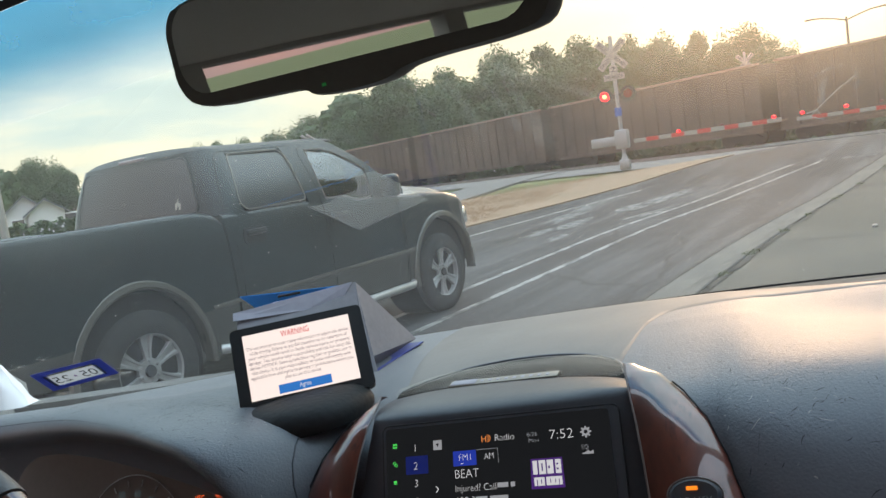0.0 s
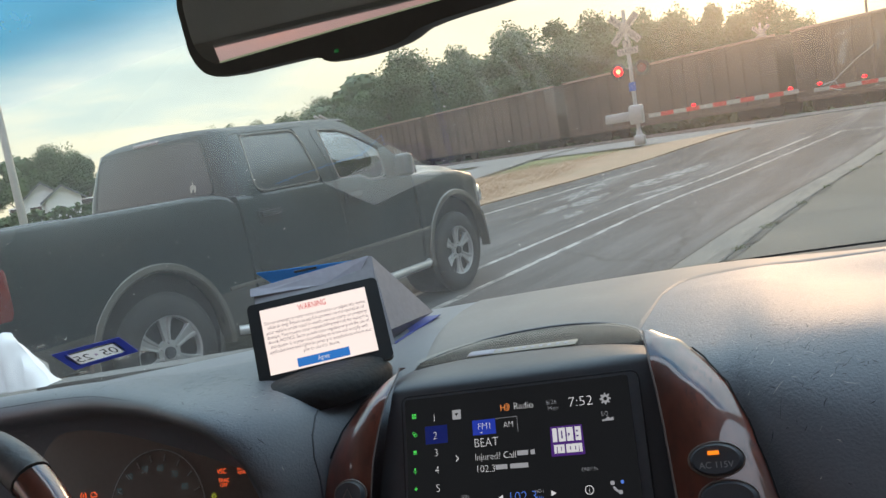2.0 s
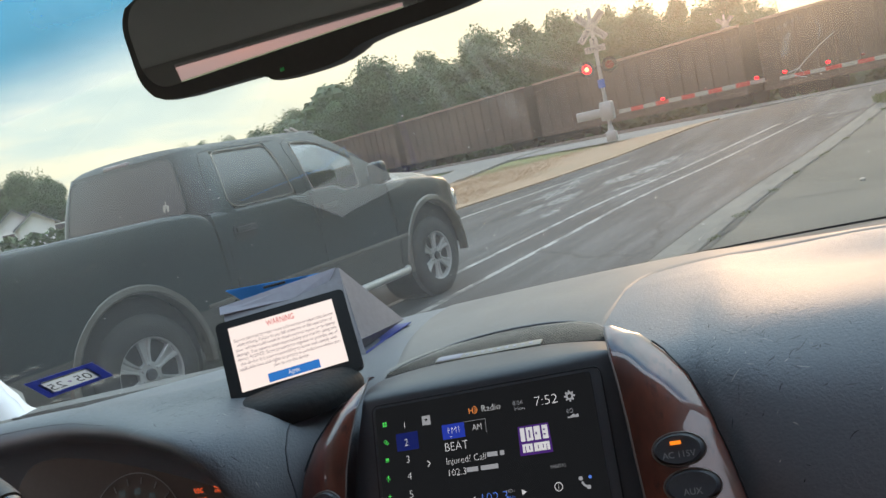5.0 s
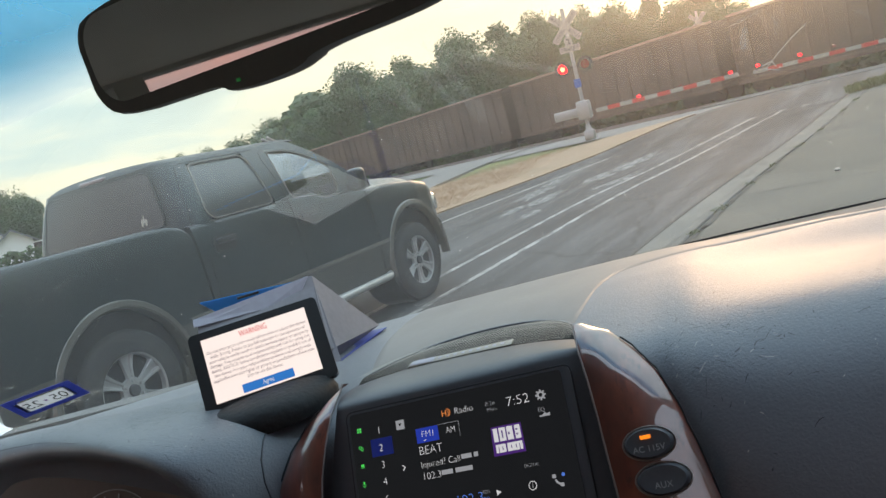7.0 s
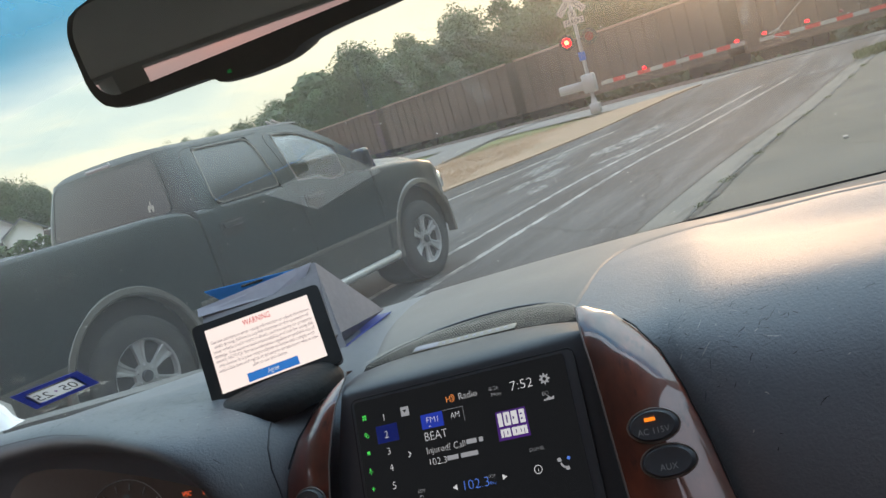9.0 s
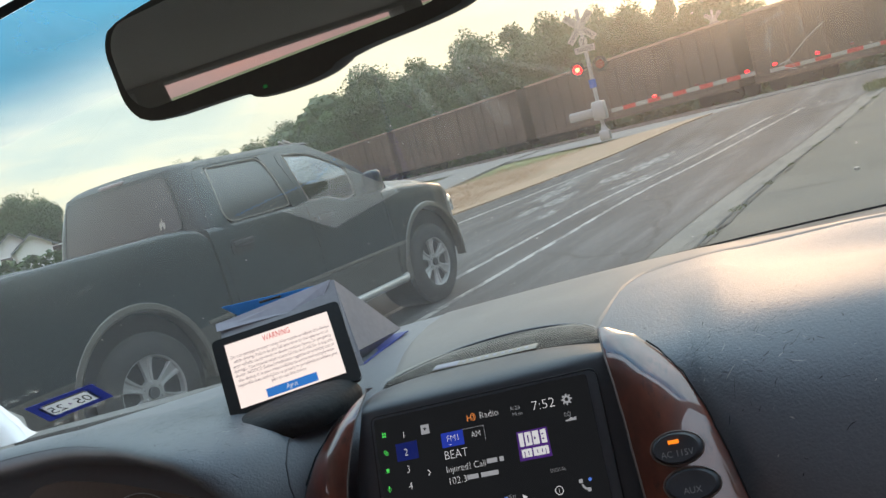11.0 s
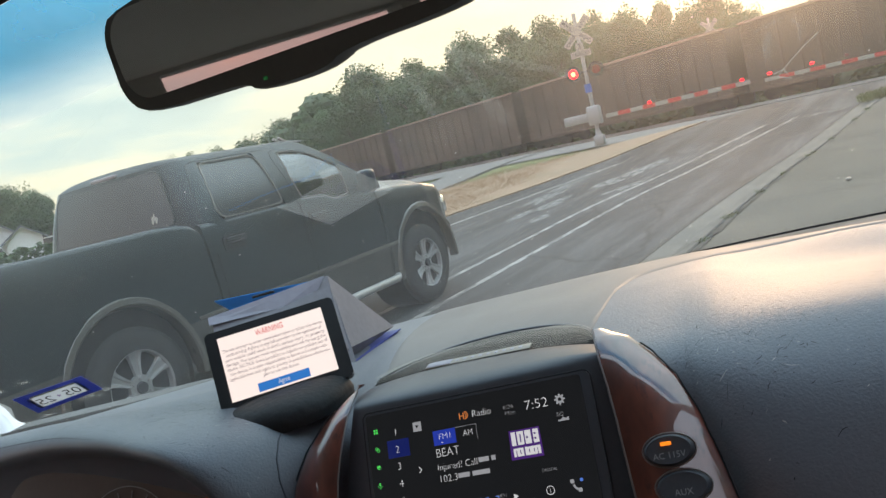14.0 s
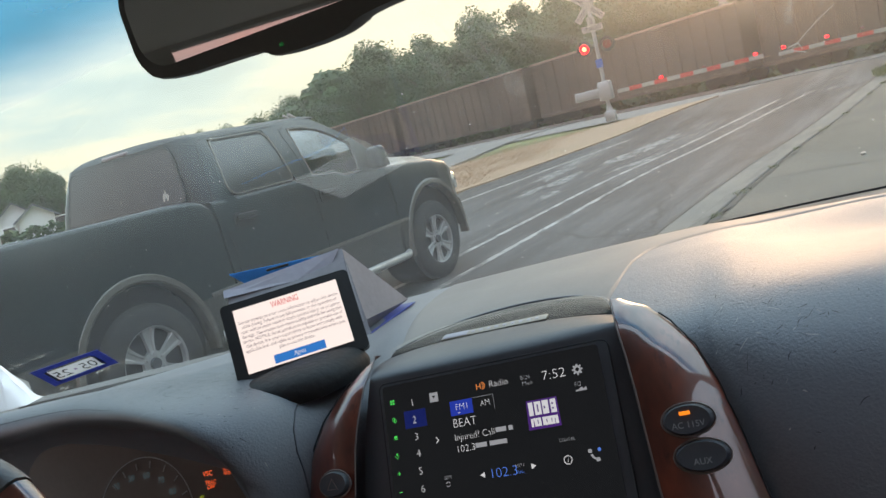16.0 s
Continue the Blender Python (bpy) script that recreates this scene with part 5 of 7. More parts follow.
def gate(g, m):
    """Striped boom in reflective bands; its outer half is bent and hangs from the break."""
    n = 25
    for k in range(n):
        if k == 11:
            continue                     # a piece is missing at the break
        bm = bmesh.new()
        sag = 0.0 if k < 12 else -0.06 - 0.004 * (k - 12)
        box(bm, (0.62 + 0.41 * k, 0, sag), (0.41, 0.03, 0.13 if k < 12 else 0.11))
        part("boom_band", bm, M_whitesign if k % 2 == 0 else M_redsign, g, "white boom band" if k % 2 == 0 else "red boom band", smooth=None, m=m)
    for x, on in ((1.89, True), (3.22, False), (4.72, True), (5.50, True), (6.65, True), (7.54, False)):
        bm = bmesh.new()
        box(bm, (x, -0.02, 0.105), (0.12, 0.08, 0.080), 0.03)
        part("boom_lamp", bm, M_gatelamp if on else M_redlens, g, "glowing red boom lamp" if on else "unlit red boom lamp", m=m)
    bm = bmesh.new()
    tube(bm, [(5.75, -0.05, 0.0), (6.1, -0.06, 0.3), (6.5, -0.06, 0.62), (6.95, -0.06, 0.9)], 0.012, 6)
    part("loose_cable", bm, M_whitesign, g, "pale loose cable sticking up from the break", m=m)
    bm = bmesh.new()
    tube(bm, [(5.6, -0.05, 0.05), (5.9, -0.06, 0.12), (6.05, -0.06, -0.18), (5.7, -0.06, -0.05)], 0.018, 6)
    part("broken_bracket", bm, M_galv, g, "bent grey bracket at the break", m=m)


sig = signal(pose(MAST[0], MAST[1], 0.47, 0, 0, 8))
gate(sig, pose(0.0, -0.15, 0.885, 0, 0, ARMROT - 8))


# ---- trees ----
def tree_parts(seed, height, spread, leaves=17000, leaf=0.19, heart=0.0):
    """A trunk mesh and a crown mesh: limbs fork outwards, and leaf clumps sit round the limb ends."""
    rng = random.Random(seed)
    wood, crown = bmesh.new(), bmesh.new()
    tube(wood, [(0, 0, -0.2), (0.1 * rng.uniform(-1, 1), 0.1, height * 0.22), (0.2 * rng.uniform(-1, 1), 0, height * 0.5)], 0.028 * height, 8, 0.014 * height)
    tips = []
    for k in range(19):
        a = rng.uniform(0, 6.28)
        z0 = height * rng.uniform(0.14, 0.5)
        reach = spread * rng.uniform(0.45, 1.0)
        z1 = z0 + height * rng.uniform(0.12, 0.42)
        reach *= 1.0 if z1 < 0.6 * height else 0.62
        p0, p2 = Vector((0, 0, z0)), Vector((math.cos(a) * reach, math.sin(a) * reach, min(z1, height * 0.92)))
        p1 = (p0 + p2) / 2 + Vector((0, 0, 0.06 * height))
        tube(wood, [p0, p1, p2], 0.011 * height, 6, 0.004 * height)
        tips += [p2, (p1 + p2) / 2 + Vector((rng.uniform(-1, 1), rng.uniform(-1, 1), rng.uniform(0, 1))) * 0.06 * height]
    tips += [Vector((rng.uniform(-0.35, 0.35) * spread, rng.uniform(-0.35, 0.35) * spread, height * rng.uniform(0.70, 0.92))) for _ in range(6)]
    radii = [rng.uniform(0.19, 0.33) * spread for _ in tips]
    verts, faces = [], []
    for i in range(leaves):
        k = rng.randrange(len(tips))
        d = Vector((rng.gauss(0, 1), rng.gauss(0, 1), rng.gauss(0, 0.75))).normalized() * radii[k] * rng.random() ** 0.5 * rng.uniform(0.85, 1.05)
        c = tips[k] + d
        s = leaf * rng.uniform(0.55, 1.3)
        q = Euler((rng.uniform(-1, 1), rng.uniform(-1, 1), rng.uniform(0, 6.28))).to_matrix()
        b = len(verts)
        verts += [c + q @ Vector(p) * s for p in ((-0.55, -0.1, 0), (0.05, -0.45, 0.08), (0.6, 0.05, 0.0), (0.0, 0.48, -0.06))]
        faces.append((b, b + 1, b + 2, b + 3))
    crown.free()
    for c, r in zip(tips, radii) if heart else ():             # solid lumps added so mirrored crowns show no sky gaps
        b = len(verts)
        ball = [(u, v) for v in (-60, -20, 20, 60) for u in range(0, 360, 45)]
        verts += [c + Vector((math.cos(radians(u)) * math.cos(radians(v)), math.sin(radians(u)) * math.cos(radians(v)), math.sin(radians(v)))) * r * heart * rng.uniform(0.8, 1.1) for u, v in ball]
        faces += [(b + 8 * j + i, b + 8 * j + (i + 1) % 8, b + 8 * j + 8 + (i + 1) % 8, b + 8 * j + 8 + i) for j in range(3) for i in range(8)]
        faces += [tuple(b + i for i in range(8)), tuple(b + 24 + i for i in range(8))]
    me = bpy.data.meshes.new("crown")
    me.from_pydata([tuple(v) for v in verts], [], faces)
    me.materials.append(M_leaf)
    return link_mesh("trunk", wood, M_bark, 60), me


TREE_KINDS = [tree_parts(11, 10, 4.2), tree_parts(12, 10, 3.4), tree_parts(13, 10, 5.0), tree_parts(14, 10, 3.9), tree_parts(15, 10, 4.6, 15000, 0.45, 0.95)]


def tree(kind, x, y, height, turn, wide=1.0, label="full green broadleaf tree behind the railway", group="trees behind the railway"):
    t = thing("tree", label, "tree", Matrix.Translation((x, y, -0.06)) @ pose(0, 0, 0, 0, 0, turn) @ Matrix.Diagonal((height / 10 * wide, height / 10 * wide, height / 10, 1)), group)
    for nm, me in zip(("trunk", "crown"), TREE_KINDS[kind if kind == 4 else kind % 4]):
        ob = new(nm, me)
        ob.parent = t
    return t


EYE0 = Vector((0.0, 0.0, 1.42))


def polar(az, dist, z=0.0):
    """A place seen az degrees left of the road's direction, dist metres away."""
    return Vector((EYE0.x - math.sin(radians(az)) * dist, EYE0.y + math.cos(radians(az)) * dist, z))


rng = random.Random(5)
SKYLINE = [(45.2, 3.4), (44.2, 4.2), (42.2, 5.1), (40.4, 5.4), (38.6, 6.1), (36.6, 6.7), (33.9, 7.5), (31.2, 7.6), (27.6, 8.1), (24.0, 7.9), (21.0, 7.7), (19.3, 7.7), (17.6, 6.9), (14.8, 6.8), (11.9, 6.5), (10.3, 5.6), (9.2, 4.6)]


def behind(az, d):
    """How far one looks along az to a line d metres across, beyond the tracks."""
    return d / math.cos(radians(az + 21))


for k, (az, el) in enumerate(SKYLINE):
    dist = behind(az, 53 + rng.uniform(-2, 2))
    p = polar(az, dist)
    tree(k, p.x, p.y, 1.5 + dist * math.tan(radians(el)), rng.uniform(0, 360), rng.uniform(0.75, 0.95) * (1.25 if az > 33 else 1.0))
for k in range(22):
    az = 44.8 - 1.65 * k
    el = 0.84 * min(SKYLINE, key=lambda q: abs(q[0] - az))[1]
    dist = behind(az, 46 + rng.uniform(-1.5, 1.5))
    p = polar(az, dist)
    tree(k + 2, p.x, p.y, 1.5 + dist * math.tan(radians(el)), rng.uniform(0, 360), rng.uniform(0.85, 1.1))
for k, (az, el, dist) in enumerate([(49.4, 4.1, 135), (47.9, 4.3, 135), (46.4, 4.2, 135)]):
    p = polar(az, dist)
    tree(k, p.x, p.y, 1.5 + dist * math.tan(radians(el)), rng.uniform(0, 360), 0.75, "distant rounded green tree", "distant trees")
for k, (az, el, dist) in enumerate([(57.4, 3.6, 92), (58.4, 4.6, 92), (59.6, 4.7, 92), (61.2, 4.0, 92), (63.0, 4.5, 92), (65.5, 5.0, 92), (68.5, 4.8, 92)]):
    p = polar(az, dist)
    tree(k + 1, p.x, p.y, 1.5 + dist * math.tan(radians(el)), rng.uniform(0, 360), 0.9, "green tree behind the white house", "trees by the house")

# trees out of view on the right, added to darken what the pickup mirrors
for k, (x, y, h) in enumerate([(27, -9, 11), (31, -1, 12.5), (29, 6, 13.5), (28, 13, 15), (25, 21.5, 16), (19.5, 22.5, 15), (15.5, 23.5, 15), (12, 22, 14)]):
    tree(4, x, y, h, rng.uniform(0, 360), 1.15, "full green broadleaf tree beside the forecourt", "trees beside the forecourt")


# ---- houses ----
def house(m, w=9.0, d=7.0, h=2.6, rise=1.7):
    g = thing("house", "small white house with a grey gabled roof among trees", "house", m)
    bm = bmesh.new()
    prism(bm, [(-w / 2, 0), (w / 2, 0), (w / 2, h), (0, h + rise), (-w / 2, h)], 0, d, lambda u, v, q: (u, q, v))
    bmesh.ops.recalc_face_normals(bm, faces=bm.faces)
    wall = part("wall", bm, M_sidings, g, smooth=None)
    for s in (-1, 1):
        bm = bmesh.new()
        prism(bm, [(-0.45, -0.05), (d + 0.45, -0.05), (d + 0.45, 0.1), (-0.45, 0.1)], 0, math.hypot(w / 2, rise) + 0.5, lambda u, v, q: (s * (q * (w / 2) / math.hypot(w / 2, rise)), u, h + rise + v - q * rise / math.hypot(w / 2, rise)))
        bmesh.ops.recalc_face_normals(bm, faces=bm.faces)
        part("roof", bm, M_shingle, g, "grey shingle roof slope", smooth=None)
    for x in (-2.2, 1.8):
        bm = bmesh.new()
        box(bm, (x, -0.03, 1.5), (1.1, 0.08, 1.3), 0.02)
        wi = part("window", bm, M_sidings, g)
        bm = bmesh.new()
        box(bm, (x, -0.075, 1.5), (0.9, 0.02, 1.1))
        part("pane", bm, M_houseglass, wi, smooth=None)
    return g


def facing(az, dist, z=0.0):
    """The pose of a house front that looks at the first eye."""
    p = polar(az, dist)
    return pose(p.x, p.y, z, 0, 0, az)


house(facing(60.1, 76, 0.3), w=3.2, d=6, h=2.6, rise=1.3)
house(facing(58.95, 75, 0.2), w=2.8, d=6, h=2.5, rise=1.0)
bm = bmesh.new()
hv, hf = [], []
rngh = random.Random(3)
for k in range(5200):
    az = rngh.uniform(44, 76)
    p = polar(az, 68 + rngh.uniform(-0.5, 0.5), rngh.uniform(0, 1.8) + 0.15 * math.sin(az * 5))
    q = Euler((rngh.uniform(-1, 1), rngh.uniform(-1, 1), rngh.uniform(0, 6))).to_matrix()
    b0 = len(hv)
    hv += [tuple(p + q @ Vector(c) * 0.42) for c in ((-0.5, -0.3, 0), (0.5, -0.3, 0), (0.6, 0.3, 0.1), (-0.4, 0.4, 0))]
    hf.append((b0, b0 + 1, b0 + 2, b0 + 3))
bm.free()
me = bpy.data.meshes.new("hedge")
me.from_pydata(hv, [], hf)
me.materials.append(M_leaf)
tagged(new("hedge", me), "low green hedge along the lot", "hedge", kind="stuff")

# pole by the lot and far street lamp
p = polar(61.5, 28)
bm = bmesh.new()
cyl(bm, (0, 0, -0.1), (0, 0, 6.5), 0.13, 0.10, 16)
solid("utility_pole", bm, M_galv, "plain grey round pole beside the road", "pole", m=pose(p.x, p.y, 0))
p = polar(5.3, 79)
lamp = thing("street_lamp", "tall street lamp with two curved arms far beyond the railway", "street lamp", pose(p.x, p.y, 0.45, 0, 0, 5))
bm = bmesh.new()
cyl(bm, (0, 0, -0.1), (0, 0, 8.6), 0.16, 0.09, 12)
part("pole", bm, M_lampblack, lamp)
for s in (-1, 1):
    bm = bmesh.new()
    tube(bm, [(0, 0, 8.3), (s * 0.9, 0, 8.6), (s * 1.9, 0, 8.85), (s * 2.7, 0, 8.9)], 0.07, 8)
    arm = part("arm", bm, M_lampblack, lamp)
    bm = bmesh.new()
    box(bm, (s * 2.9, 0, 8.9), (0.7, 0.3, 0.14), 0.05)
    part("lamp_head", bm, M_lampblack, arm)
p = polar(11.4, 49.5)
signal(pose(p.x, p.y, 1.0, 0, 0, 20), full=False)


# ---- the car that carries the camera: x to its right, y forward, z up from the middle of its display ----
CAR = pose(-0.3581, 0.5875, 1.1555, 1.36, -4.37, 11.4)
WB = lambda x: 0.432 - (0.115 if x < 0 else 0.30) * x * x      # the far edge of the dashboard
GLASS = lambda x: 0.545 - (0.185 * (-x / 0.82) ** 2.6 if x < 0 else 0.30 * x * x)      # the foot of the windscreen beyond it


def smooth_table(table, n):
    """Rows on smooth curves, free of overshoot, through key rows of (x, values...)."""
    m, w = len(table), len(table[0]) - 1
    slopes = [[(b[k + 1] - a[k + 1]) / (b[0] - a[0]) for k in range(w)] for a, b in zip(table, table[1:])]
    tans = [slopes[0]]
    for p, q in zip(slopes, slopes[1:]):
        tans.append([2 * u * v / (u + v) if u * v > 0 else 0.0 for u, v in zip(p, q)])
    tans.append(slopes[-1])
    out, i = [], 0
    for k in range(n + 1):
        x = table[0][0] + (table[-1][0] - table[0][0]) * k / n
        while i < m - 2 and x > table[i + 1][0]:
            i += 1
        a, b = table[i], table[i + 1]
        h = b[0] - a[0]
        t = (x - a[0]) / h
        h0, h1, h2, h3 = 2 * t ** 3 - 3 * t * t + 1, t ** 3 - 2 * t * t + t, 3 * t * t - 2 * t ** 3, t ** 3 - t * t
        out.append((x, [a[c + 1] * h0 + tans[i][c] * h * h1 + b[c + 1] * h2 + tans[i + 1][c] * h * h3 for c in range(w)]))
    return out


def dash_rows():
    T = [
        (-1.10, .031, .22, .046, .15, .070, .105, .085, .080, .088, .062, .078, .055, .060, .08, .03, .08, -.25),
        (-0.70, .033, .24, .047, .16, .070, .115, .088, .085, .091, .064, .081, .058, .064, .08, .04, .09, -.25),
        (-0.55, .035, .24, .050, .15, .073, .098, .090, .065, .094, .040, .086, .035, .070, .07, .045, .08, -.25),
        (-0.43, .039, .24, .054, .14, .074, .070, .089, .030, .092, -.005, .087, -.008, .070, .06, .03, .07, -.25),
        (-0.31, .044, .23, .061, .11, .074, .02, .083, -.03, .084, -.06, .077, -.056, .060, .04, .0, .05, -.25),
        (-0.257, .045, .23, .062, .10, .068, -.01, .072, -.05, .067, -.074, .055, -.072, .032, -.0, -.03, .03, -.25),
        (-0.228, .045, .23, .060, .11, .064, .01, .062, -.035, .052, -.066, .026, -.078, -.01, -.085, -.08, -.09, -.25),
        (-0.208, .045, .24, .058, .14, .060, .06, .056, .01, .044, -.03, .012, -.045, -.02, -.06, -.08, -.08, -.25),
        (-0.185, .045, .25, .055, .17, .054, .10, .048, .05, .04, .026, .022, .010, -.005, -.01, -.06, -.07, -.25),
        (0.185, .042, .25, .054, .17, .054, .10, .048, .05, .04, .026, .022, .01, -.005, -.01, -.06, -.07, -.25),
        (0.212, .040, .25, .054, .15, .055, .07, .050, .015, .034, -.012, -.01, -.03, -.05, -.05, -.12, -.07, -.25),
        (0.25, .038, .22, .046, .12, .050, .06, .046, .0, .022, -.034, -.03, -.052, -.075, -.065, -.14, -.07, -.25),
        (0.34, .033, .20, .039, .11, .0455, .05, .040, -.01, .006, -.045, -.05, -.062, -.10, -.07, -.16, -.07, -.25),
        (0.70, .022, .14, .031, .075, .040, .04, .036, -.02, -.004, -.055, -.06, -.070, -.11, -.075, -.17, -.075, -.25),
        (0.86, .018, .09, .027, .035, .037, .01, .030, -.03, -.01, -.06, -.06, -.072, -.11, -.075, -.17, -.075, -.25),
    ]
    rows = []
    for x, v in smooth_table(T, 120):
        f = min(1, max(0, (x - 0.20) / 0.16))       # the passenger pad dips before it lifts to its far edge
        lin = lambda q: v[0] + (v[2] - v[0]) * q / max(0.05, WB(x) - v[1])
        dip = [(WB(x) - 0.035, lin(0.035) + 0.0075 * f), (WB(x) - 0.075, lin(0.075) + 0.0060 * f), (WB(x) - 0.145, lin(0.145) - 0.0045 * f)]
        pts = [(GLASS(x) + 0.02, 0.004), (WB(x) + 0.012, v[0] - 0.010), (WB(x), v[0])] + dip + [(v[i], v[i + 1]) for i in range(1, 17, 2)]
        rows.append([(x, y, z) for y, z in chaikin(pts, 2)])
    return rows


dash = thing("dashboard", "worn charcoal vinyl dashboard with burl wood trim", "dashboard", CAR)
bm = bmesh.new()
loft(bm, dash_rows())
bmesh.ops.recalc_face_normals(bm, faces=bm.faces)
pad = part("upper_pad", bm, M_dash, dash, "scuffed charcoal vinyl pad", smooth=60)
# scuffs: short curved nicks, dense on the hood and along the top of the pad
tree = BVHTree.FromPolygons([v.co.copy() for v in pad.data.vertices], [tuple(p.vertices) for p in pad.data.polygons])
rngd = random.Random(12)
kv, kf = {0: [], 1: []}, {0: [], 1: []}
for cx, cy, sx, sy, n_ in ((-0.46, 0.065, 0.09, 0.025, 560), (-0.34, 0.035, 0.05, 0.03, 600), (0.45, 0.10, 0.17, 0.06, 760), (0.24, 0.045, 0.03, 0.04, 110), (0.50, 0.02, 0.17, 0.03, 160), (-0.28, -0.045, 0.03, 0.02, 60)):
    for _ in range(n_):
        x, y = rngd.gauss(cx, sx), rngd.gauss(cy, sy)
        a = rngd.gauss(0.35, 0.7)
        ln, wd, bend = 0.0013 + 0.012 * rngd.random() ** 3.4, rngd.uniform(0.00010, 0.00030), rngd.uniform(-0.5, 0.5)
        left, right = [], []
        for k in range(5):
            u = k / 4 - 0.5
            ax, ay = x + ln * (u * math.cos(a) - bend * u * u * math.sin(a)), y + ln * (u * math.sin(a) + bend * u * u * math.cos(a))
            hw = wd * (1 - 3.4 * u * u)
            for side_, s_ in ((left, 1), (right, -1)):
                hit = tree.ray_cast(Vector((ax - s_ * hw * math.sin(a), ay + s_ * hw * math.cos(a), 0.3)), Vector((0, 0, -1)))[0]
                if hit is not None:
                    side_.append((hit.x, hit.y, hit.z + 0.0003))
        if len(left) == len(right) == 5:
            q = 1 if rngd.random() < 0.2 else 0
            b0 = len(kv[q])
            kv[q] += left + right
            kf[q] += [(b0 + k, b0 + k + 1, b0 + k + 6, b0 + k + 5) for k in range(4)]
for q, mt, lb in ((0, M_scuff, "dark scuff nicks"), (1, M_doortrim, "pale rubbed nicks")):
    me = bpy.data.meshes.new("scuffing")
    me.from_pydata(kv[q], [], kf[q])
    me.materials.append(mt)
    ob = new("scuffing", me)
    ob.parent = pad
    tagged(ob, lb, kind="stuff")
# dusty grey panel behind the speaker, running out in a narrow strip along the glass
FRONT_EDGE = [(-0.178, 0.33), (-0.165, 0.24), (-0.150, 0.17), (-0.132, 0.115), (-0.110, 0.128), (-0.08, 0.152), (-0.03, 0.168), (0.02, 0.166), (0.06, 0.144), (0.088, 0.118), (0.098, 0.135), (0.106, 0.244), (0.126, 0.318), (0.163, 0.338), (0.238, 0.352), (0.31, 0.352), (0.40, 0.340), (0.50, 0.316), (0.70, 0.250), (0.86, 0.180)]
bm = bmesh.new()
rows = []
for x, v in smooth_table(FRONT_EDGE, 260):
    row = []
    for k in range(13):
        y = v[0] + (WB(x) - 0.002 - v[0]) * k / 12
        hit = tree.ray_cast(Vector((x, y, 0.3)), Vector((0, 0, -1)))[0]
        z = hit.z if hit is not None else rows[-1][k].z
        row.append(Vector((x, y, z + (0.0016 if k else 0.0002))))
    rows.append(row)
loft(bm, rows)
bmesh.ops.recalc_face_normals(bm, faces=bm.faces)
part("top_panel", bm, M_dashtop, dash, "dusty grey top panel behind the speaker", smooth=60)
# stitched seam along the lip of the hood over the dials
LIP = [(-1.10, 0.066), (-0.70, 0.0685), (-0.55, 0.0445), (-0.44, 0.0035)]
line = []
for x, v in smooth_table(LIP, 60):
    hit = tree.ray_cast(Vector((x, v[0], 0.3)), Vector((0, 0, -1)))[0]
    if hit is not None:
        line.append(hit + Vector((0, 0, 0.0002)))
bm = bmesh.new()
tube(bm, line, 0.0006, 6, 0.0001)
part("hood_seam", bm, M_scuff, pad, "dark stitched seam")
# the sloping face that holds the display
FACEUP = Vector((0, 0.44, 0.898))
FACEOUT = Vector((0, -0.898, 0.44))
FC = Vector((-0.0015, -0.0225, -0.009))
FACE_M = Matrix(((1, 0, 0, FC.x), (0, FACEUP.y, FACEOUT.y, FC.y), (0, FACEUP.z, FACEOUT.z, FC.z), (0, 0, 0, 1)))


def on_face(u, v, w=0.0):
    """A point u right, v up and w out from the display's middle, in metres."""
    return FC + Vector((1, 0, 0)) * u + FACEUP * v + FACEOUT * w


TOPY = lambda u: 0.083 - 1.5 * (u + 0.03) ** 2
BACKY = lambda u: max(TOPY(u) + 0.001, 0.066 + 0.097 * math.sqrt(max(0.0, 1 - ((u + 0.010) / 0.119) ** 2)))


# surround: from below up to the display's top, then rolled back over a shelf to the speaker grille
SIDE_L = [(-0.16, -0.157), (-0.070, -0.144), (-0.028, -0.139), (0.010, -0.135), (0.040, -0.129), (0.065, -0.123), (0.081, -0.1195), (0.094, -0.118)]
SIDE_R = [(-0.16, 0.145), (-0.110, 0.140), (-0.058, 0.135), (-0.018, 0.133), (0.018, 0.1315), (0.048, 0.129), (0.070, 0.126), (0.088, 0.1235), (0.0975, 0.122)]
bm = bmesh.new()
rows = []
for i in range(41):
    q = i / 40
    e = abs(2 * q - 1) ** 6
    wide = lambda v: lerp(SIDE_L, v)[0] * (1 - q) + lerp(SIDE_R, v)[0] * q
    u1 = -0.127 * (1 - q) + 0.1185 * q
    prof = [on_face(wide(v), v, 0.003 - 0.004 * e) for v in (-0.16, -0.11, -0.058, -0.018, 0.018, 0.048, 0.062)]
    prof += [on_face(wide(0.080), 0.078, 0.0035 - 0.004 * e), Vector((u1, TOPY(u1) - 0.030, 0.0635 - 0.003 * e)), Vector((u1, TOPY(u1), 0.0605 - 0.003 * e)), Vector((u1, TOPY(u1) + 0.006, 0.054))]
    rows.append([Vector(p) for p in chaikin([tuple(p) for p in prof], 3)])
loft(bm, rows)
bmesh.ops.recalc_face_normals(bm, faces=bm.faces)
part("display_surround", bm, M_bezel, dash, "dark moulded display surround", smooth=60)
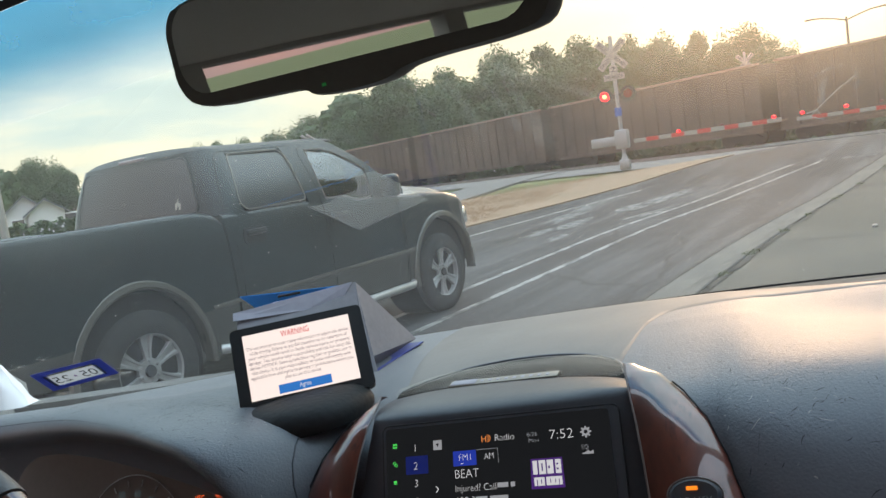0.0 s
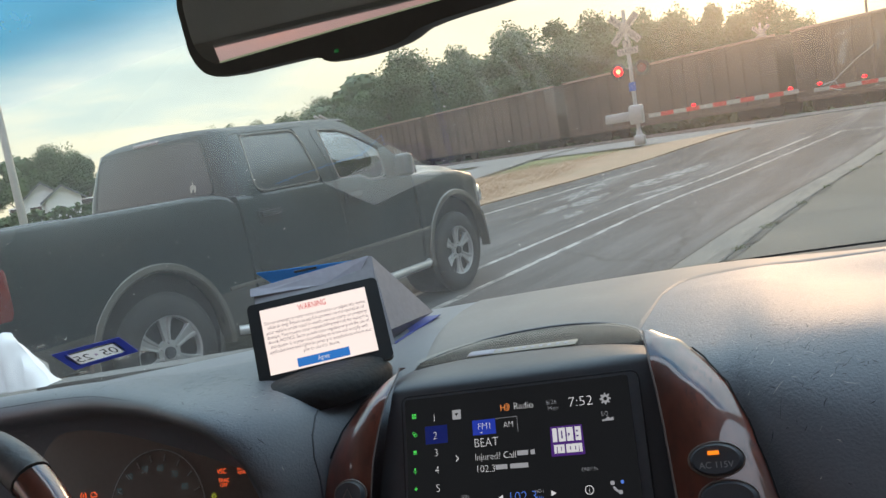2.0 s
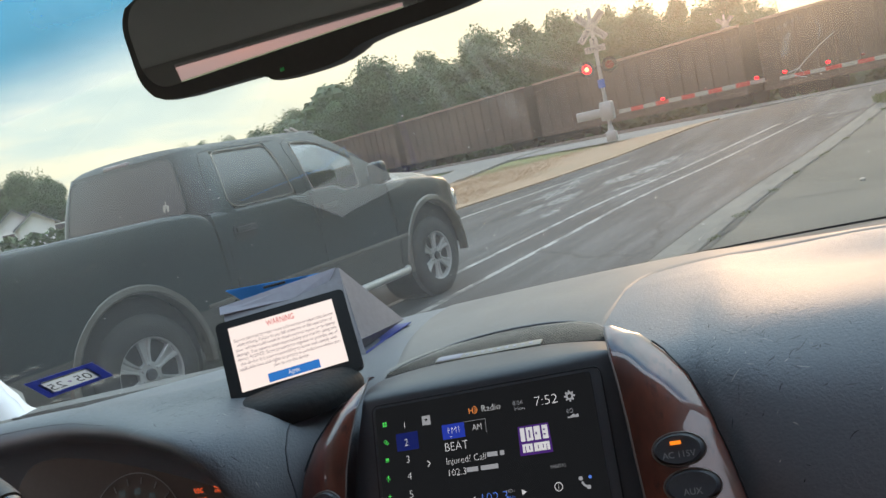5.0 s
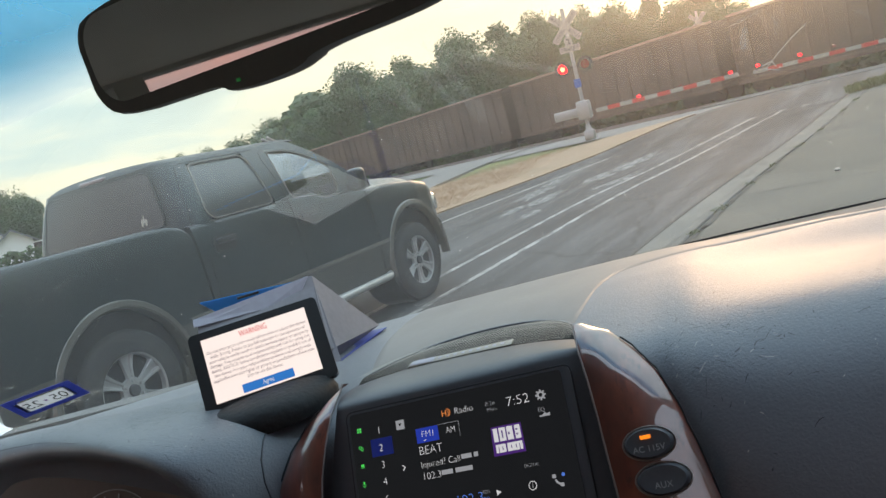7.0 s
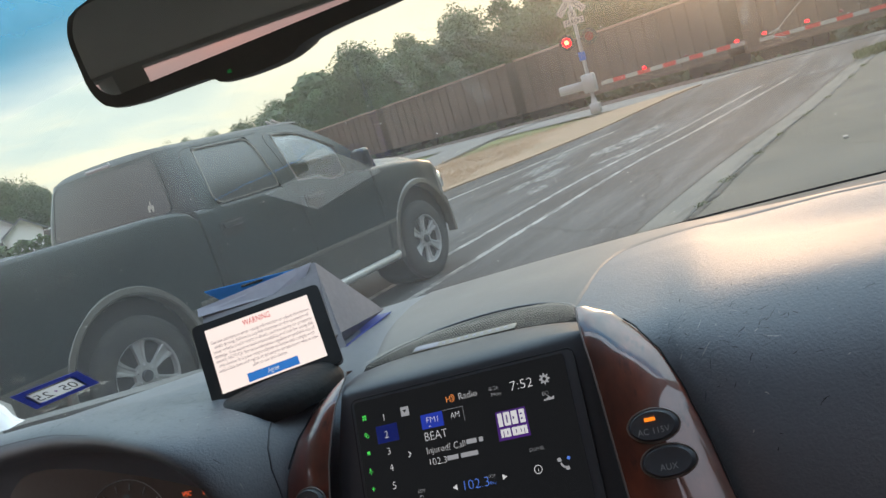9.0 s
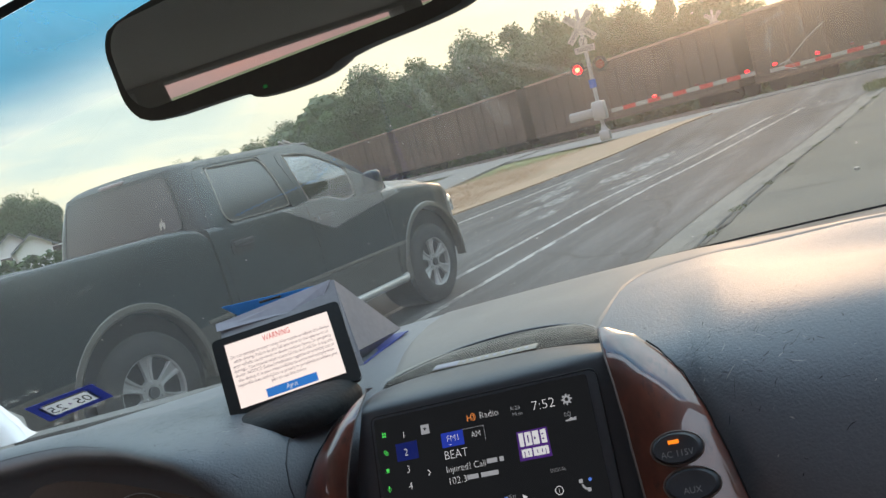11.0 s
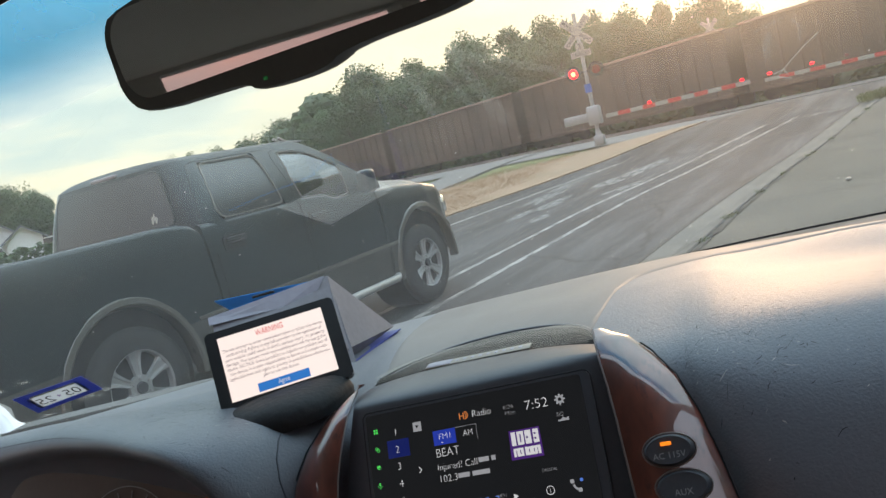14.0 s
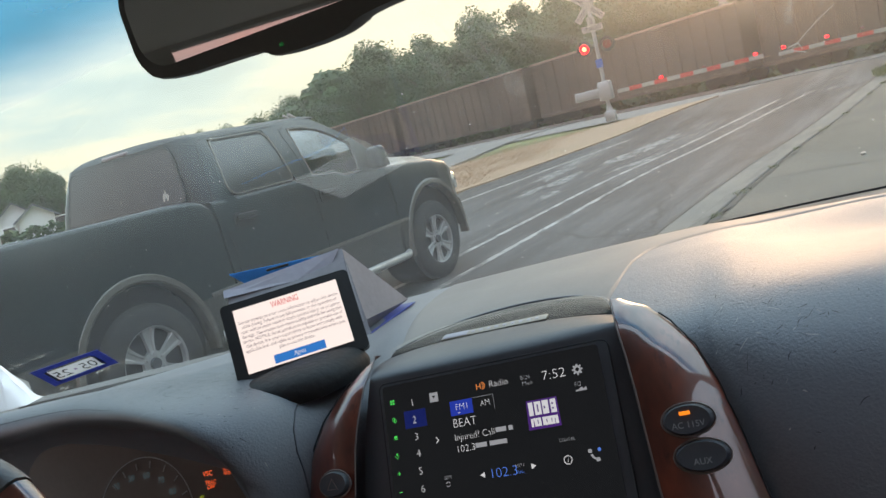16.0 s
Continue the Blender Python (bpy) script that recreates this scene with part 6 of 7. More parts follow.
# burl wood cheeks
WOOD_R = [(0.122, 0.130, 0.0975), (0.1235, 0.150, 0.088), (0.126, 0.167, 0.070), (0.129, 0.182, 0.048), (0.1315, 0.193, 0.018), (0.133, 0.201, -0.018), (0.135, 0.208, -0.058), (0.140, 0.218, -0.110), (0.145, 0.226, -0.16)]
WOOD_L = [(-0.1185, -0.114, 0.094), (-0.1195, -0.140, 0.081), (-0.123, -0.163, 0.065), (-0.129, -0.184, 0.040), (-0.135, -0.199, 0.010), (-0.139, -0.207, -0.028), (-0.144, -0.213, -0.070), (-0.154, -0.217, -0.115), (-0.157, -0.222, -0.16)]


def cheek(table, parent):
    bm = bmesh.new()
    rows = []
    dense = []
    for a, b in zip(table, table[1:]):
        dense += [tuple(p + (q - p) * k / 4 for p, q in zip(a, b)) for k in range(4)]
    dense.append(table[-1])
    for inn, out, v in dense:
        row = []
        for k in range(13):
            t = k / 12
            u = inn + (out - inn) * t
            w = 0.006 + (0.010 - (0.026 if inn > 0 else 0.020) * t ** 1.2 + 0.006 * math.sin(math.pi * t)) * min(1, abs(out - inn) / 0.04) - 0.03 * max(0, t - 0.93)
            p = on_face(u, v, w)
            back = 0.036 * (max(0, v + 0.01) / 0.1075) ** 2.4                    # the top leans back over the console
            row.append(p + Vector((-0.10 * back, back * 0.75, -back * 0.21)))
        rows.append(row)
    loft(bm, rows)
    bmesh.ops.recalc_face_normals(bm, faces=bm.faces)
    ob = part("wood_trim", bm, M_wood, parent, "polished red-brown burl wood panel", smooth=60)
    # thin pale rim along the inner edge
    bm = bmesh.new()
    tube(bm, [rows[i][0] + FACEOUT * 0.001 for i in range(0, len(rows), 2)], 0.0008, 6)
    part("trim_edge", bm, M_corner, ob)
    bm = bmesh.new()
    tube(bm, [rows[i][-1] + Vector((0.0012 * noise.noise(Vector((i * 1.7, 0, 0))), 0, 0.0016 + 0.001 * noise.noise(Vector((i * 2.3, 5, 0))))) for i in range(6, len(rows))], 0.0008, 6)
    part("worn_gap", bm, M_scuff, ob, "dark torn edge beside the wood")
    return ob


wood_r, wood_l = cheek(WOOD_R, dash), cheek(WOOD_L, dash)


def oval_button(u, v, text, parent, lit=False, rx=0.0200, ry=0.0122, lift=0.0165):
    bm = bmesh.new()
    rows = []
    for rr, w in ((1.0, lift - 0.006), (0.98, lift), (0.86, lift + 0.0035), (0.5, lift + 0.003), (0.05, lift + 0.0028)):
        rows.append([on_face(u + rx * rr * math.cos(2 * math.pi * k / 32), v + ry * rr * math.sin(2 * math.pi * k / 32), w) for k in range(32)])
    loft(bm, rows, closed=True, cap=True)
    bmesh.ops.recalc_face_normals(bm, faces=bm.faces)
    b = part("button", bm, M_bezel, parent, "black oval push button", smooth=40)
    bm = bmesh.new()
    ring = [on_face(u + rx * 1.04 * math.cos(2 * math.pi * k / 32), v + ry * 1.06 * math.sin(2 * math.pi * k / 32), lift - 0.001) for k in range(33)]
    tube(bm, ring, 0.0008, 6)
    part("button_ring", bm, M_corner, b)
    if text:
        letters(text, 0.0068, E_dimgrey, b, FACE_M @ pose(u, v - 0.0062, lift + 0.0042, 0, 0, 0), align="CENTER")
    if lit:
        bm = bmesh.new()
        box(bm, (u - 0.001, v + 0.0050, lift + 0.0042), (0.0085, 0.0030, 0.0012), 0.0006, m=FACE_M)
        part("indicator", bm, E_orange, b, "lit amber indicator")
    return b


E_dimgrey = mat("grey_button_print", (0.32, 0.33, 0.35), 0.6, vary=0.1, bump=0.0)
oval_button(0.1672, -0.0103, "AC 115V", wood_r, True)
oval_button(0.1721, -0.0385, "AUX", wood_r, rx=0.0210)
b = oval_button(-0.1578, -0.0178, "", wood_l, rx=0.0160, ry=0.0120, lift=0.0215)
bm = bmesh.new()
tri = [(-0.0055, -0.0045), (0.0055, -0.0045), (0, 0.005)]
pts = [on_face(-0.1578 + x, -0.0178 + y, 0.0258) for x, y in tri]
tube(bm, pts + [pts[0]], 0.0005, 5)
part("hazard_mark", bm, M_corner, b, "faint worn hazard triangle")

# speaker grille: a curved mesh of small holes in front of black cloth
bm = bmesh.new()
rows = []
for i in range(49):
    u = -0.125 + 0.239 * i / 48
    ya, yb = TOPY(u), BACKY(u)
    rows.append([(u, ya, 0.0575), (u, (ya + yb) / 2, 0.0600), (u, yb, 0.0565)])
loft(bm, rows)
part("grille_backing", bm, M_meshback, dash)
gv, gf = [], []
pitch = 0.0028
for j in range(44):
    y = 0.030 + j * pitch * 0.866
    for i in range(92):
        u = -0.125 + i * pitch + (pitch / 2 if j % 2 else 0)
        ya, yb = TOPY(u), BACKY(u)
        if y > yb - 0.0015 or y < ya + 0.001 or u > 0.112:
            continue
        k = (y - ya) / max(0.004, yb - ya)
        z = 0.0592 + 0.0040 * (1 - (2 * k - 1) ** 2)
        b0 = len(gv)
        ro, ri = pitch * 0.577, pitch * 0.43
        for rr in (ro, ri):
            gv += [(u + rr * math.sin(math.pi / 3 * q), y + rr * math.cos(math.pi / 3 * q), z) for q in range(6)]
        gf += [(b0 + q, b0 + (q + 1) % 6, b0 + 6 + (q + 1) % 6, b0 + 6 + q) for q in range(6)]
me = bpy.data.meshes.new("grille_mesh")
me.from_pydata(gv, [], gf)
me.materials.append(M_meshmetal)
ob = new("grille_mesh", me)
ob.parent = dash
tagged(ob, "fine bronze-grey speaker mesh", kind="stuff")
bm = bmesh.new()
tube(bm, [(u, BACKY(u), 0.0585) for u in [-0.126 + 0.240 * i / 40 for i in range(41)]], 0.0013, 8)
part("grille_rim", bm, M_dash, dash)
bm = bmesh.new()
prism(bm, [(0.1125, TOPY(0.1125)), (0.120, TOPY(0.120) - 0.002), (0.119, TOPY(0.119) + 0.026), (0.1130, BACKY(0.113) + 0.004)], 0.055, 0.0612, lambda u, v, d: (u, v, d))
bmesh.ops.recalc_face_normals(bm, faces=bm.faces)
part("grille_corner", bm, M_corner, dash, "brown-grey corner plate", smooth=None)
# maker's plate: plain silver bar with a pale block and small bars
PM = pose(-0.0105, 0.0790, 0.0622, 6, 0, -3.0)
bm = bmesh.new()
box(bm, (0, 0, 0), (0.115, 0.0120, 0.0020), 0.0008, m=PM)
plate = part("maker_plate", bm, M_silver, dash, "slim silver plate with plain bars")
bm = bmesh.new()
box(bm, (-0.042, 0, 0.0011), (0.027, 0.0100, 0.0008), 0.0003, m=PM)
part("plate_block", bm, M_lip, plate)
for k in range(9):
    bm = bmesh.new()
    box(bm, (-0.022 + k * 0.0086, 0, 0.0011), (0.0030, 0.0044, 0.0006), m=PM)
    part("plate_bar", bm, M_lip, plate, smooth=None)
# seam in the vinyl beside the display and a rolled edge along the wood
bm = bmesh.new()
line = []
for x, z in ((-0.213, 0.052), (-0.211, 0.043), (-0.209, 0.030), (-0.206, 0.012), (-0.203, -0.008), (-0.202, -0.03), (-0.202, -0.055), (-0.203, -0.09), (-0.204, -0.14)):
    hit = tree.ray_cast(Vector((x, -0.4, z)), Vector((0, 1, 0)))[0]
    if hit is not None:
        line.append(hit + Vector((0, -0.0004, 0)))
tube(bm, line, 0.0011, 6)
part("vinyl_seam", bm, M_bezel, dash)

# ---- display unit ----
head = thing("display_unit", "black touchscreen radio showing station controls", "car radio", CAR)
bm = bmesh.new()
prism(bm, rounded(0.222, 0.137, 0.006), 0.0, 0.0042, lambda u, v, d: on_face(u + 0.0025, v - 0.0030, d))
bmesh.ops.recalc_face_normals(bm, faces=bm.faces)
part("frame", bm, M_bezel, head, smooth=None)
bm = bmesh.new()
groove = [on_face(u + 0.0025, v - 0.0030, 0.0034) for u, v in rounded(0.2235, 0.1385, 0.0065)]
tube(bm, groove + groove[:1], 0.0008, 6)
part("frame_groove", bm, M_scuff, head, "fine dark gap round the frame")
bm = bmesh.new()
prism(bm, rounded(0.2105, 0.128, 0.003), 0.0046, 0.0052, lambda u, v, d: on_face(u, v - 0.0008, d))
bmesh.ops.recalc_face_normals(bm, faces=bm.faces)
glass = part("screen", bm, M_gloss, head, "dark glossy screen", smooth=None)
SW = 0.0056


def put(text, u, v, size, material, width=0.0, align="LEFT"):
    return letters(text, size * 1.38, material, glass, FACE_M @ pose(u / 1000, v / 1000, SW, 0, 0, 0), align=align, width=width / 1000, name="screen_writing", thin=0.020)


def bar(u0, v0, u1, v1, material, name="screen_bar", w=SW - 0.0001, r=0.0):
    bm = bmesh.new()
    pts = [((u0 + u1) / 2000 + x, (v0 + v1) / 2000 + y) for x, y in (rounded(abs(u1 - u0) / 1000, abs(v1 - v0) / 1000, r / 1000, 3) if r else [(abs(u1 - u0) / 2000, -abs(v1 - v0) / 2000), (abs(u1 - u0) / 2000, abs(v1 - v0) / 2000), (-abs(u1 - u0) / 2000, abs(v1 - v0) / 2000), (-abs(u1 - u0) / 2000, -abs(v1 - v0) / 2000)])]
    bm.faces.new([bm.verts.new(on_face(x, y, w)) for x, y in pts])
    bmesh.ops.recalc_face_normals(bm, faces=bm.faces)
    return part(name, bm, material, glass, smooth=None)


def shape(pts, material, name="screen_icon", w=SW):
    bm = bmesh.new()
    bm.faces.new([bm.verts.new(on_face(x / 1000, y / 1000, w)) for x, y in pts])
    return part(name, bm, material, glass, smooth=None)


def ring(u, v, r, material, t=0.5, seg=20, a0=0, a1=360, name="screen_icon"):
    bm = bmesh.new()
    rows = []
    for k in range(seg + 1):
        a = radians(a0 + (a1 - a0) * k / seg)
        rows.append([on_face((u + q * math.cos(a)) / 1000, (v + q * math.sin(a)) / 1000, SW) for q in (r - t, r)])
    loft(bm, rows)
    return part(name, bm, material, glass, smooth=None)


for k, (n_, v) in enumerate((("1", 44.8), ("2", 29.0), ("3", 13.8), ("4", -1.2), ("5", -16.9), ("6", -32.4))):
    put(n_, -75.3, v - 3.6, 0.0068, E_white, align="CENTER")
bar(-85.6, 37.3, -63.0, 21.3, E_navy, w=SW - 0.0003)
bar(-57.0, 49.5, -48.5, 41.0, E_dim)
shape([(-54.5, 46.6), (-52.7, 43.8), (-51.0, 46.6)], M_gloss, w=SW + 0.0003)
ring(-4.6, 47.2, 3.4, E_hd, 0.7, 20, -90, 90)
ring(-4.6, 47.2, 1.9, E_hd, 0.6, 20, -90, 90)
bar(-9.8, 49.6, -9.0, 44.4, E_hd), bar(-6.2, 49.6, -5.4, 44.4, E_hd), bar(-9.6, 47.5, -5.6, 46.8, E_hd)
put("Radio", 2.3, 44.3, 0.0062, E_white, 17.6)
put("8/26", 32.4, 45.6, 0.0036, E_dim, 9.2)
put("Mon", 33.4, 40.4, 0.0036, E_dim, 9.0)
put("7:52", 52.0, 41.6, 0.0084, E_white, 20.6)
ring(84.5, 45.3, 3.4, E_dim, 1.8, 24)
for k in range(8):
    a = radians(45 * k)
    c_, s_ = math.cos(a), math.sin(a)
    shape([(84.5 + c_ * 3.0 - s_ * 0.9, 45.3 + s_ * 3.0 + c_ * 0.9), (84.5 + c_ * 3.0 + s_ * 0.9, 45.3 + s_ * 3.0 - c_ * 0.9), (84.5 + c_ * 4.8 + s_ * 0.6, 45.3 + s_ * 4.8 - c_ * 0.6), (84.5 + c_ * 4.8 - s_ * 0.6, 45.3 + s_ * 4.8 + c_ * 0.6)], E_dim)
put("EQ", 79.6, 31.4, 0.0038, E_dim, 5.4)
shape([(80.0, 27.2), (89.6, 27.2), (89.6, 30.2), (87.0, 29.0), (85.2, 30.4), (82.4, 28.6), (80.0, 28.4)], E_dim)
bar(-38.0, 38.4, -15.8, 25.4, E_fm)
put("FM1", -33.0, 30.0, 0.0058, E_white, 11.2)
bar(-30.8, 27.6, -28.6, 27.0, E_white, w=SW + 0.0001)
put("AM", -8.4, 29.6, 0.0056, E_white, 8.8)
for q in ((-15.8, 38.4, 5.0, 38.1), (4.7, 38.4, 5.0, 25.4)):
    bar(*q, E_dim)
put("BEAT", -37.7, 15.0, 0.0080, E_white, 22.4)
put("Injured? Call", -37.8, 3.6, 0.0062, E_white, 38.0)
bar(2.4, 9.2, 12.4, 5.2, E_dim), bar(14.6, 9.2, 18.6, 5.2, E_dim)
put("102.3", -37.8, -6.6, 0.0062, E_white, 16.6)
bar(-18.6, -1.2, -7.6, -5.2, E_dim), bar(-5.0, -1.2, 11.6, -5.2, E_dim)
# station badge: plain pale blocks on purple
shape([(34.0, 26.5), (62.0, 26.5), (62.6, 1.8), (33.0, 1.8)], E_purple, w=SW - 0.0003)
for q in ((35.6, 25.0, 39.6, 13.6), (41.0, 25.0, 47.0, 13.6), (48.2, 25.0, 53.8, 13.6), (55.6, 25.0, 60.6, 13.6), (36.0, 11.2, 45.2, 4.2), (46.6, 11.2, 60.6, 4.2)):
    bar(*q, E_white)
for q in ((43.4, 22.6, 44.6, 16.0), (49.4, 20.2, 50.8, 18.0), (56.6, 22.0, 58.4, 20.6), (56.6, 18.0, 58.4, 16.6), (38.4, 9.4, 39.2, 4.2), (42.0, 9.4, 42.8, 6.0), (50.0, 9.2, 50.8, 6.2), (54.4, 9.2, 55.2, 6.2), (57.6, 9.2, 58.2, 4.2)):
    bar(*q, E_purple, w=SW + 0.0002)
put("DIGITAL", 58.1, -11.6, 0.0030, E_dim, 13.6)
shape([(-13.8, -26.4), (-18.2, -28.8), (-13.8, -31.2)], E_white)
shape([(29.8, -25.2), (34.2, -27.6), (29.8, -30.0)], E_white)
put("102.3", -9.8, -32.6, 0.0085, E_freq, 23.6)
put("HD1", 15.0, -26.8, 0.0032, E_dim, 7.6)
put("MHz", 15.0, -32.2, 0.0032, E_freq, 7.6)
ring(62.7, -26.8, 3.7, E_white, 0.6, 24)
put("i", 62.7, -29.0, 0.0050, E_white, align="CENTER")
ring(88.4, -24.2, 6.0, E_dim, 1.8, 12, 190, 262)
bar(80.8, -20.8, 84.2, -24.0, E_dim, r=0.8), bar(86.6, -28.2, 90.0, -31.4, E_dim, r=0.8)
ring(90.6, -22.0, 1.5, E_freq, 1.5, 14)
put("BSM", -53.0, -28.0, 0.0034, E_dim, 6.8)
ring(-49.8, -32.4, 2.3, E_dim, 0.6, 12, 20, 160), ring(-49.8, -32.4, 2.3, E_dim, 0.6, 12, 200, 340)
shape([(-55.6, 9.8), (-53.0, 7.0), (-55.6, 4.2), (-56.2, 4.7), (-54.0, 7.0), (-56.2, 9.3)], E_white)
for x, y in ((-97.3, 48.8), (-94.9, 48.8), (-97.3, 46.4), (-94.9, 46.4)):
    bar(x - 0.9, y + 0.9, x + 0.9, y - 0.9, E_green)
ring(-97.0, 32.0, 1.6, E_green, 0.5, 12), ring(-95.4, 30.4, 1.6, E_green, 0.5, 12)
bar(-98.4, 16.8, -95.2, 14.6, E_green), bar(-98.8, 14.0, -94.8, 13.5, E_green)
bar(-98.2, 1.4, -96.8, -1.4, E_green, r=0.6), ring(-97.5, -1.0, 2.0, E_green, 0.4, 10, 180, 360), bar(-97.7, -2.8, -97.3, -4.2, E_green)
bar(-99.2, -16.7, -95.8, -17.3, E_green), bar(-97.8, -15.2, -97.2, -18.8, E_green)
bar(-99.6, -33.2, -96.4, -33.8, E_green)

# ---- navigator on its weighted mount ----
GX, GU, GN, GC = Vector((0.871, 0.49, -0.034)), Vector((-0.18, 0.382, 0.906)), Vector((0.457, -0.783, 0.421)), Vector((-0.237, 0.088, 0.111))
GPS_M = Matrix(((GX.x, GU.x, GN.x, GC.x), (GX.y, GU.y, GN.y, GC.y), (GX.z, GU.z, GN.z, GC.z), (0, 0, 0, 1)))
nav = thing("navigator", "black satellite navigator showing a white warning page on the dashboard", "navigator", CAR)
bm = bmesh.new()
prism(bm, rounded(0.146, 0.094, 0.006), -0.014, 0.0, lambda u, v, d: GPS_M @ Vector((u + 0.0008, v - 0.001, d)))
bmesh.ops.recalc_face_normals(bm, faces=bm.faces)
body = part("body", bm, M_blackplastic, nav, "black plastic case", smooth=30)
bm = bmesh.new()
bm.faces.new([bm.verts.new(GPS_M @ Vector((x, y, 0.0006))) for x, y in ((-0.059, -0.0365), (0.059, -0.0365), (0.059, 0.0372), (-0.059, 0.0372))])
lcd = part("screen", bm, E_screen, nav, "bright white warning page", smooth=None)
letters("WARNING", 0.0098, E_red, lcd, GPS_M @ pose(-0.0015, 0.0275, 0.0010), align="CENTER", width=0.031, name="screen_writing")
NOTE = ["Do not attempt to enter route information or adjust this device", "while driving. Failure to pay full attention to the operation of", "your vehicle could result in death, serious injury, or property",
        "damage. You assume total responsibility and risk for using this", "device. NOTICE: Some jurisdictions regulate or prohibit use of", "this device. It is your responsibility to know and comply with",
        "applicable laws and rights to privacy in jurisdictions where you", "plan to use this device."]
for k, s_ in enumerate(NOTE):
    letters(s_, 0.0056, E_text, lcd, GPS_M @ pose(0, 0.0192 - 0.00545 * k, 0.0010), align="CENTER", width=0.0395 if k == 7 else 0.1115 - (0.004 if k in (1, 5) else 0), name="screen_writing", thin=0.006)
bm = bmesh.new()
bm.faces.new([bm.verts.new(GPS_M @ Vector((x, y, 0.0010))) for x, y in ((-0.0285, -0.0345), (0.0285, -0.0345), (0.0285, -0.0248), (-0.0285, -0.0248))])
ag = part("agree_button", bm, E_blue, lcd, "blue on-screen button", smooth=None)
letters("Agree", 0.0078, E_white, ag, GPS_M @ pose(0, -0.0318, 0.0016), align="CENTER", width=0.0125, name="screen_writing")
bm = bmesh.new()
box(bm, (0.005, -0.0425, 0.0004), (0.016, 0.0026, 0.0006), m=GPS_M)
part("maker_mark", bm, M_bezel, body, smooth=None)
bm = bmesh.new()
rows = []
for rr, z in ((1.0, 0.050), (1.02, 0.058), (0.98, 0.066), (0.90, 0.072), (0.76, 0.0765), (0.55, 0.079), (0.3, 0.0805), (0.05, 0.081)):
    rows.append([(-0.236 + (0.070 * rr) * math.copysign(abs(math.cos(2 * math.pi * k / 40)) ** 0.7, math.cos(2 * math.pi * k / 40)), 0.064 + 0.056 * rr * math.copysign(abs(math.sin(2 * math.pi * k / 40)) ** 0.8, math.sin(2 * math.pi * k / 40)) + 0.014 * math.cos(2 * math.pi * k / 40), z - 0.004) for k in range(40)])
loft(bm, rows, closed=True, cap=True)
bmesh.ops.recalc_face_normals(bm, faces=bm.faces)
part("mount_base", bm, M_bag, nav, "black beanbag mount", smooth=50)
bm = bmesh.new()
tube(bm, [(-0.226, 0.085, 0.070), GC + GN * -0.02 + GU * -0.02], 0.011, 12)
cyl(bm, GC + GN * -0.026, GC + GN * -0.012, 0.02, seg=20)
part("mount_arm", bm, M_blackplastic, nav)
# ---- folded envelope and blue card ----
env = thing("envelope", "folded lilac-grey paper envelope standing on the dashboard", "envelope", CAR)


def leaf_(name, pts, material, parent, label="", thick=0.0012):
    bm = bmesh.new()
    P = [Vector(p) for p in pts]
    nn = (P[1] - P[0]).cross(P[2] - P[0]).normalized() * thick / 2
    a, b = [bm.verts.new(p + nn) for p in P], [bm.verts.new(p - nn) for p in P]
    bm.faces.new(a), bm.faces.new(b[::-1])
    for i in range(len(P)):
        bm.faces.new((a[i], b[i], b[(i + 1) % len(P)], a[(i + 1) % len(P)]))
    bmesh.ops.recalc_face_normals(bm, faces=bm.faces)
    return part(name, bm, material, parent, label, smooth=None)


leaf_("front_sheet", [(-0.390, 0.200, 0.155), (-0.246, 0.262, 0.160), (-0.205, 0.190, 0.058), (-0.360, 0.120, 0.062)], M_greypaper, env)
leaf_("side_flap", [(-0.246, 0.262, 0.160), (-0.209, 0.322, 0.062), (-0.225, 0.215, 0.058), (-0.215, 0.190, 0.075)], M_greypaper, env)
leaf_("folded_lip", [(-0.392, 0.194, 0.157), (-0.247, 0.256, 0.162), (-0.262, 0.240, 0.140), (-0.300, 0.222, 0.141), (-0.389, 0.187, 0.148)], M_lip, env, "pale folded lip")
# hidden back, made far whiter than the front so its mirror image shows
leaf_("back_sheet", [(-0.392, 0.284, 0.150), (-0.258, 0.286, 0.154), (-0.224, 0.338, 0.062), (-0.340, 0.346, 0.060)], M_cardback, env, "pale unseen back, whitened for its reflection in the windscreen")
leaf_("base_sheet", [(-0.205, 0.190, 0.0585), (-0.203, 0.330, 0.0545), (-0.340, 0.33, 0.056), (-0.360, 0.120, 0.060)], M_navy, env, "navy underside")
card = thing("blue_card", "bright blue card leaning behind the envelope", "card", CAR)
leaf_("card_sheet", [(-0.436, 0.275, 0.167), (-0.300, 0.285, 0.157), (-0.262, 0.27, 0.158), (-0.30, 0.33, 0.060), (-0.415, 0.33, 0.060), (-0.425, 0.285, 0.150)], M_bluecard, card)
# unseen dark leaf added to keep the card's blue out of the glass reflection
leaf_("card_mask", [(-0.434, 0.2775, 0.166), (-0.300, 0.2875, 0.156), (-0.264, 0.2725, 0.157), (-0.302, 0.3325, 0.060), (-0.413, 0.3325, 0.060), (-0.424, 0.2875, 0.150)], M_cardgrey, card, "unseen dark leaf that dims the card's reflection", 0.0008)
bm = bmesh.new()
box(bm, (-0.355, 0.272, 0.1585), (0.036, 0.002, 0.0032), 0.0008)
part("card_slot", bm, M_blackplastic, card, "dark hanging slot")

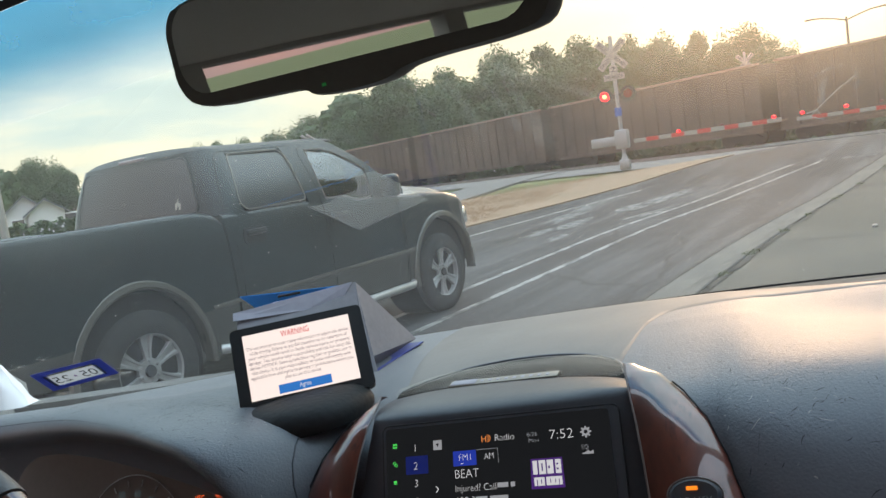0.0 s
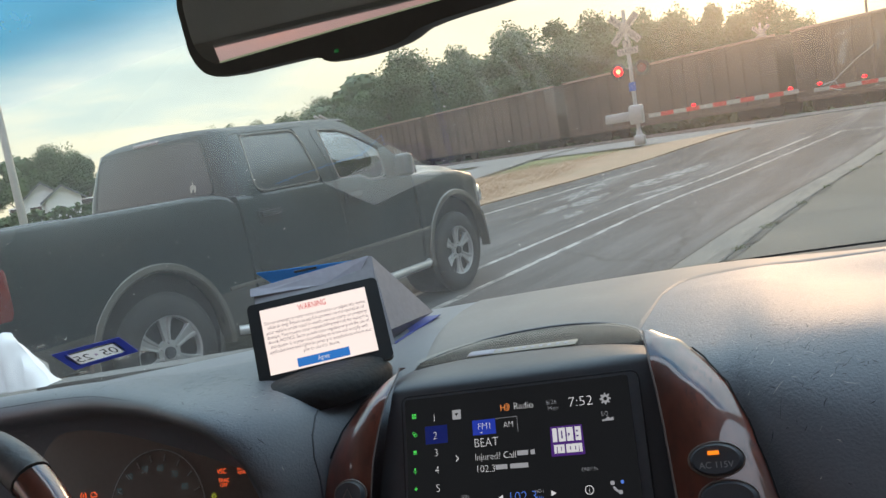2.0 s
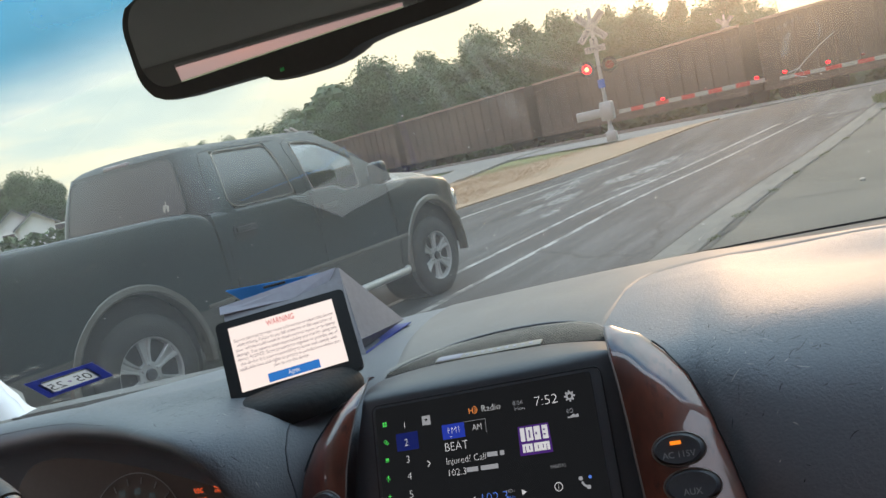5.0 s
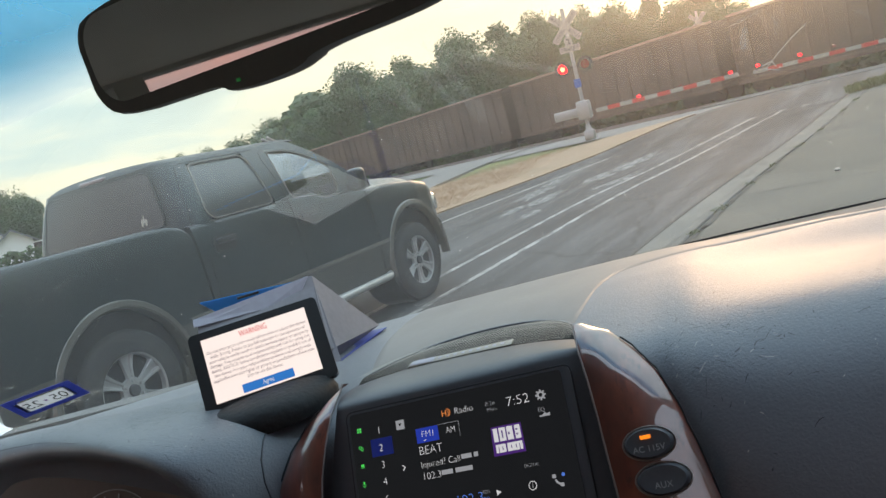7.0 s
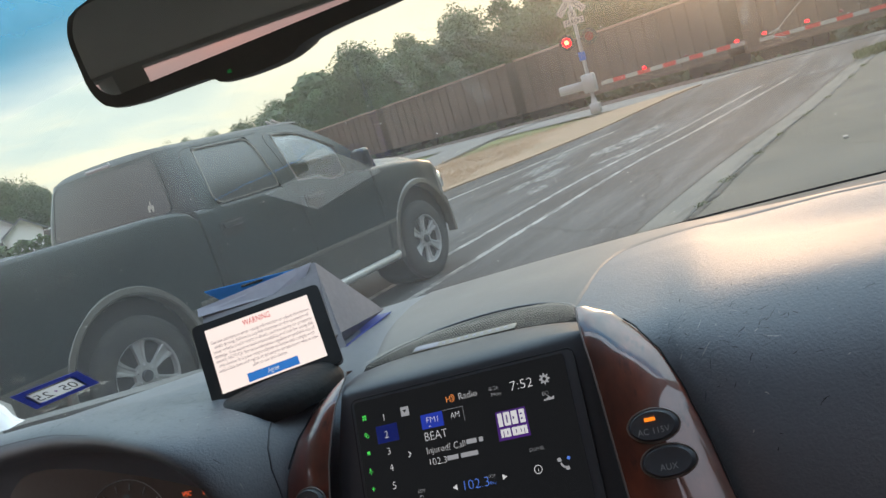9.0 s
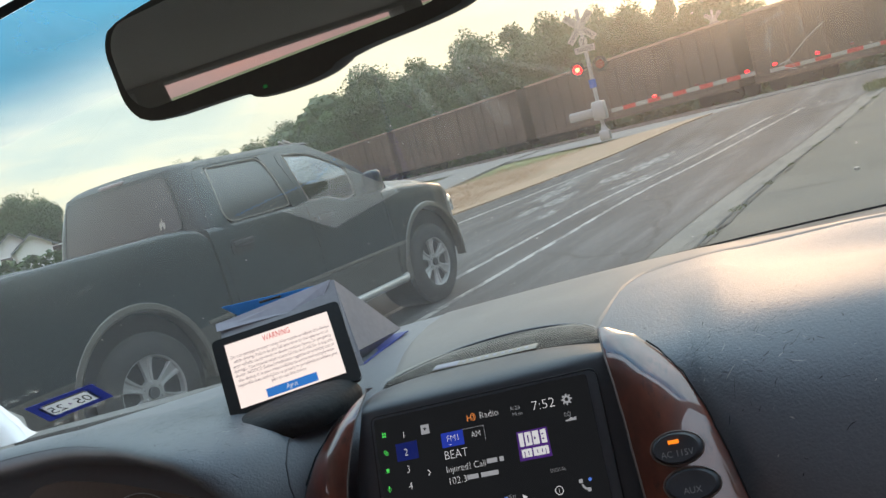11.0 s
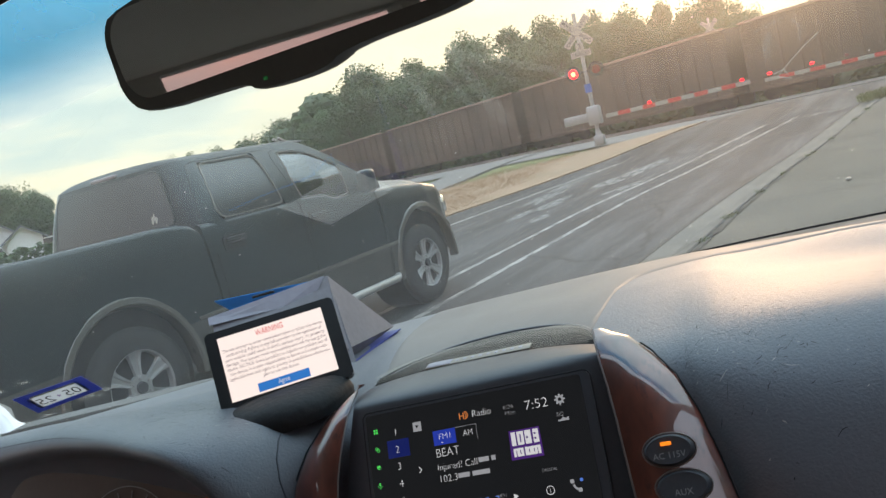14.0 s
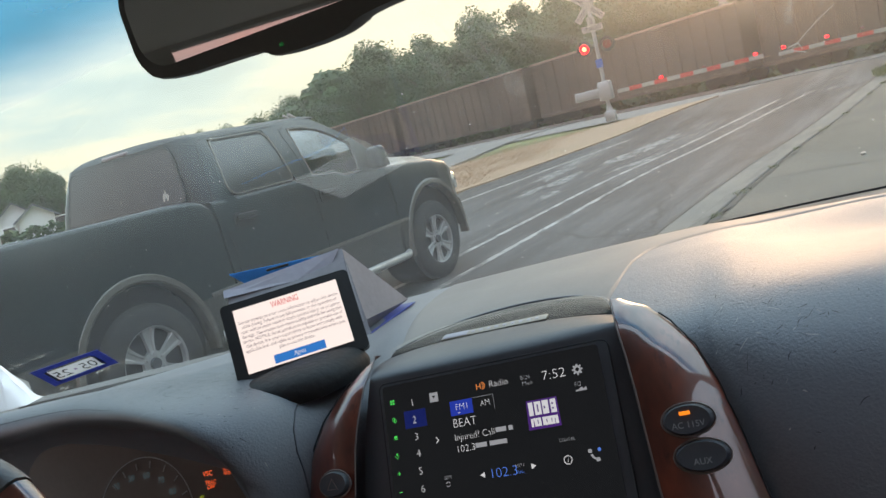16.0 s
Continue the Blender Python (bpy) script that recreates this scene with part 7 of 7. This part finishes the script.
# ---- instrument cluster ----
clus = thing("instrument_cluster", "dark instrument cluster with amber warning lights", "instrument cluster", CAR)
CM = pose(-0.478, 0.035, -0.040, 68, 0, 0)
bm = bmesh.new()
prism(bm, rounded(0.40, 0.17, 0.05), -0.004, 0.0, lambda u, v, d: CM @ Vector((u, v, d)))
bmesh.ops.recalc_face_normals(bm, faces=bm.faces)
face = part("dial_face", bm, M_dialblack, clus, smooth=None)
bm = bmesh.new()
ringpts = [CM @ Vector((0.001 + 0.0735 * math.cos(radians(a)), -0.020 + 0.0715 * math.sin(radians(a)), 0.003)) for a in range(-40, 221, 6)]
tube(bm, ringpts, 0.0007, 6)
part("dial_ring", bm, M_dialgrey, clus, "thin grey dial ring")
for txt, u, v in (("20", -0.0738, -0.0135), ("30", -0.0604, 0.0073), ("40", -0.0436, 0.0238), ("50", -0.0191, 0.0302), ("60", 0.005, 0.0304), ("70", 0.0267, 0.0222), ("80", 0.0423, 0.0074)):
    letters(txt, 0.0105, E_teal, face, CM @ pose(u, v - 0.0037, 0.001), align="CENTER", name="dial_number")
for a in (-16, 4, 22, 41, 60, 80, 99, 118, 137, 156):
    bm = bmesh.new()
    c_, s_ = math.cos(radians(a)), math.sin(radians(a))
    tube(bm, [CM @ Vector((0.001 + q * c_, -0.020 + q * s_ * 0.97, 0.0014)) for q in (0.0605, 0.0685)], 0.0008, 5)
    part("dial_tick", bm, M_dialgrey, face, smooth=None)
for txt, u, v, sz in (("VSC", 0.0967, 0.0205, 0.0078), ("TRAC", 0.0996, 0.0104, 0.0062), ("OFF", 0.0995, 0.0052, 0.0062), ("MAINT", 0.1255, 0.0217, 0.0045), ("REQD", 0.1255, 0.0176, 0.0045)):
    letters(txt, sz, E_warn, face, CM @ pose(u, v - sz * 0.35, 0.0012), align="CENTER", name="warning_writing")
bm = bmesh.new()
tube(bm, [CM @ Vector((-0.1202 + 0.0045 * math.sin(radians(a)), 0.0052 - 0.0045 * math.cos(radians(a)), 0.0012)) for a in range(-150, 151, 20)], 0.0005, 5)
tube(bm, [CM @ Vector((-0.1202, 0.0075, 0.0012)), CM @ Vector((-0.1202, 0.0035, 0.0012))], 0.0005, 5)
tube(bm, [CM @ Vector((-0.1245, 0.0012, 0.0012)), CM @ Vector((-0.1159, 0.0012, 0.0012))], 0.0004, 5)
part("tyre_warning", bm, E_warn, face, "amber warning symbol")
bm = bmesh.new()
engine = [(-0.005, 0.004), (-0.005, 0.007), (-0.002, 0.0085), (0.002, 0.0085), (0.002, 0.007), (0.005, 0.006), (0.005, 0.0035), (-0.003, 0.003)]
tube(bm, [CM @ Vector((-0.1022 + x, y, 0.0012)) for x, y in engine + engine[:1]], 0.0005, 5)
part("engine_warning", bm, E_warn, face, "amber warning symbol")
letters("CHECK", 0.0036, E_warn, face, CM @ pose(-0.1022, -0.0005, 0.0012), align="CENTER", name="warning_writing")
bm = bmesh.new()
for k in range(8):
    c_, s_ = math.cos(radians(45 * k)), math.sin(radians(45 * k))
    tube(bm, [CM @ Vector((0.085 + q * c_, -0.0063 + q * s_, 0.0012)) for q in (0.0026, 0.0042)], 0.0004, 5)
tube(bm, [CM @ Vector((0.085 + 0.002 * math.cos(radians(a)), -0.0063 + 0.002 * math.sin(radians(a)), 0.0012)) for a in range(0, 361, 30)], 0.0004, 5)
part("lamp_symbol", bm, E_gold, face, "small yellow-green lamp symbol")
bm = bmesh.new()
tube(bm, [CM @ Vector((0.1425, -0.0240, 0.0012)), CM @ Vector((0.148, -0.0240, 0.0012)), CM @ Vector((0.1488, -0.0222, 0.0012))], 0.0006, 5)
part("gauge_mark", bm, E_gold, face, "small yellow gauge mark")

# ---- steering wheel ----
wheel = thing("steering_wheel", "black leather steering wheel with a burl wood segment", "steering wheel", CAR)
SM = pose(-0.480, -0.25, -0.052, 66, 0, 0)
for nm, a0, a1, mt, lb in (("leather_rim", 53, 127, M_leather, "black leather rim"), ("wood_rim", -20, 52.5, M_wood, "polished wood rim segment"), ("wood_rim", 127.5, 200, M_wood, "polished wood rim segment"), ("leather_rim", 200.5, 339.5, M_leather, "black leather rim")):
    bm = bmesh.new()
    tube(bm, [SM @ Vector((0.185 * math.cos(radians(a0 + (a1 - a0) * k / 24)), 0.185 * math.sin(radians(a0 + (a1 - a0) * k / 24)), 0)) for k in range(25)], 0.0180 if "leather" in nm else 0.0168, 14)
    part(nm, bm, mt, wheel, lb, smooth=60)
bm = bmesh.new()
box(bm, (0, -0.01, -0.02), (0.16, 0.13, 0.05), 0.03, m=SM)
hub = part("hub", bm, M_leather, wheel)
for a in (-10, 190, 270):
    bm = bmesh.new()
    tube(bm, [SM @ Vector((0.05 * math.cos(radians(a)), 0.05 * math.sin(radians(a)), -0.02)), SM @ Vector((0.185 * math.cos(radians(a)), 0.185 * math.sin(radians(a)), 0))], 0.014, 8)
    part("spoke", bm, M_leather, wheel)
bm = bmesh.new()
tube(bm, [SM @ Vector((0, 0, -0.03)), SM @ Vector((0, 0, -0.30))], 0.035, 12)
part("column", bm, M_trimdark, wheel)

# ---- windscreen ----
ws = thing("windscreen", "dusty curved car windscreen with a blue shade band", "windscreen", CAR)


def wpoint(x, t, off=0.0):
    """On the glass: x across, t from the foot (0) to the top (1), off towards the cabin."""
    y0, z0 = GLASS(x), 0.018
    y1, z1 = 0.03 - 0.06 * x * x, 0.560 - 0.03 * x * x
    bow = 0.012 * math.sin(math.pi * t)
    return Vector((x * (1 - 0.10 * t), y0 + (y1 - y0) * t + bow - off * 0.7, z0 + (z1 - z0) * t + bow - off * 0.7))


def wpatch(name, x0, x1, t0, t1, material, label="", off=0.0, nx=24, nt=12):
    bm = bmesh.new()
    loft(bm, [[wpoint(x0 + (x1 - x0) * i / nx, t0 + (t1 - t0) * j / nt, off) for i in range(nx + 1)] for j in range(nt + 1)])
    return part(name, bm, material, ws, label, smooth=60)


wpatch("glass", -1.10, 0.92, 0.0, 0.80, M_windscreen, "dusty clear glass")
wpatch("shade_band", -1.10, 0.92, 0.8003, 0.985, M_sunband, "graded blue tinted band")
wpatch("top_print", -1.10, 0.92, 0.9855, 1.0, M_frit, "black printed edge")
wpatch("foot_print", -1.10, 0.92, 0.0, 0.006, M_frit, "black printed edge", off=0.002, nt=2)
rng = random.Random(8)
dv, df = [], []
for k in range(1500):
    x, t = rng.uniform(-0.95, 0.8), rng.uniform(0.03, 0.85)
    r = 0.00018 + 0.0006 * rng.random() ** 5
    c = wpoint(x, t, 0.001)
    ax, up = (wpoint(x + 0.01, t, 0.001) - c).normalized(), (wpoint(x, t + 0.01, 0.001) - c).normalized()
    b0 = len(dv)
    n_ = rng.choice((5, 6, 7))
    st = rng.uniform(0.6, 1.6)
    dv += [tuple(c + ax * r * st * math.cos(6.283 * q / n_) + up * r * math.sin(6.283 * q / n_)) for q in range(n_)]
    df.append(tuple(range(b0, b0 + n_)))
me = bpy.data.meshes.new("dust_speck")
me.from_pydata(dv, [], df)
me.materials.append(M_speck)
ob = new("dust_specks", me)
ob.parent = ws
tagged(ob, "pale dust specks", kind="stuff")
dv, df = [], []
for j in range(7):
    for i in range(52):
        x = -0.33 + i * 0.008 + (0.004 if j % 2 else 0)
        t = 0.983 - j * 0.0085
        if abs(x + 0.12) > 0.21 - j * 0.012:
            continue
        c = wpoint(x, t, 0.0012)
        r = 0.0026 - j * 0.0002
        ax, up = (wpoint(x + 0.01, t, 0.0012) - c).normalized(), (wpoint(x, t + 0.01, 0.0012) - c).normalized()
        b0 = len(dv)
        dv += [tuple(c + ax * r * math.cos(6.283 * q / 10) + up * r * math.sin(6.283 * q / 10)) for q in range(10)]
        df.append(tuple(range(b0, b0 + 10)))
me = bpy.data.meshes.new("printed_dots")
me.from_pydata(dv, [], df)
me.materials.append(M_frit)
ob = new("printed_dots", me)
ob.parent = ws
tagged(ob, "black printed dots", kind="stuff")

# registration sticker, seen from its back
st = thing("registration_sticker", "blue-edged registration sticker on the windscreen seen from behind", "sticker", CAR)


def on_sticker(u, v, off):
    """A point of the slanted sticker: u and v from -0.5 to 0.5 over its width and height."""
    p, q = u + 0.5, v + 0.5
    x = (-0.867 + 0.0957 * p) * (1 - q) + (-0.8805 + 0.0989 * p) * q
    t = (0.0945 + 0.0047 * p) * (1 - q) + (0.1607 - 0.001 * p) * q
    return wpoint(x, t, off)


def sticker_layer(name, w_, h_, off, material, parent, label="", hole=False):
    bm = bmesh.new()
    loft(bm, [[on_sticker(w_ * (i / 12 - 0.5), h_ * (j / 6 - 0.5), off) for i in range(13)] for j in range(7)])
    if hole:                                    # the printed edge leaves its middle open
        bmesh.ops.delete(bm, geom=[f for i, f in enumerate(bm.faces) if 1 < i % 12 < 10 and 1 <= i // 12 < 5], context="FACES")
    bmesh.ops.solidify(bm, geom=bm.faces[:], thickness=0.0002)
    return part(name, bm, material, parent, label, smooth=None)


sticker_layer("edge", 1.0, 1.0, 0.0030, M_stickerblue, st, "blue printed edge", True)
field = sticker_layer("field", 0.76, 0.56, 0.0042, M_stickergrey, st, "grey printed field")
date = letters("05  25", 1.0, M_blackink, field, Matrix(), align="CENTER", width=0.62, name="sticker_writing")
for v in date.data.vertices:                    # seen from behind, so the writing is reversed
    v.co = on_sticker(-v.co.x, (v.co.y - 0.35) * 0.50, 0.0052)
bm = bmesh.new()
star = [(1 if q % 2 == 0 else 0.4, math.pi * q / 5) for q in range(10)]
bm.faces.new([bm.verts.new(on_sticker(0.035 * r * math.sin(a), 0.09 * r * math.cos(a), 0.0052)) for r, a in star])
part("sticker_star", bm, M_starink, field, "small dull violet star", smooth=None)
# dirt smears and scratches dried on the glass round the sticker
rngs = random.Random(77)
sv, sf = [], []
for cx, ct, n_ in ((-0.80, 0.088, 26), (-0.86, 0.078, 22), (-0.86, 0.195, 16), (-0.775, 0.095, 14)):
    for _ in range(n_):
        x, t = cx + rngs.gauss(0, 0.022), max(0.05, ct + rngs.gauss(0, 0.005))
        ln, wd = rngs.uniform(0.003, 0.016), rngs.uniform(0.0004, 0.0013)
        tilt = rngs.gauss(0, 0.25)
        c = wpoint(x, t, 0.0015)
        ax, up = (wpoint(x + 0.01, t, 0.0015) - c).normalized(), (wpoint(x, t + 0.01, 0.0015) - c).normalized()
        d, e = ax * math.cos(tilt) + up * math.sin(tilt), up * math.cos(tilt) - ax * math.sin(tilt)
        b0 = len(sv)
        sv += [tuple(c + d * ln * u + e * wd * v) for u, v in ((-0.5, 0), (-0.2, -0.5), (0.3, -0.35), (0.5, 0.05), (0.2, 0.5), (-0.3, 0.4))]
        sf.append(tuple(range(b0, b0 + 6)))
M_dryfilm = M_speck.copy()
M_dryfilm.name = "dried_dirt_film"
next(q for q in M_dryfilm.node_tree.nodes if q.type == "MIX_SHADER").inputs[0].default_value = 0.26
me = bpy.data.meshes.new("dirt_smears")
me.from_pydata(sv, [], sf)
me.materials.append(M_dryfilm)
ob = new("dirt_smears", me)
ob.parent = ws
tagged(ob, "pale dried dirt smears", kind="stuff")

# pale translucent wedges imitate rays of sun glare; also wisps of grease
M_glaresmear = M_speck.copy()
M_glaresmear.name = "thin_dried_film"
next(q for q in M_glaresmear.node_tree.nodes if q.type == "MIX_SHADER").inputs[0].default_value = 0.035
M_wisp = M_speck.copy()
M_wisp.name = "grease_wisp"
next(q for q in M_wisp.node_tree.nodes if q.type == "MIX_SHADER").inputs[0].default_value = 0.075
for mt, line, w0, w1 in ((M_glaresmear, [(0.010, 0.645), (0.040, 0.585), (0.072, 0.515)], 0.012, 0.002), (M_glaresmear, [(0.010, 0.645), (0.020, 0.560), (0.026, 0.455)], 0.002, 0.026),
                         (M_glaresmear, [(-0.058, 0.665), (-0.050, 0.600), (-0.046, 0.520)], 0.003, 0.018), (M_glaresmear, [(0.030, 0.615), (0.075, 0.565), (0.140, 0.500)], 0.004, 0.014), (M_glaresmear, [(-0.020, 0.660), (-0.008, 0.585), (0.002, 0.500)], 0.004, 0.012),
                         (M_wisp, [(0.374, 0.474), (0.381, 0.455), (0.376, 0.430)], 0.001, 0.004), (M_wisp, [(0.350, 0.462), (0.343, 0.440), (0.341, 0.418)], 0.004, 0.009), (M_wisp, [(0.455, 0.425), (0.462, 0.415), (0.467, 0.402)], 0.002, 0.003), (M_wisp, [(0.335, 0.470), (0.350, 0.478), (0.368, 0.480)], 0.002, 0.004),
                         (M_glaresmear, [(-0.690, 0.416), (-0.676, 0.424), (-0.656, 0.430)], 0.005, 0.010)):
    bm = bmesh.new()
    rows = []
    pts = chaikin(line, 2)
    for k, (x, t) in enumerate(pts):
        c = wpoint(x, t, 0.0022)
        x2, t2 = pts[min(k + 1, len(pts) - 1)]
        x1, t1 = pts[max(k - 1, 0)]
        d = (wpoint(x2, t2, 0.0022) - wpoint(x1, t1, 0.0022)).normalized()
        up = (wpoint(x, t + 0.01, 0.0022) - c).normalized()
        nn = d.cross((wpoint(x + 0.01, t, 0.0022) - c).normalized().cross(up)).normalized()
        w = (w0 + (w1 - w0) * k / (len(pts) - 1)) * (0.4 if k in (0, len(pts) - 1) else 1)
        rows.append([c + nn * w * q for q in (-0.5, -0.2, 0.2, 0.5)])
    loft(bm, rows)
    part("glass_mark", bm, mt, ws, "faint glare and grease mark on the glass", smooth=None)
# crumpled paper by the pillar
nap = bmesh.new()
rows = []
for i in range(13):
    a = i / 12
    rows.append([(-1.055 + 0.135 * a + 0.006 * noise.noise(Vector((i * 0.9, j * 0.7, 3))), 0.285 + 0.035 * (j / 8) + 0.01 * noise.noise(Vector((i * 0.5, j * 0.6, 9))), 0.052 + (0.105 - 0.11 * abs(a - 0.45) ** 1.4) * math.sin(math.pi * j / 8) ** 0.6 * (1.0 - a ** 4) + 0.003 * noise.noise(Vector((i, j, 1)))) for j in range(9)])
loft(nap, rows)
solid("paper_napkin", nap, M_paper, "crumpled white paper napkin on the dashboard", "napkin", m=CAR, smooth=50)

# ---- inside mirror ----
mir = thing("inside_mirror", "black inside mirror hanging before the windscreen", "rear-view mirror", CAR)
MIRROR_YAW, MIRROR_PITCH = -9.0, 3.0
MM = pose(0.004, -0.15, 0.392, 90 + MIRROR_PITCH, 0, MIRROR_YAW) @ pose(0.008, 0, 0, 0, 0, -4.0)
MG = MM @ pose(0, 0, 0.0006, 0.8, 0, 0)        # the glass leans a little in its housing
outline = []
for x, y in chaikin([(-0.157, 0.0), (-0.157, -0.024), (-0.140, -0.042), (-0.060, -0.0435), (-0.034, -0.0445), (-0.026, -0.052), (0.036, -0.052), (0.052, -0.043), (0.130, -0.0415), (0.157, -0.036), (0.160, 0.0), (0.157, 0.026), (0.140, 0.040), (0.0, 0.043), (-0.140, 0.040), (-0.157, 0.024), (-0.157, 0.0)], 2)[:-1]:
    outline.append((x, y))
bm = bmesh.new()
rows = []
for sc, d in ((0.975, 0.0), (1.0, -0.006), (1.0, -0.014), (0.93, -0.030), (0.6, -0.042), (0.1, -0.045)):
    rows.append([MM @ Vector((x * sc, y * sc, d)) for x, y in outline])
loft(bm, rows, closed=True, cap=True)
bmesh.ops.recalc_face_normals(bm, faces=bm.faces)
part("housing", bm, M_mirrorshell, mir, "dark plastic housing", smooth=50)
bm = bmesh.new()
prism(bm, [(x, y) for x, y in rounded(0.290, 0.066, 0.024, 6)], 0.0004, 0.0012, lambda u, v, d: MG @ Vector((u, v + 0.002, d)))
bmesh.ops.recalc_face_normals(bm, faces=bm.faces)
part("mirror_glass", bm, M_mirrorglass, mir, "dark reflecting glass", smooth=None)
bm = bmesh.new()
tube(bm, [MM @ Vector((0, 0.0, -0.04)), (0.01, -0.07, 0.44), wpoint(0.0, 0.90, 0.004)], 0.013, 12)
part("mirror_stalk", bm, M_blackplastic, mir)
bm = bmesh.new()
box(bm, (-0.016, -0.044, 0.0008), (0.0035, 0.0025, 0.001), 0.0004, m=MM)
part("mirror_lamp", bm, glow("mirror_green_lamp", (0.03, 0.3, 0.08), 0.1), mir, "tiny green lamp")

# ---- cabin shell that closes the place behind ----
def hole_panel(bm, outer, holes, place, d):
    """A flat panel with openings, of thickness d."""
    for dd in (0, d):
        edges = []
        for loop in (outer, *holes):
            vs = [bm.verts.new(place(u, v, dd)) for u, v in loop]
            edges += [bm.edges.new((vs[i], vs[(i + 1) % len(vs)])) for i in range(len(vs))]
        bmesh.ops.triangle_fill(bm, use_beauty=True, edges=edges)
    for loop in (outer, *holes):
        for i in range(len(loop)):
            a, b = loop[i], loop[(i + 1) % len(loop)]
            bm.faces.new([bm.verts.new(place(*a, 0)), bm.verts.new(place(*b, 0)), bm.verts.new(place(*b, d)), bm.verts.new(place(*a, d))])


shell = thing("cabin_shell", "dark car cabin with grey headliner and open window spaces", "car cabin", CAR)
bm = bmesh.new()
rows = []
for i in range(13):
    x = -1.14 + 2.04 * i / 12
    rows.append([(x, y, 0.56 - 0.05 * ((x + 0.07) / 0.9) ** 2 + 0.02 * math.sin(math.pi * (y + 2.9) / 2.9)) for y in (-0.06, -0.5, -1.2, -2.0, -2.9)])
loft(bm, rows)
part("headliner", bm, M_liner, shell, smooth=60)
for nm, x, s in (("door_side_left", -1.16, 1), ("door_side_right", 0.92, -1)):
    bm = bmesh.new()
    hole_panel(bm, [(-2.9, -1.0), (0.45, -1.0), (0.45, 0.06), (-0.05, 0.56), (-2.9, 0.56)],
               [[(-0.80, 0.00), (0.30, 0.02), (-0.10, 0.50), (-0.80, 0.50)], [(-1.80, 0.00), (-0.88, 0.00), (-0.88, 0.50), (-1.80, 0.50)], [(-2.78, 0.05), (-1.90, 0.03), (-1.90, 0.50), (-2.72, 0.49)]],
               lambda u, v, d: (x + s * d, u, v), 0.06)
    part(nm, bm, M_doortrim, shell, smooth=None)
bm = bmesh.new()
hole_panel(bm, [(-1.16, -1.0), (0.92, -1.0), (0.92, 0.56), (-1.16, 0.56)], [[(-0.62, 0.26), (0.50, 0.26), (0.46, 0.42), (-0.58, 0.42)]], lambda u, v, d: (u, -2.9 + d, v), 0.05)
part("tailgate_side", bm, M_doortrim, shell, smooth=None)
bm = bmesh.new()
box(bm, (-0.12, -1.25, -1.0), (2.1, 3.4, 0.04))
part("floor_pan", bm, M_trimdark, shell, smooth=None)
bm = bmesh.new()
box(bm, (-0.12, 0.43, -0.5), (2.1, 0.04, 1.05))
part("firewall", bm, M_trimdark, shell, smooth=None)
for x_ in (-0.98, 0.72):
    for y_ in (-2.3, 0.5):
        bm = bmesh.new()
        zc = (0.075 + 0.385 - 1.1555 - 0.0762 * x_ - 0.0236 * y_) / 0.9968
        spin(bm, [(0.0, 0.11), (0.26, 0.12), (0.36, 0.11), (0.385, 0.05), (0.385, -0.05), (0.36, -0.11), (0.0, -0.11)], (x_, y_, zc), "x", 28)
        part("road_wheel", bm, M_tyre, shell)
for cx in (-0.42, 0.40):
    seat = thing("car_seat", "charcoal leather car seat with headrest", "car seat", CAR, group="seats in the cabin")
    bm = bmesh.new()
    box(bm, (cx, -0.95 if cx < 0 else -1.05, -0.42), (0.50, 0.52, 0.18), 0.06, seg=3)
    part("cushion", bm, M_leather, seat)
    bm = bmesh.new()
    box(bm, (0, 0, 0.30), (0.48, 0.14, 0.62), 0.06, m=pose(cx, -1.22 if cx < 0 else -1.32, -0.40, 14, 0, 0), seg=3)
    part("backrest", bm, M_leather, seat)
    bm = bmesh.new()
    box(bm, (0, 0, 0.70), (0.26, 0.10, 0.17), 0.05, m=pose(cx, -1.22 if cx < 0 else -1.32, -0.40, 14, 0, 0), seg=3)
    part("headrest", bm, M_leather, seat)
